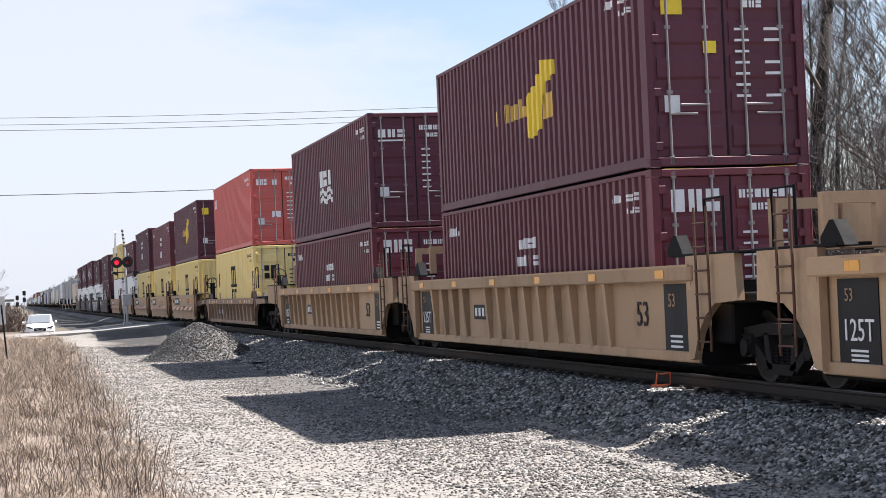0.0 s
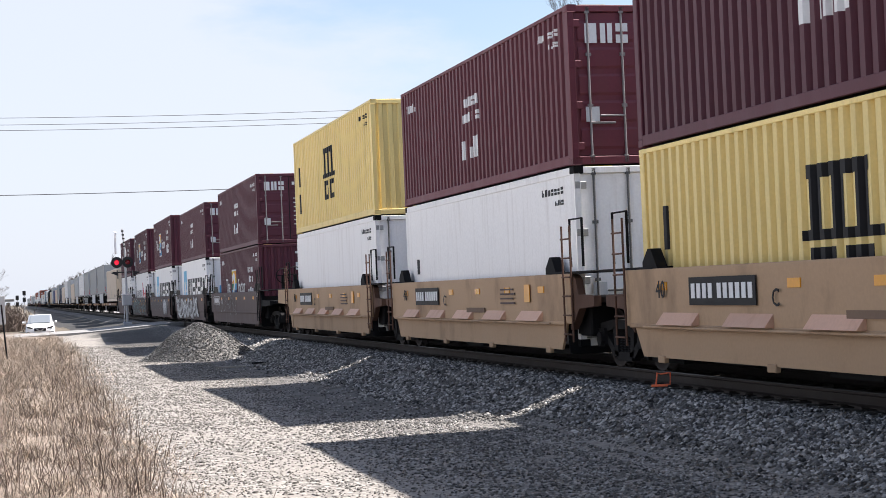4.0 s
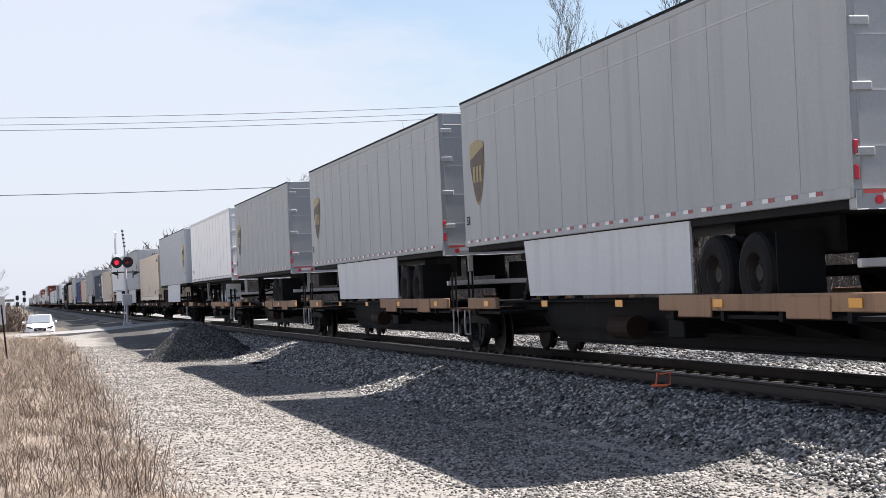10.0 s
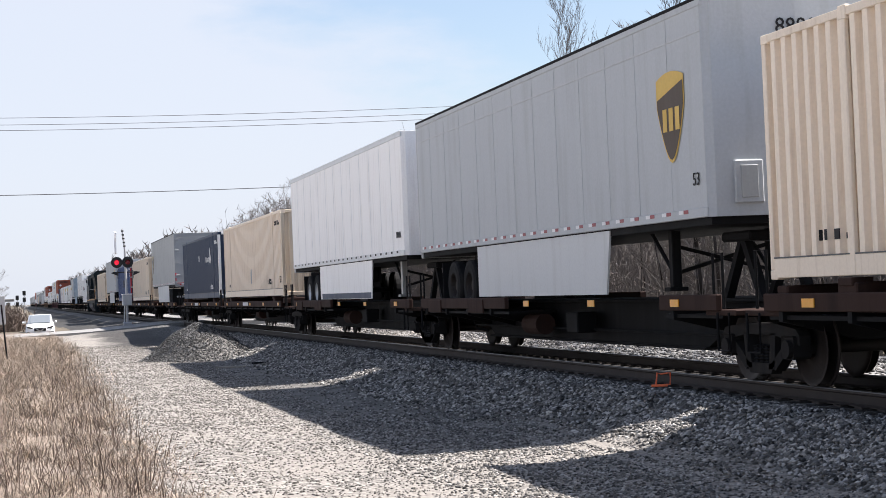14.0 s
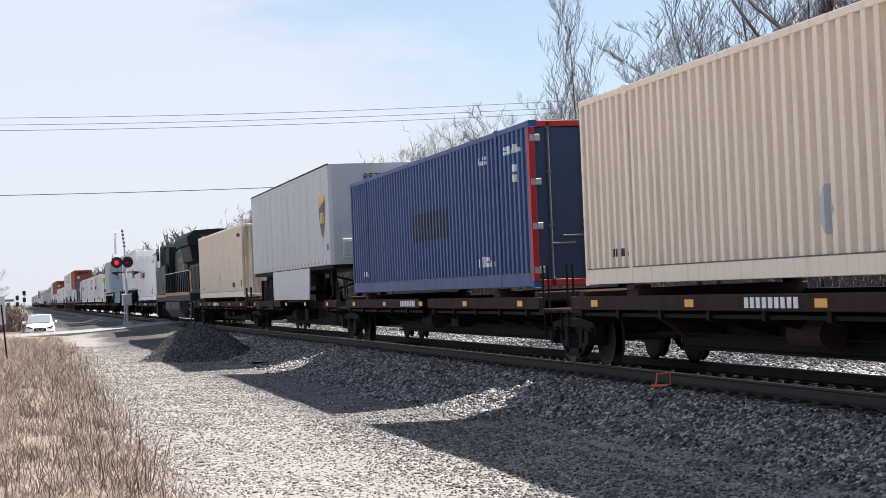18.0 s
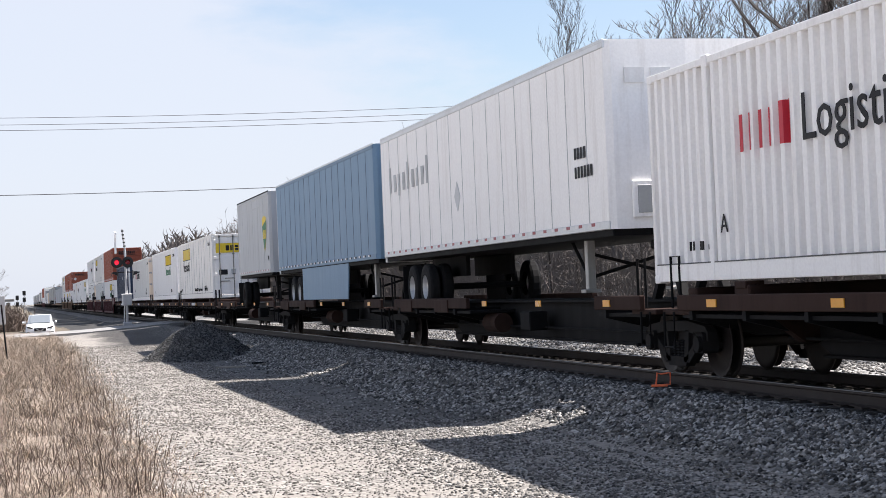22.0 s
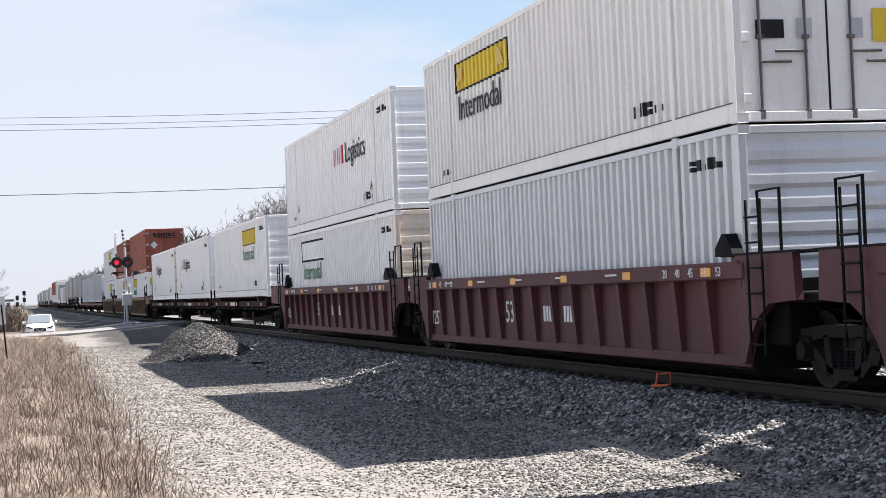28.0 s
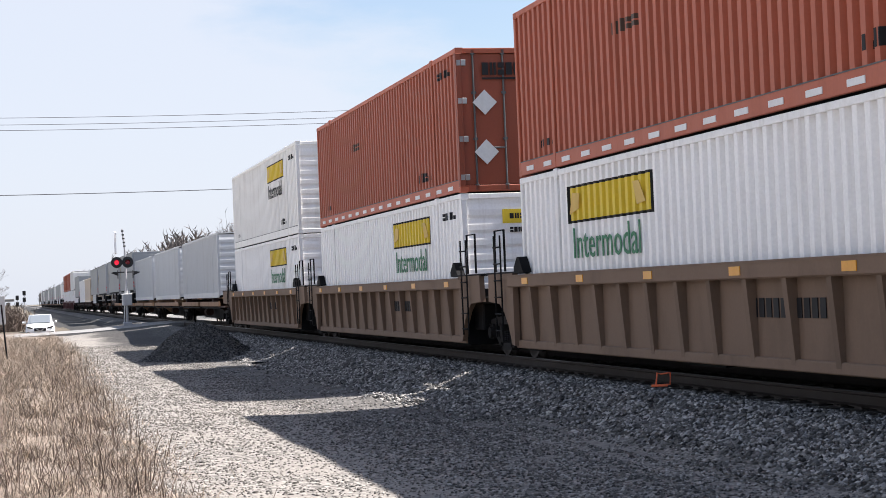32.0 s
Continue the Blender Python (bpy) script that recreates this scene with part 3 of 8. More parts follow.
        if end == "doors":
            end_bars(c, L, -0.8, -0.3, h - 1.25, h - 0.75, INK, 2)
        else:
            end_bars(c, L, -0.25, 0.2, h * 0.75, h * 0.81, YELLOW, 3)
    elif look_name == "seven_star":        # blue square with a star, six black letters
        star_square(c, s, L, -4.33, 1.45, 1.6)
        word = Geo()
        y = -1.2075
        for i in range(6):          # six heavy blocks in the place of letters
            a = -3.02 + i * 1.22
            for x0, x1, z0, z1 in (((0, .24, .9, 2.0), (.36, .62, .9, 2.0), (.76, 1.0, .9, 2.0)), ((.08, .40, .9, 2.0), (.6, .92, .9, 2.0)), ((0, .95, .9, 1.12), (0, .95, 1.34, 1.56), (0, .95, 1.78, 2.0)), ((0, .28, .9, 2.0), (.42, .95, 1.48, 2.0), (.68, .95, .9, 1.36)), ((0, .95, .9, 1.12), (0, .95, 1.34, 1.56), (0, .95, 1.78, 2.0)), ((0, .28, .9, 2.0), (.44, .9, .9, 1.36), (.44, .9, 1.54, 2.0)))[i]:
                word.box(a + x0, a + x1, y - 0.006, y + 0.004, z0, z1)
        part("lettering", word, INK, c)
        end_mark(c, L, -0.62, -0.30, h * 0.42, h * 0.54, PALEBLUE)
        end_mark(c, L, 0.18, 0.50, h * 0.42, h * 0.54, PALEBLUE)
        for a in (-0.62, 0.18):
            end_bars(c, L, a, a + 0.32, h * 0.38, h * 0.40, INK, 4, 0.002)
            end_mark(c, L, a + 0.11, a + 0.21, h * 0.445, h * 0.515, CHALK, 0.006)
        end_bars(c, L, 0.1, 1.0, h - 0.5, h - 0.38, INK, 7)
    elif look_name == "red_flag":          # tall narrow black letters with a red and white flag
        word = Geo()
        for i in range(7):
            a = -5.6 + i * 0.81
            word.box(a, a + 0.09, -1.2135, -1.2035, 0.95, 1.72).box(a + 0.44, a + 0.53, -1.2135, -1.2035, 0.95, 1.72)
            word.box(a + 0.09, a + 0.44, -1.2135, -1.2035, (1.30, 1.62, 1.4, 0.95, 1.62, 1.3, 0.95)[i], (1.37, 1.70, 1.47, 1.03, 1.70, 1.37, 1.03)[i])
        part("lettering", word, INK, c)
        part("flag_marking", Geo().prism([(0.05, 2.22), (0.4, 2.24), (1.0, 1.75), (1.75, 1.45), (1.55, 1.05), (0.75, 0.95)], -1.2135, -1.2035), RED, c)
        part("flag_marking", Geo().prism([(1.75, 1.45), (2.55, 1.55), (3.0, 1.75), (2.7, 1.1), (2.45, 0.95), (1.6, 1.05)], -1.2135, -1.2035), RED, c)
        part("flag_marking", Geo().prism([(0.7, 0.95), (1.0, 1.28), (1.5, 1.42), (2.0, 1.38), (1.9, 0.95)], -1.2175, -1.2125), CHALK, c)
        bars(c, s, L, 3.3, 5.1, 1.0, 1.72, INK, 3, 12)
        end_mark(c, L, -0.6, -0.2, h * 0.70, h * 0.80, RED)
        end_mark(c, L, 0.15, 0.5, h * 0.72, h * 0.78, RED)
    elif look_name == "vertical":          # small letters set one below another
        for i in range(3):
            mark(c, s, L, -L / 2 + 0.95, -L / 2 + 1.2, 0.35 + i * 0.5, 0.68 + i * 0.5, INK)
        mark(c, s, L, L / 2 - 0.95, L / 2 - 0.7, 0.8, 1.1, YELLOW)
    if deco:
        deco(c, s, L, h)
    return c


def dom_box(colour, look_name, end="ribbed", length=16.154, height=2.896, end_paint=None, post_paint=None, text=None):
    names = {BEIGE: "beige", WHITE: "white", WARMWHITE: "off-white", ORANGE: "orange", BLUE: "blue", NAVY: "navy-blue", ALU: "bare grey", PALEGREY: "pale grey"}
    tail = {"doors": "with locking-rod doors", "plain": "with a corrugated front end", "ribbed": "with a horizontally ribbed front end"}[end]
    if look_name == "reefer":
        tail = "with panelled sides and rear doors"
    c = container("domestic" if look_name != "reefer" else "panelled", colour, length, height, end, names[colour] + " long domestic container " + tail, end_paint, post_paint)
    s, L, h = "domestic" if look_name != "reefer" else "panelled", length, height
    ink = INK if colour not in (BLUE, NAVY) else CHALK
    bars(c, s, L, L / 2 - 1.6, L / 2 - 0.6, h - 0.48, h - 0.32, ink, 5, 3)
    bars(c, s, L, -L / 2 + 1.2, -L / 2 + 2.0, 0.42, 0.56, ink, 4, 5)
    bars(c, s, L, 4.5, 5.7, 0.42, 0.62, ink, 5, 6)
    if look_name == "shield_box":
        mark(c, s, L, -0.1, 0.35, 0, 0, GREY, lambda q: 0.75 - 0.55 * (1 - abs(q - 0.125) / 0.225) * 0.5, lambda q: 0.75 + 0.30 * (1 - abs(q - 0.125) / 0.225))
        write("53", 0.32, INK, c, pose(L / 2 - 0.5, -1.305, 0.55))
        if end == "plain":
            end_mark(c, L, -0.34, -0.02, 0.45, 0.75, BLACKSTEEL, 0.02)
        end_bars(c, L, 0.0, 0.9, h - 0.55, h - 0.36, INK, 8, 0.03)
    elif look_name in ("yellow_panel", "reefer"):
        a = 1.66 if end == "ribbed" else -5.5
        mark(c, s, L, a, a + 3.7, 1.98, 2.58, INK)
        mark(c, s, L, a + 0.04, a + 3.66, 2.02, 2.54, YELLOW, proud=0.008)
        bars(c, s, L, a + 0.75, a + 2.95, 2.12, 2.44, INK, 6, 7)
        part("figure_marking", Geo().prism([(a + 0.15, 2.12), (a + 0.6, 2.2), (a + 0.65, 2.44), (a + 0.3, 2.46)], -1.306, -1.298), GOLD, c)
        part("figure_marking", Geo().prism([(a + 3.05, 2.46), (a + 3.3, 2.46), (a + 3.55, 2.15), (a + 3.2, 2.12)], -1.306, -1.298), GOLD, c)
        write("Intermodal", 0.70, GREEN if colour is WHITE else INK, c, pose(a + 1.78, -1.302, 1.63))
        if end == "ribbed":
            end_mark(c, L, -0.45, 0.5, h - 0.62, h - 0.34, YELLOW, 0.02)
            end_bars(c, L, -0.30, 0.35, h - 0.53, h - 0.42, INK, 6, 0.026)
            end_bars(c, L, -0.3, 0.4, h - 0.80, h - 0.70, INK, 8, 0.02)
        else:
            end_mark(c, L, -1.1, 1.08, h - 0.85, h - 0.42, YELLOW, 0.0)
            end_bars(c, L, -0.65, 0.60, h - 0.76, h - 0.52, INK, 6, 0.004)
            end_mark(c, L, -0.98, -0.60, 1.05, 1.28, INK)
            end_mark(c, L, 0.62, 0.95, 1.0, 1.42, YELLOW)
            for y in (-0.42, 0.28):
                end_mark(c, L, y, y + 0.2, 1.05, 1.3, GREY)
            end_bars(c, L, 0.55, 1.0, h - 1.2, h - 1.06, INK, 5)
        if look_name == "reefer":
            for i in range(13):
                xx = -7.2 + i * 1.2
                if min(abs(abs(xx) - 6.02), 9) < 0.15:
                    continue
                part("panel_seam", lambda: Geo().box(-0.006, 0.006, -1.294, -1.270, 0.26 if i % 4 else 0.4, h - 0.1), SEAM, c, key=("reefer", i % 4 > 0), at=pose(xx, 0, 0))
            write("30 Pallets (48\"X40\")  Refrigerated Container", 0.20, INK, c, pose(1.9, -1.302, 0.44))
            write("TOP LIFT ONLY", 0.20, INK, c, pose(5.3, -1.302, 0.42))
            write("TOP LIFT ONLY", 0.16, INK, c, pose(-7.2, -1.302, 0.40))
    elif look_name == "outline_panel":
        mark(c, s, L, -5.5, -1.7, 1.98, 2.62, INK)
        mark(c, s, L, -5.44, -1.76, 2.04, 2.56, WHITE, proud=0.009)
        bars(c, s, L, -4.7, -2.5, 2.13, 2.46, INK, 6, 7)
        write("Intermodal", 0.70, GREEN, c, pose(-3.6, -1.302, 1.66))
    elif look_name == "red_black":          # a short red word run on in black
        a = 0.5 if end == "ribbed" else -5.1
        bars(c, s, L, a, a + 1.6, 1.58, 2.1, RED, 3, 13)
        write("Logistics", 0.78, INK, c, pose(a + 3.1, -1.302, 1.80))
        write("A", 0.34, INK, c, pose(5.57, -1.302, 0.72))
        write("A", 0.34, INK, c, pose(-5.6, -1.302, 0.72))
        if end == "doors":
            end_bars(c, L, 0.1, 0.7, h - 0.85, h - 0.40, RED, 2)
            for t, z in (("WARNING", 1.55), ("HIGH CUBE", 1.38)):
                write(t, 0.17, INK, c, pose(L / 2 - 0.015, -0.55, z, 0, 0, 90))
            write("24,000 lbs", 0.15, INK, c, pose(L / 2 - 0.015, -0.55, 1.05, 0, 0, 90))
            end_mark(c, L, -0.3, 0.0, 0.65, 0.9, YELLOW)
    elif look_name == "orange_box":
        bars(c, s, L, -3.2, -2.0, 1.75, 1.95, DARKBROWN, 5, 14)
        y0 = -0.75
        end_bars(c, L, y0, y0 + 1.5, h - 0.55, h - 0.30, INK, 9, 0.02)
        end_mark(c, L, y0, y0 + 1.5, h - 0.64, h - 0.60, INK, 0.02)
        for z in (0.55, h - 1.35):
            part("hazard_plate", Geo().prism([(-0.72, z), (-0.47, z + 0.25), (-0.72, z + 0.5), (-0.97, z + 0.25)], L / 2 - 0.01, L / 2 + 0.012, "x"), PALEGREY, c)
        tape = Geo()
        for i in range(16):
            tape.box(-7.6 + i * 0.98, -7.2 + i * 0.98, -1.306, -1.292, 0.08, 0.16)
        part("reflector", tape, CHALK, c, "row of white reflective patches")
    elif look_name == "white_word":
        bars(c, s, L, 2.75, 4.35, 1.68, 1.92, CHALK, 3, 15)
        for k in (0, 1, 2):
            u, w = ((0, 0.22), (-0.2, -0.1), (0.2, -0.1))[k]
            part("figure_marking", Geo().prism([(4.72 + u - 0.17, 1.9 + w), (4.72 + u, 2.1 + w), (4.72 + u + 0.17, 1.9 + w), (4.72 + u, 1.7 + w)], -1.304, -1.294), CHALK, c)
        mark(c, s, L, -0.4, -0.1, 1.78, 2.05, CHALK)
        end_bars(c, L, 0.1, 1.0, h - 1.15, h - 0.98, CHALK, 5, 0.03)
        part("hazard_plate", Geo().prism([(-0.55, 1.55), (-0.25, 1.85), (-0.55, 2.15), (-0.85, 1.85)], L / 2 - 0.01, L / 2 + 0.03, "x"), BROWNTAN, c)
    elif look_name == "blue_word":
        bars(c, s, L, 4.75, 5.35, 2.36, 2.52, CHALK, 3, 16)
        bars(c, s, L, 6.9, 7.4, 1.9, 2.25, CHALK, 1, 18)
        mark(c, s, L, -1.25, 2.2, 1.1, 1.7, NAVY, proud=0.003)
    elif look_name == "blue_square":
        mark(c, s, L, 4.9, 6.3, 1.55, 2.55, BLUE)
        bars(c, s, L, 5.1, 6.0, 1.85, 2.15, CHALK, 3, 17)
        end_mark(c, L, -0.9, 0.9, h - 0.75, h - 0.3, BLUE, 0.02)
        end_bars(c, L, -0.7, 0.6, h - 0.64, h - 0.42, CHALK, 5, 0.028)
    return c


def trailer(colour, length, lead, label, mark_kind="", skirt=None, seams=24, number="", silver=False, end_paint=None):
    """A road semi-trailer. lead: front or rear, the end towards +x. Its floor stands on z = 0, wheels on the deck."""
    root = thing("semi_trailer", label, "trailer", "trailers on the train")
    hl, hw = length / 2, 1.295
    z0, z1 = 1.26, 4.12
    f = 1 if lead == "front" else -1           # x sign of the trailer's nose
    key = (length, lead)
    ep = end_paint or colour
    rear = ALU if silver else DARKGREY
    for side in (-1, 1):
        part("side_panel", lambda: Geo().box(-hl + 0.05, hl - 0.05, side * hw, side * (hw - 0.03), z0 + 0.10, z1 - 0.12, 0.006), colour, root, key=(key, side))
        part("bottom_rail", lambda: Geo().box(-hl + 0.04, hl - 0.04, side * (hw + 0.012), side * (hw - 0.05), z0, z0 + 0.13, 0.01), ALU if silver and colour is not SKYBLUE else colour, root, key=(key, side))
        part("top_rail", lambda: Geo().box(-hl + 0.03, hl - 0.03, side * (hw + 0.012), side * (hw - 0.05), z1 - 0.13, z1 - 0.02, 0.012), ALU if silver and colour is not SKYBLUE else colour, root, key=(key, side))
    n = int(length / (0.92 if mark_kind == "grey_word" or colour is SKYBLUE else 1.22))

    def seam_lines():
        g = Geo()
        for i in range(1, n):
            xx = -hl + i * length / n
            g.box(xx - 0.010, xx + 0.010, -hw - 0.005, -hw + 0.004, z0 + 0.13, z1 - 0.13)
        return g

    def tape(k):
        g = Geo()
        for i in range(int((length - 0.4) / 0.62)):
            xx = -hl + 0.35 + i * 0.62 + 0.17 * k
            g.box(xx - 0.08, xx + 0.08, -hw - 0.016, -hw - 0.008, z0 + 0.07, z0 + 0.12)
        return g
    joints = part("panel_seam", seam_lines, SEAM if mark_kind == "grey_word" else FAINT if colour is WHITE else NAVY if colour is SKYBLUE else colour, root, key=(key, n))
    for ob in (joints, part("reflector", lambda: tape(0), CHALK, root, "white reflective tape", key=(key, 0)), part("reflector", lambda: tape(1), CRIMSON if not silver or mark_kind == "grey_word" else INK, root, "dark red reflective tape", key=(key, 1, silver))):
        if ob:
            ob["kind"] = "stuff"
    part("roof", lambda: Geo().box(-hl + 0.04, hl - 0.04, -hw + 0.02, hw - 0.02, z1 - 0.04, z1, 0.01), PALEGREY, root, key=key)
    part("floor", lambda: Geo().box(-hl + 0.05, hl - 0.05, -hw + 0.05, hw - 0.05, z0 - 0.10, z0 + 0.03), BLACKSTEEL, root, key=key)
    nose = part("nose_panel", lambda: Geo().prism([(f * (hl - 0.05), -hw), (f * (hl - 0.05), hw), (f * (hl + 0.02), hw - 0.10), (f * (hl + 0.05), 0), (f * (hl + 0.02), -hw + 0.10)], z0, z1 - 0.01, "z"), ep, root, key=key)
    tail = part("rear_door", lambda: Geo().box(-f * hl, -f * (hl - 0.05), -hw + 0.09, hw - 0.09, z0 + 0.05, z1 - 0.2, 0.006), ep, root, key=key)
    for side in (-1, 1):
        part("rear_post", lambda: Geo().box(-f * (hl + 0.01), -f * (hl - 0.09), side * hw, side * (hw - 0.10), z0, z1 - 0.01, 0.012), rear, root, key=(key, side))
    part("rear_sill", lambda: Geo().box(-f * (hl + 0.015), -f * (hl - 0.12), -hw + 0.02, hw - 0.02, z0 - 0.12, z0 + 0.10, 0.012), rear, root, key=key)
    part("rear_header", lambda: Geo().box(-f * (hl + 0.012), -f * (hl - 0.08), -hw + 0.1, hw - 0.1, z1 - 0.24, z1 - 0.01, 0.012), rear, root, key=key)
    if f < 0:
        for i in range(4):
            part("door_panel_joint", lambda: Geo().box(hl - 0.004, hl + 0.006, -hw + 0.1, hw - 0.1, z0 + 0.55 + i * 0.6, z0 + 0.565 + i * 0.6), GREY, tail, key=(key, i))
        for y in (-1.0, -0.6, 0.6, 1.0):
            part("tail_lamp", lambda: Geo().tube((hl + 0.005, y, z0 - 0.02), (hl + 0.03, y, z0 - 0.02), 0.05, 10), RED, root, key=(key, y))
        part("reflector", lambda: Geo().box(hl + 0.012, hl + 0.02, -1.18, 1.18, z0 + 0.05, z0 + 0.1), PINK, root, key=("rear", length))
        part("underride_guard", lambda: Geo().box(hl - 0.14, hl - 0.04, -hw + 0.08, hw - 0.08, 0.52, 0.62, 0.01).box(hl - 0.12, hl - 0.06, -0.75, -0.65, 0.6, z0 - 0.05).box(hl - 0.12, hl - 0.06, 0.65, 0.75, 0.6, z0 - 0.05), ALU if silver else GALV, root, key=key)
        for z in (z0 + 0.5, z0 + 1.2, z0 + 1.9, z0 + 2.5):
            part("hinge", lambda: Geo().box(hl + 0.002, hl + 0.03, -hw + 0.03, -hw + 0.27, -0.05, 0.05, 0.01), rear, root, key=("hinge", length), at=pose(0, 0, z))
        part("plate_holder", lambda: Geo().box(hl + 0.014, hl + 0.02, -0.95, -0.6, z0 - 0.02, z0 + 0.06), CHALK, root, key=("plate", length))
    else:
        part("nose_box", lambda: Geo().box(hl + 0.03, hl + 0.075, -0.95, -0.55, 1.42, 1.98, 0.015), ep, root, key=key)
        part("nose_box_door", lambda: Geo().box(hl + 0.07, hl + 0.085, -0.87, -0.63, 1.49, 1.91, 0.006), DARKGREY, root, key=key)
    # running gear at the rear
    ax = -f * (hl - 3.3) if length > 9 else -f * (hl - 1.0)
    gap = 1.25 if length > 9 else 0
    slider = part("axle_frame", lambda: Geo().box(ax - f * 0 - 1.5, ax + 1.5, -0.55, -0.45, 0.72, z0 - 0.1, 0.01).box(ax - 1.5, ax + 1.5, 0.45, 0.55, 0.72, z0 - 0.1, 0.01), BLACKSTEEL, root, key=key)
    for a in ([-gap / 2, gap / 2] if gap else [0]):
        part("axle", lambda: Geo().tube((0, -1.0, 0.5), (0, 1.0, 0.5), 0.07, 8), BLACKSTEEL, root, key="axle", at=pose(ax + a, 0, 0))
        for y in (-1.14, -0.84, 1.14):
            wheel = part("wheel", lambda: Geo().lathe([(0.26, -0.12), (0.40, -0.13), (0.485, -0.105), (0.51, -0.06), (0.51, 0.06), (0.485, 0.105), (0.40, 0.13), (0.26, 0.12)], (0, 0, 0.51), 22), TYRE, root, key="tyre", at=pose(ax + a, y, 0))
            if y in (-1.14, 1.14):
                s = 1 if y > 0 else -1
                part("rim", lambda: Geo().lathe([(0.0, s * 0.03), (0.10, s * 0.05), (0.13, s * 0.0), (0.22, -s * 0.02), (0.25, s * 0.09), (0.275, s * 0.12)], (0, 0, 0.51), 20), RIM if silver else WHEELSTEEL, wheel, key=("rim", s))
    for s in (-1, 1):
        flap = part("mud_flap", lambda: Geo().box(0, 0.02, s * 1.30, s * 0.68, 0.16, 1.0), FLAP if silver and f < 0 else BLACKSTEEL, root, key=("flap", s), at=pose(ax - f * 1.35, 0, 0))
        if flap and silver and f < 0:
            part("oval_mark", lambda: Geo().lathe([(0.11, 0.02), (0.11, 0.028), (0.145, 0.028), (0.145, 0.02)], (0, s * 0.98, 0.62), 20, "x"), INK, flap, key=("oval", s))
            for i in range(7):
                part("lettering", lambda: Geo().box(0.02, 0.027, -0.03, 0.03, 0.36, 0.45), INK, flap, key="flapbar", at=pose(0, s * 0.98 - 0.22 + i * 0.073, 0))
    # landing gear
    lx = f * (hl - 2.6) if length > 9 else f * (hl - 1.9)
    for y in (-0.75, 0.75):
        part("landing_leg", lambda: Geo().box(-0.07, 0.07, y - 0.07, y + 0.07, 0.35, z0 - 0.05, 0.012).box(-0.12, 0.12, y - 0.14, y + 0.14, 0.30, 0.36, 0.01), GALV if silver else BLACKSTEEL, root, key=("leg", y), at=pose(lx, 0, 0))
    part("landing_brace", lambda: Geo().tube((0, -0.75, 0.55), (0, 0.75, 0.95), 0.03, 6).tube((0, -0.75, 0.95), (0, 0.75, 0.55), 0.03, 6).tube((0, -0.75, 0.5), (-f * 0.9, -0.75, z0 - 0.08), 0.03, 6).tube((0, 0.75, 0.5), (-f * 0.9, 0.75, z0 - 0.08), 0.03, 6), BLACKSTEEL, root, key=("brace", f), at=pose(lx, 0, 0))
    if skirt:
        x0, x1 = sorted((ax + f * 1.35, lx - f * 1.3))
        lo = 0.28
        part("side_skirt", lambda: Geo().prism([(x0, z0 - 0.02), (x1, z0 - 0.02), (x1 - (0.0 if f < 0 else 0.25), lo), (x0 + (0.25 if f < 0 else 0.0), lo)], -hw + 0.03, -hw + 0.06, "y"), skirt, root, key=key)
        if skirt is WHITE:
            part("skirt_band", lambda: Geo().box(x0 + 0.3, x1 - 0.3, -hw + 0.022, -hw + 0.03, lo + 0.01, lo + 0.16), NAVY, root, key=key)
        part("skirt_brace", lambda: Geo().tube(((x0 + x1) / 2, -hw + 0.06, 0.5), ((x0 + x1) / 2, -0.5, z0 - 0.05), 0.025, 6), BLACKSTEEL, root, key=key)
    if colour in (GREY, DARKGREY):
        part("band_line", lambda: Geo().box(-hl + 0.06, hl - 0.06, -hw - 0.008, -hw + 0.004, z1 - 0.46, z1 - 0.44), SEAM, root, key=key)
    if f < 0:
        for z in (z0 + 0.28, z0 + 0.55):
            part("post_lamp", lambda: Geo().box(hl + 0.006, hl + 0.03, -hw + 0.02, -hw + 0.075, z - 0.08, z + 0.08, 0.01), RED, root, key=(key, z))
    part("roof_edge", lambda: Geo().box(-hl + 0.03, hl - 0.03, -hw - 0.016, -hw + 0.02, z1 - 0.045, z1 + 0.006, 0.006), BLACKSTEEL if colour in (GREY, DARKGREY) else ALU, root, key=key)

    def flat(name, mat, x0, x1, za, zb, low=None, high=None, proud=0.004):
        ob = part(name, pressed(x0, x1, za, zb, -hw - proud, 0.5, 0, -1, low, high), mat, root)
        return ob
    if mark_kind.startswith("shield"):
        x, z, s = f * (hl - 1.15), 2.66, 1.24
        h, w2 = s / 2, s * 0.40
        pale = YELLOW if "green" in mark_kind else GOLD if f > 0 else DULLGOLD
        dark = GREEN if "green" in mark_kind else DARKBROWN

        def low(k):
            return lambda q: z - h * k + (h * k * 1.25) * min(1, abs(q - x) / (w2 * k)) ** 1.8
        flat("shield_marking", pale, x - w2, x + w2, 0, 0, low(1), lambda q: z + h * 0.86 + h * 0.14 * (1 - ((q - x) / w2) ** 2), 0.012)
        flat("shield_marking", dark, x - w2 * 0.94, x + w2 * 0.94, 0, 0, low(0.93), lambda q: z + h * (0.42 + 0.34 * (q - x + w2) / (2 * w2)), 0.016)
        for k in (-0.55, -0.1, 0.35):
            flat("shield_marking", pale, x + k * w2, x + (k + 0.3) * w2, z - h * 0.30, z + h * 0.2, proud=0.020)
        write("53" if length > 14 else "28", 0.24, INK, root, pose(f * (hl - 0.35), -hw - 0.016, z0 + 0.50))
    elif mark_kind == "grey_word":
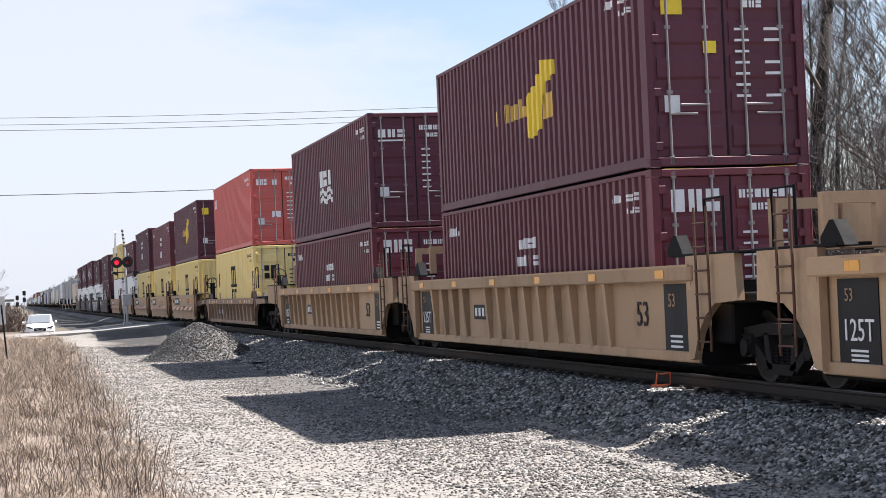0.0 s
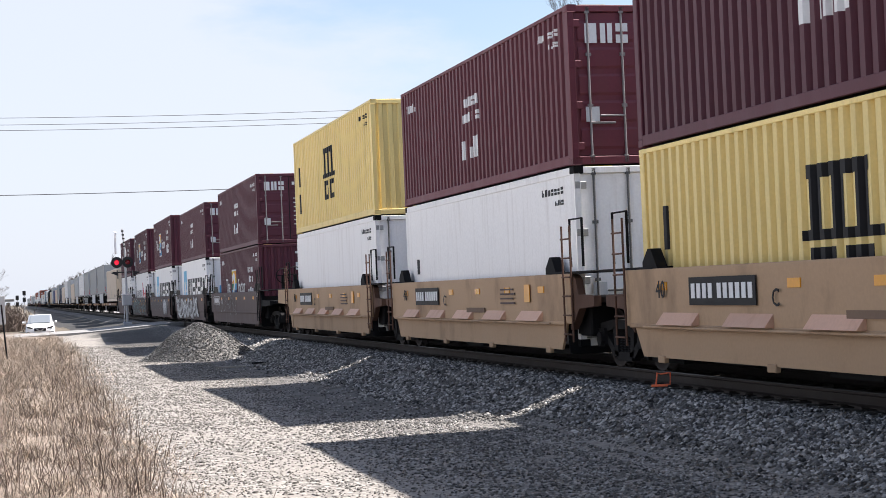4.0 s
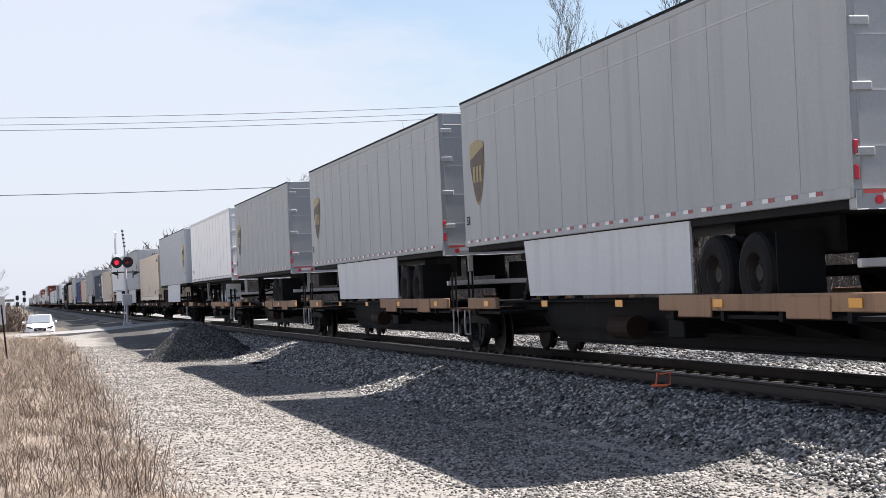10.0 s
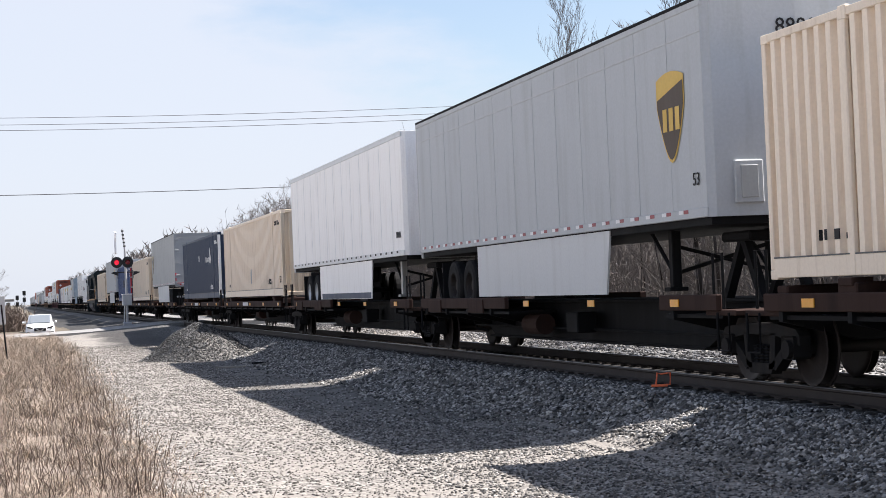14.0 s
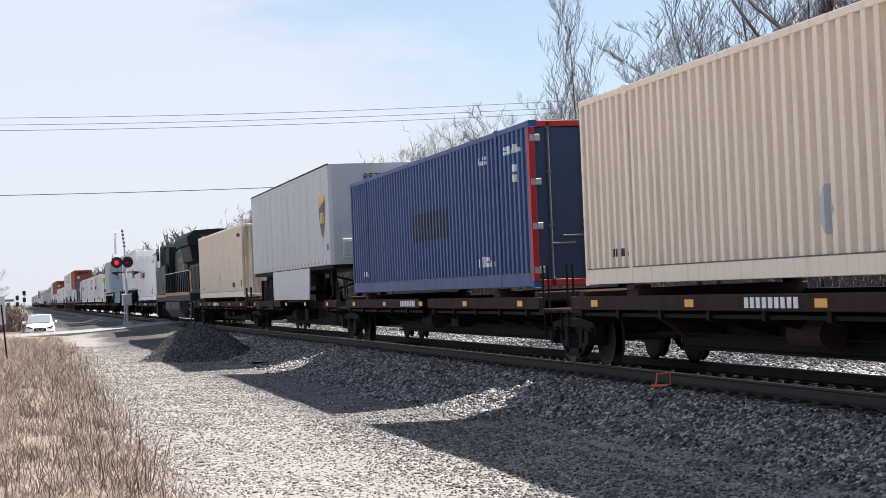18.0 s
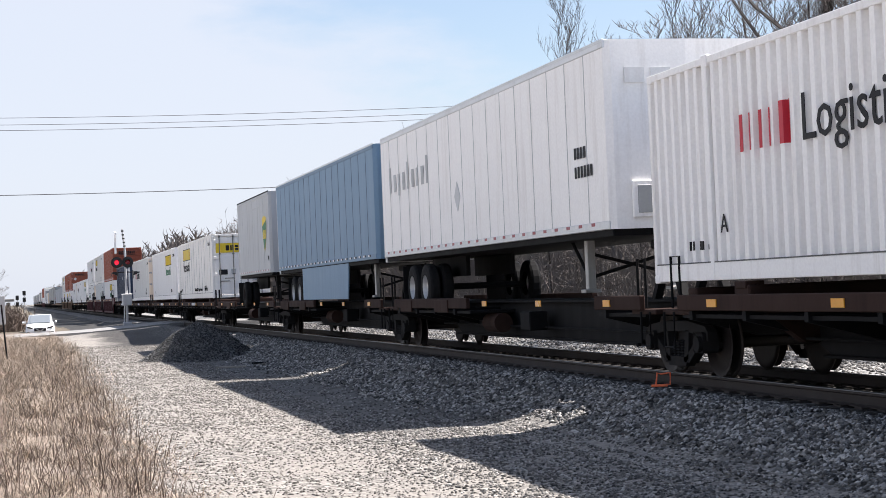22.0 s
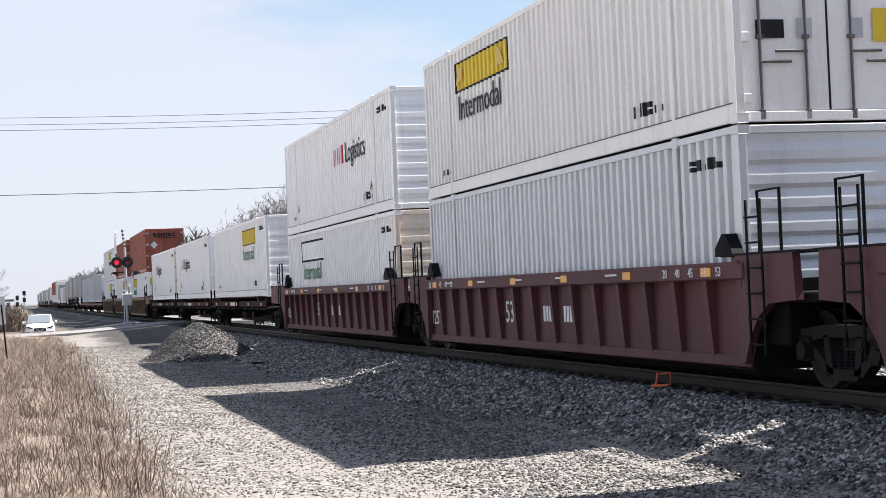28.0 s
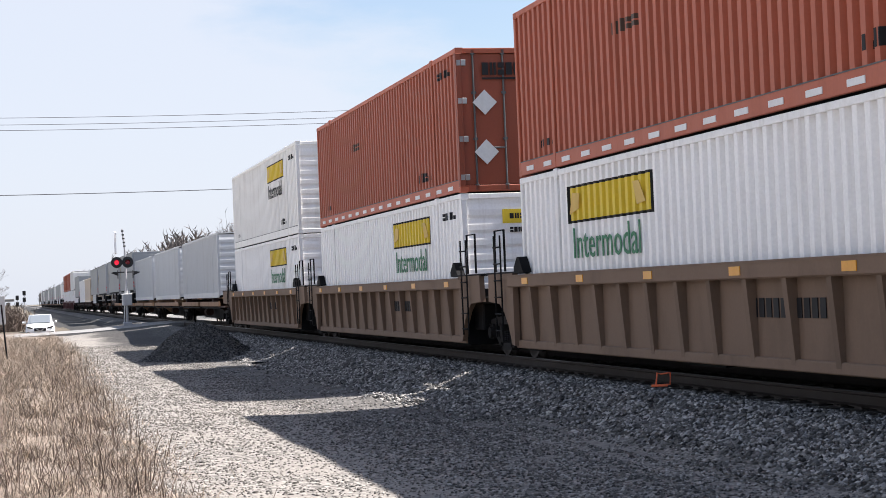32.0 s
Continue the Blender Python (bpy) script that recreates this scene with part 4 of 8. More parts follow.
        for i in range(9):
            flat("faded_word", SEAM, -hl + 0.9 + i * 0.46, -hl + 1.08 + i * 0.46 + 0.08 * (i % 2), 2.75 - 0.1 * (i == 2), 3.15 + 0.2 * (i in (0, 4, 8)), proud=0.012)
        for k in (0, 1):
            for i in range(4 + 2 * k):
                flat("lettering", INK, hl - 1.55 + i * 0.15, hl - 1.45 + i * 0.15, 2.42 - 0.30 * k, 2.60 - 0.30 * k, proud=0.012)
        part("hazard_plate", Geo().prism([(-0.9, 2.0), (-0.68, 2.3), (-0.9, 2.6), (-1.12, 2.3)], -hw - 0.014, -hw), PALEGREY, root)
        for i in range(3):
            part("word_on_nose", Geo().box(hl + 0.045, hl + 0.058, -1.0 + i * 0.42, -0.68 + i * 0.42, 3.45, 3.68), CHALK, root)
    elif mark_kind == "small_word":
        for i in range(4):
            flat("lettering_bar", INK, f * (hl - 0.8) + i * 0.12, f * (hl - 0.8) + i * 0.12 + 0.08, z0 + 0.42, z0 + 0.56, proud=0.012)
    if number:
        write(number, 0.30, INK, root, pose(hl + 0.062, 0.15, z1 - 0.42, 0, 0, 90))
    return root


# ---- rail cars ----
def bogie(parent, x):
    """A two-axle freight bogie under a car, at x along it."""
    b = part("bogie", lambda: Geo().box(-0.22, 0.22, -0.95, 0.95, 0.42, 0.66, 0.02).box(-0.35, 0.35, -0.36, 0.36, 0.6, 0.80, 0.02), BOGIE, parent, key="bolster", at=pose(x, 0, 0))
    for s in (-1, 1):
        def frame_side():
            g = Geo()
            y0, y1 = s * 0.93, s * 1.07
            g.prism([(-1.12, 0.62), (-1.02, 0.70), (-0.45, 0.76), (0.45, 0.76), (1.02, 0.70), (1.12, 0.62), (1.12, 0.50), (0.95, 0.54), (0.42, 0.62), (-0.42, 0.62), (-0.95, 0.54), (-1.12, 0.50)], y0, y1)
            g.prism([(-0.46, 0.64), (-0.33, 0.64), (-0.24, 0.20), (-0.40, 0.20)], y0, y1)
            g.prism([(0.46, 0.64), (0.33, 0.64), (0.24, 0.20), (0.40, 0.20)], y0, y1)
            g.prism([(-0.42, 0.30), (-0.30, 0.14), (0.30, 0.14), (0.42, 0.30), (0.30, 0.27), (-0.30, 0.27)], y0, y1)
            g.prism([(-0.98, 0.56), (-0.80, 0.58), (-0.34, 0.28), (-0.42, 0.18)], y0, y1)
            g.prism([(0.98, 0.56), (0.80, 0.58), (0.34, 0.28), (0.42, 0.18)], y0, y1)
            for a in (-0.89, 0.89):
                g.box(a - 0.17, a + 0.17, s * 0.92, s * 1.09, 0.34, 0.62, 0.03)
                g.tube((a, s * 1.0, 0.46), (a, s * 1.15, 0.46), 0.11, 12)
            return g
        part("side_frame", frame_side, BOGIE, b, key=s)

        def springs():
            g = Geo()
            for a in (-0.15, 0.0, 0.15):
                g.lathe([(0.0, 0.26)] + [(0.055 + 0.022 * (i % 2), 0.26 + i * 0.02) for i in range(12)] + [(0.0, 0.5)], (a, s * 1.0, 0), 7, "z")
            return g
        part("spring_set", springs, BLACKSTEEL, b, key=s)
    for a in (-0.89, 0.89):
        def wheelset():
            g = Geo().tube((0, -1.0, 0.46), (0, 1.0, 0.46), 0.075, 10)
            for s in (-1, 1):
                g.lathe([(0.09, -0.03 * s), (0.13, 0.06 * s), (0.16, 0.05 * s), (0.36, 0.0), (0.40, 0.055 * s), (0.455, 0.06 * s)], (0, s * 0.755, 0.46), 22)
                g.lathe([(0.455, -0.06 * s), (0.49, -0.065 * s), (0.49, -0.085 * s), (0.40, -0.09 * s), (0.09, -0.06 * s)], (0, s * 0.755, 0.46), 22)
            return g
        w = part("wheelset", wheelset, WHEELSTEEL, b, key="set", at=pose(a, 0, 0), smooth=True)
    return b


def coupler(parent, x, f):
    part("coupler", lambda: Geo().box(0, f * 0.55, -0.10, 0.10, 0.74, 0.95, 0.02).box(f * 0.5, f * 0.85, -0.16, 0.16, 0.70, 1.0, 0.04), BOGIE, parent, key=("coupler", f), at=pose(x, 0, 0))
    part("brake_hose", lambda: Geo().hose([(f * 0.1, -0.35, 0.75), (f * 0.4, -0.33, 0.45), (f * 0.8, -0.2, 0.4)], 0.03), BLACKSTEEL, parent, key=("hose", f), at=pose(x, 0, 0))


def ladder(parent, x, z0, z1, material, y=-1.5):
    def rails():
        g = Geo().tube((-0.2, y, z0), (-0.2, y, z1), 0.018, 6).tube((0.2, y, z0), (0.2, y, z1), 0.018, 6)
        for i in range(int((z1 - z0) / 0.3)):
            g.tube((-0.2, y - 0.02, z0 + 0.12 + i * 0.3), (0.2, y - 0.02, z0 + 0.12 + i * 0.3), 0.014, 6)
        return g
    part("ladder", rails, material, parent, key=(z0, z1, y), at=pose(x, 0, 0))


WORNTAN = paint("worn_brown_tan_car_paint", (0.30, 0.20, 0.135), dirt=0.85, streak=(1.4, 1.4, 0.5), dirt_rgb=(0.12, 0.075, 0.055), rough=0.75)
RUSTY = paint("rusted_platform_steel", (0.10, 0.050, 0.032), dirt=0.7, dirt_rgb=(0.03, 0.022, 0.02), rough=0.85)
SHELF = paint("faded_pink_step_paint", (0.58, 0.34, 0.23), dirt=0.5, dirt_rgb=(0.25, 0.13, 0.08))


def well_car(kind, pitch, first, last, label, number=0):
    """One well of a double-stack car; first and last tell whether it ends the car. kind: ribbed_tan, smooth_tan, smooth_brown, ribbed_maroon, ribbed_brown."""
    root = thing("well_car", label, "rail car", "well cars of the train")
    colour = {"ribbed_tan": TAN, "ribbed_low": WORNTAN, "smooth_tan": TAN, "smooth_brown": BROWN, "ribbed_maroon": CARMAROON, "ribbed_brown": BROWNTAN}[kind]
    hl = pitch / 2 - 1.75
    yo = 1.50
    zt, zb = (1.22 if kind == "ribbed_low" else 1.50), 0.28
    rise = {"ribbed_tan": 0.14, "ribbed_maroon": 0.10, "ribbed_brown": 0.06}.get(kind, 0.0)
    ribbed = kind.startswith("ribbed")
    key = (kind, pitch)
    for s in (-1, 1):
        if ribbed:
            part("side_plate", lambda: Geo().prism([(-hl, zb), (hl, zb), (hl, zt - 0.1), (-hl, zt - 0.1)], s * (yo - 0.16), s * (yo - 0.19)), colour, root, key=(key, s))
            part("top_chord", lambda: Geo().box(-hl - 0.1, hl + 0.1, s * yo, s * (yo - 0.2), zt - 0.19, zt + 0.02, 0.02), colour, root, key=(key, s))
            part("bottom_sill", lambda: Geo().box(-hl, hl, s * (yo - 0.10), s * (yo - 0.22), zb - 0.04, zb + 0.10, 0.015), colour, root, key=(key, s))
        else:
            part("side_plate", lambda: Geo().box(-hl - 0.5, hl + 0.5, s * (yo - 0.02), s * (yo - 0.08), zb + 0.42, zt, 0.015), colour, root, key=(key, s))
            part("lower_plate", lambda: Geo().prism([(-hl - 0.2, zb + 0.42), (hl + 0.2, zb + 0.42), (hl - 0.1, zb), (-hl + 0.1, zb)], s * (yo - 0.05), s * (yo - 0.09)), colour, root, key=(key, s))
            part("ledge", lambda: Geo().box(-hl - 0.3, hl + 0.3, s * (yo + 0.0), s * (yo - 0.05), zb + 0.40, zb + 0.46, 0.01), colour, root, key=(key, s))
    if ribbed:
        n = int(2 * hl / (0.84 if kind == "ribbed_tan" else 1.05))
        for i in range(n + 1):
            if kind == "ribbed_tan" and any(abs(-hl + 0.05 + i * (2 * hl - 0.1) / n - q) < w for q, w in ((hl - 0.82, 0.45), (-hl + 0.8, 0.5), (hl - 2.1, 0.48), (-2.75, 0.6))):
                continue
            part("rib", lambda: Geo().prism([(-yo + 0.02, zt - 0.18), (-yo + 0.165, zt - 0.18), (-yo + 0.165, zb + 0.03), (-yo + 0.10, zb + 0.03)], -0.06, 0.06, "x"), colour, root, key=kind, at=pose(-hl + 0.05 + i * (2 * hl - 0.1) / n, 0, 0))
        for s in (-1, 1):
            part("chord_lip", lambda: Geo().box(-hl, hl, s * (yo + 0.008), s * (yo - 0.01), zt + 0.0, zt + 0.03), colour, root, key=(key, s))
    else:
        for i in range(5 if kind == "smooth_tan" else 0):
            part("step_shelf", lambda: Geo().prism([(-yo - 0.10, zb + 0.46), (-yo + 0.02, zb + 0.46), (-yo + 0.02, zb + 0.62)], -0.62, 0.62, "x"), SHELF, root, "faded red step shelf", key="shelf", at=pose(-hl + 1.6 + i * (2 * hl - 3.2) / 4, 0, 0))
        if kind == "smooth_tan":
            part("brake_pipe", lambda: Geo().tube((-hl + 0.4, -yo - 0.05, zb + 0.42), (hl - 0.4, -yo - 0.05, zb + 0.42), 0.018, 8), TAN, root, key=key)
        for i in range(4):
            part("drain_foot", lambda: Geo().box(-0.12, 0.12, -yo + 0.03, -yo + 0.1, zb - 0.07, zb + 0.03, 0.01), colour, root, key=kind, at=pose(-hl + 0.8 + i * (2 * hl - 1.6) / 3, 0, 0))
    part("well_floor", lambda: Geo().box(-hl, hl, -0.5, 0.5, 0.20, 0.27).box(-hl, -hl + 1.2, -yo + 0.2, yo - 0.2, 0.20, 0.30).box(hl - 1.2, hl, -yo + 0.2, yo - 0.2, 0.20, 0.30).box(-0.6, 0.6, -yo + 0.2, yo - 0.2, 0.20, 0.30), BLACKSTEEL, root, key=key)
    for i in range(6):
        part("reflector", lambda: Geo().box(-0.16, 0.16, -yo - 0.012, -yo + 0.004, zt - 0.14 - (0 if ribbed else 0.16), zt - 0.03 - (0 if ribbed else 0.16)), AMBER, root, key=kind, at=pose(-hl + 1.0 + i * (2 * hl - 2.0) / 5, 0.0 if ribbed else 0.016, 0))
    # ends: decks over the bogies
    for e, is_end in ((1, first), (-1, last)):
        reach = pitch / 2 - 0.18 if not is_end else pitch / 2 + 1.15
        deck = part("end_deck", lambda: Geo().box(e * (hl - 0.1), e * reach, -yo + 0.25, yo - 0.25, 1.02, 1.14, 0.02).box(e * (hl - 0.1), e * reach, -0.35, 0.35, 0.72, 1.02, 0.02), BLACKSTEEL, root, key=(key, e, is_end))
        low_end = kind.startswith("smooth") and not (kind == "smooth_tan" and is_end and e < 0)
        for s in (-1, 1):
            if low_end:
                part("end_side", lambda: Geo().prism([(e * (hl + 0.45), zt - 0.02), (e * (hl + 0.62), zt - 0.08), (e * (hl + 0.75), 1.16), (e * (reach - 0.1), 1.14), (e * (reach - 0.1), 0.98), (e * (hl + 0.75), 0.94), (e * (hl + 0.5), 0.72), (e * (hl + 0.3), 0.60), (e * (hl + 0.3), zt - 0.02)], s * (yo - 0.08), s * (yo - 0.2)), BLACKSTEEL if kind == "smooth_brown" else RUSTY, root, key=(key, e, is_end, s))
            else:
                part("end_side", lambda: Geo().prism([(e * (hl - 0.15), zt + rise), (e * (reach - 0.15), zt + rise), (e * (reach - 0.1), 1.06), (e * (hl + 0.75), 1.02), (e * (hl + 0.45), 0.86), (e * (hl + 0.2), 0.62), (e * (hl + 0.02), 0.30), (e * (hl - 0.15), 0.28)], s * (yo - 0.03), s * (yo - 0.13)), colour, root, key=(key, e, is_end, s))
            part("container_guide", lambda: Geo().prism([(-0.28, 0), (0.28, 0), (0.20, 0.10), (0.04, 0.28), (-0.06, 0.28), (-0.28, 0.10)], s * (yo - 0.04), s * (yo - 0.2)), BLACKSTEEL, root, key=(kind, s), at=pose(e * (hl - 0.5), 0, zt + rise))
        # added dark box, no real part: fills the bright opening under the deck
        part("end_box", lambda: Geo().box(e * (hl + 0.05), e * (hl + 0.72), -1.22, 1.22, 0.50, 1.02, 0.03), BLACKSTEEL, root, key=(key, e))
        part("well_bulkhead", lambda: Geo().box(e * (hl - 0.02), e * (hl + 0.04), -yo + 0.14, yo - 0.14, 0.22, 1.30), BLACKSTEEL, root, key=(key, e))
        part("catwalk", lambda: Geo().box(e * (hl - 0.6), e * reach, -yo + 0.03, -yo + 0.45, zt + rise - 0.01, zt + rise + 0.03, 0.008), BLACKSTEEL, root, key=(key, e, is_end))
        ladder(root, e * (hl + 0.55), 0.42, 2.25, {"ribbed_tan": RUSTY, "ribbed_low": RUSTY, "smooth_tan": RUSTY}.get(kind, BLACKSTEEL), -1.53)
        part("grab_rail", lambda: Geo().hose([(-0.3, -1.42, 1.6), (-0.3, -1.42, 2.35), (0.3, -1.42, 2.35), (0.3, -1.42, 1.6)], 0.022), BLACKSTEEL, root, key="grab", at=pose(e * (hl + 0.75), 0, 0))
        if is_end:
            bogie(root, e * (pitch / 2 + 0.15))
            coupler(root, e * reach, e)
            if not kind.startswith("ribbed") or kind == "ribbed_low":
                part("brake_wheel", lambda: Geo().lathe([(0.24, -0.02), (0.27, 0.0), (0.24, 0.02)], (0, 0, 0), 18, "x").tube((0, -0.25, 0), (0, 0.25, 0), 0.015, 6).tube((0, 0, -0.25), (0, 0, 0.25), 0.015, 6), BLACKSTEEL, root, key="brake_wheel", at=pose(e * (reach - 0.2), -0.9, 2.0))
            part("brake_stand", lambda: Geo().box(-0.06, 0.06, -0.96, -0.84, 1.1, 2.0, 0.01), BLACKSTEEL, root, key="brake_stand", at=pose(e * (reach - 0.3), 0, 0))
    if not last:
        bogie(root, -pitch / 2)
    if kind == "ribbed_tan":
        for e in (-1, 1):
            part("tan_bulkhead", lambda: Geo().prism([(-0.80, 1.64), (-0.66, 1.64), (-0.66, 2.16), (-0.12, 2.16), (-0.12, 1.64), (0.10, 1.64), (0.10, 2.30), (-0.80, 2.30)], e * (hl + 1.0), e * (hl + 1.12), "x"), TAN, root, key=(key, e))
            part("tan_bulkhead", lambda: Geo().box(e * (hl + 1.0), e * (hl + 1.12), 0.15, 0.80, 1.64, 2.3, 0.02), TAN, root, key=(key, e, 1))
    # plates and numbers
    yy = -yo - 0.012 if not ribbed else -yo + 0.145

    def sign(a, b, c, d, mat, y=yy, name="marking"):
        part(name, Geo().box(a, b, y, y + 0.012, c, d), mat, root)
    if kind == "ribbed_tan":
        sign(hl - 1.25, hl - 0.4, 0.32, 1.28, INK, name="dark_panel")
        write("53", 0.26, TAN, root, pose(hl - 0.95, yy - 0.006, 1.05))
        for i in range(3):
            sign(hl - 1.05, hl - 0.62, 0.42 + i * 0.07, 0.45 + i * 0.07, CHALK, yy - 0.006)
        sign(-hl + 0.35, -hl + 1.25, 0.32, 1.28, INK, name="dark_panel")
        write("53", 0.2, TAN, root, pose(-hl + 0.62, yy - 0.006, 1.1))
        write("125T", 0.34, CHALK, root, pose(-hl + 0.8, yy - 0.006, 0.72))
        for i in range(3):
            sign(-hl + 0.62, -hl + 1.0, 0.40 + i * 0.05, 0.425 + i * 0.05, CHALK, yy - 0.006)
        write("53", 0.5, INK, root, pose(hl - 2.1, yy, 0.85))
        sign(-3.3, -2.2, 0.72, 1.0, INK, name="dark_panel")
        for k in range(4):
            sign(-3.2 + k * 0.25, -3.06 + k * 0.25, 0.78, 0.94, CHALK, yy - 0.006)
    elif kind == "ribbed_low":
        sign(-4.6, -2.2, 0.55, 0.86, INK, name="dark_panel")
        for k in range(10):
            sign(-4.5 + k * 0.225 + (0.1 if k > 3 else 0), -4.36 + k * 0.225 + (0.1 if k > 3 else 0), 0.61, 0.80, CHALK, yy - 0.006)
        write("40", 0.5, INK, root, pose(-1.2, yy, 0.72))
        sign(hl - 1.6, hl - 1.25, 0.62, 0.86, CHALK)
        sign(hl - 1.57, hl - 1.28, 0.65, 0.83, CRIMSON, yy - 0.004)
        for x in (hl - 2.6, -0.2, -5.6):
            sign(x, x + 0.4, zt - 0.14, zt - 0.04, AMBER, -yo - 0.012, "reflector")
            sign(x + 0.7, x + 0.85, zt - 0.13, zt - 0.05, CHALK, -yo - 0.012, "reflector")
    elif kind == "smooth_tan":
        write("40", 0.34, INK, root, pose(-hl + 1.0, yy - 0.004, 1.2))
        sign(-hl + 2.0, -hl + 4.05, 1.0, 1.36, INK, yy, "dark_panel")
        for k in range(10):
            a = -hl + 2.08 + k * 0.185 + (0.1 if k > 3 else 0)
            sign(a, a + 0.12, 1.09, 1.28, CHALK, yy - 0.006)
        write("C", 0.3, INK, root, pose(-hl + 4.6, yy - 0.004, 1.08))
        sign(-hl + 6.3, -hl + 7.6, 0.86, 0.95, BROWNTAN)
        x = hl - 3.4
        for k in range(4):
            sign(x, x + 0.9 - 0.1 * (k % 2), 1.02 + k * 0.08, 1.05 + k * 0.08, BROWN)
        sign(hl - 1.9, hl - 1.6, 1.05, 1.35, AMBER)
    elif kind == "smooth_brown" and number:
        sign(-6.2, -4.4, 1.02, 1.36, CHALK)
        sign(-6.15, -4.45, 1.05, 1.33, BROWN, yy - 0.004)
        g = Geo()
        for k in range(9):
            g.box(-6.1 + k * 0.18, -5.98 + k * 0.18, yy - 0.009, yy, 1.09, 1.28)
        part("lettering", g, CHALK, root)
        write("A", 0.32, CHALK, root, pose(-3.4, yy - 0.004, 1.12))
        write("125T", 0.22, CHALK, root, pose(hl + 0.2, yy - 0.0, 1.36))
    elif kind == "ribbed_maroon":
        write("53", 0.55, CHALK, root, pose(-2.2, yy, 0.85))
        g = Geo()
        for k in range(4):
            g.box(-0.2 + k * 0.16, -0.09 + k * 0.16, yy, yy + 0.01, 0.72, 0.98).box(0.9 + k * 0.16, 1.01 + k * 0.16, yy, yy + 0.01, 0.72, 0.98)
        part("lettering", g, CHALK, root)
        write("125T", 0.42, CHALK, root, pose(-hl + 0.5, yy, 0.72))
        for i, t in enumerate(("20", "40", "45", "48", "53")):
            for e in (-1, 1):
                write(t, 0.17, CHALK, root, pose(e * (hl - 2.4 + i * 0.45), -yo - 0.008, zt - 0.09))
        for k in range(5):
            sign(-hl + 2.0 + k * 2.4, -hl + 2.5 + k * 2.4, zt - 0.08, zt - 0.05, CHALK, -yo - 0.01)
    elif kind == "ribbed_brown":
        g = Geo()
        for k in range(10):
            g.box(1.6 + k * 0.2, 1.74 + k * 0.2, yy, yy + 0.01, 0.85, 1.08)
        part("lettering", g, INK, root)
    return root


def ribbon(g, pts, width, y):
    """A sprayed stroke through the points: a strip that keeps its width across its own run."""
    pts = [Vector((p[0], 0, p[1])) for p in pts]
    fine = []
    for i in range(len(pts) - 1):
        p0, p1, p2, p3 = pts[max(i - 1, 0)], pts[i], pts[i + 1], pts[min(i + 2, len(pts) - 1)]
        for k in range(4):
            t = k / 4
            fine.append(0.5 * (2 * p1 + (p2 - p0) * t + (2 * p0 - 5 * p1 + 4 * p2 - p3) * t * t + (3 * p1 - p0 - 3 * p2 + p3) * t ** 3))
    fine.append(pts[-1])
    verts = []
    for i, p in enumerate(fine):
        d = (fine[min(i + 1, len(fine) - 1)] - fine[max(i - 1, 0)]).normalized()
        w = width * (0.55 + 0.9 * math.sin(math.pi * (i + 0.6) / (len(fine) + 0.2)))
        for k in (-1, 1):
            verts.append((p.x - d.z * w * k, y, min(1.485, max(0.31, p.z + d.x * w * k))))
    g.add(verts, [(2 * i, 2 * i + 1, 2 * i + 3, 2 * i + 2) for i in range(len(fine) - 1)])


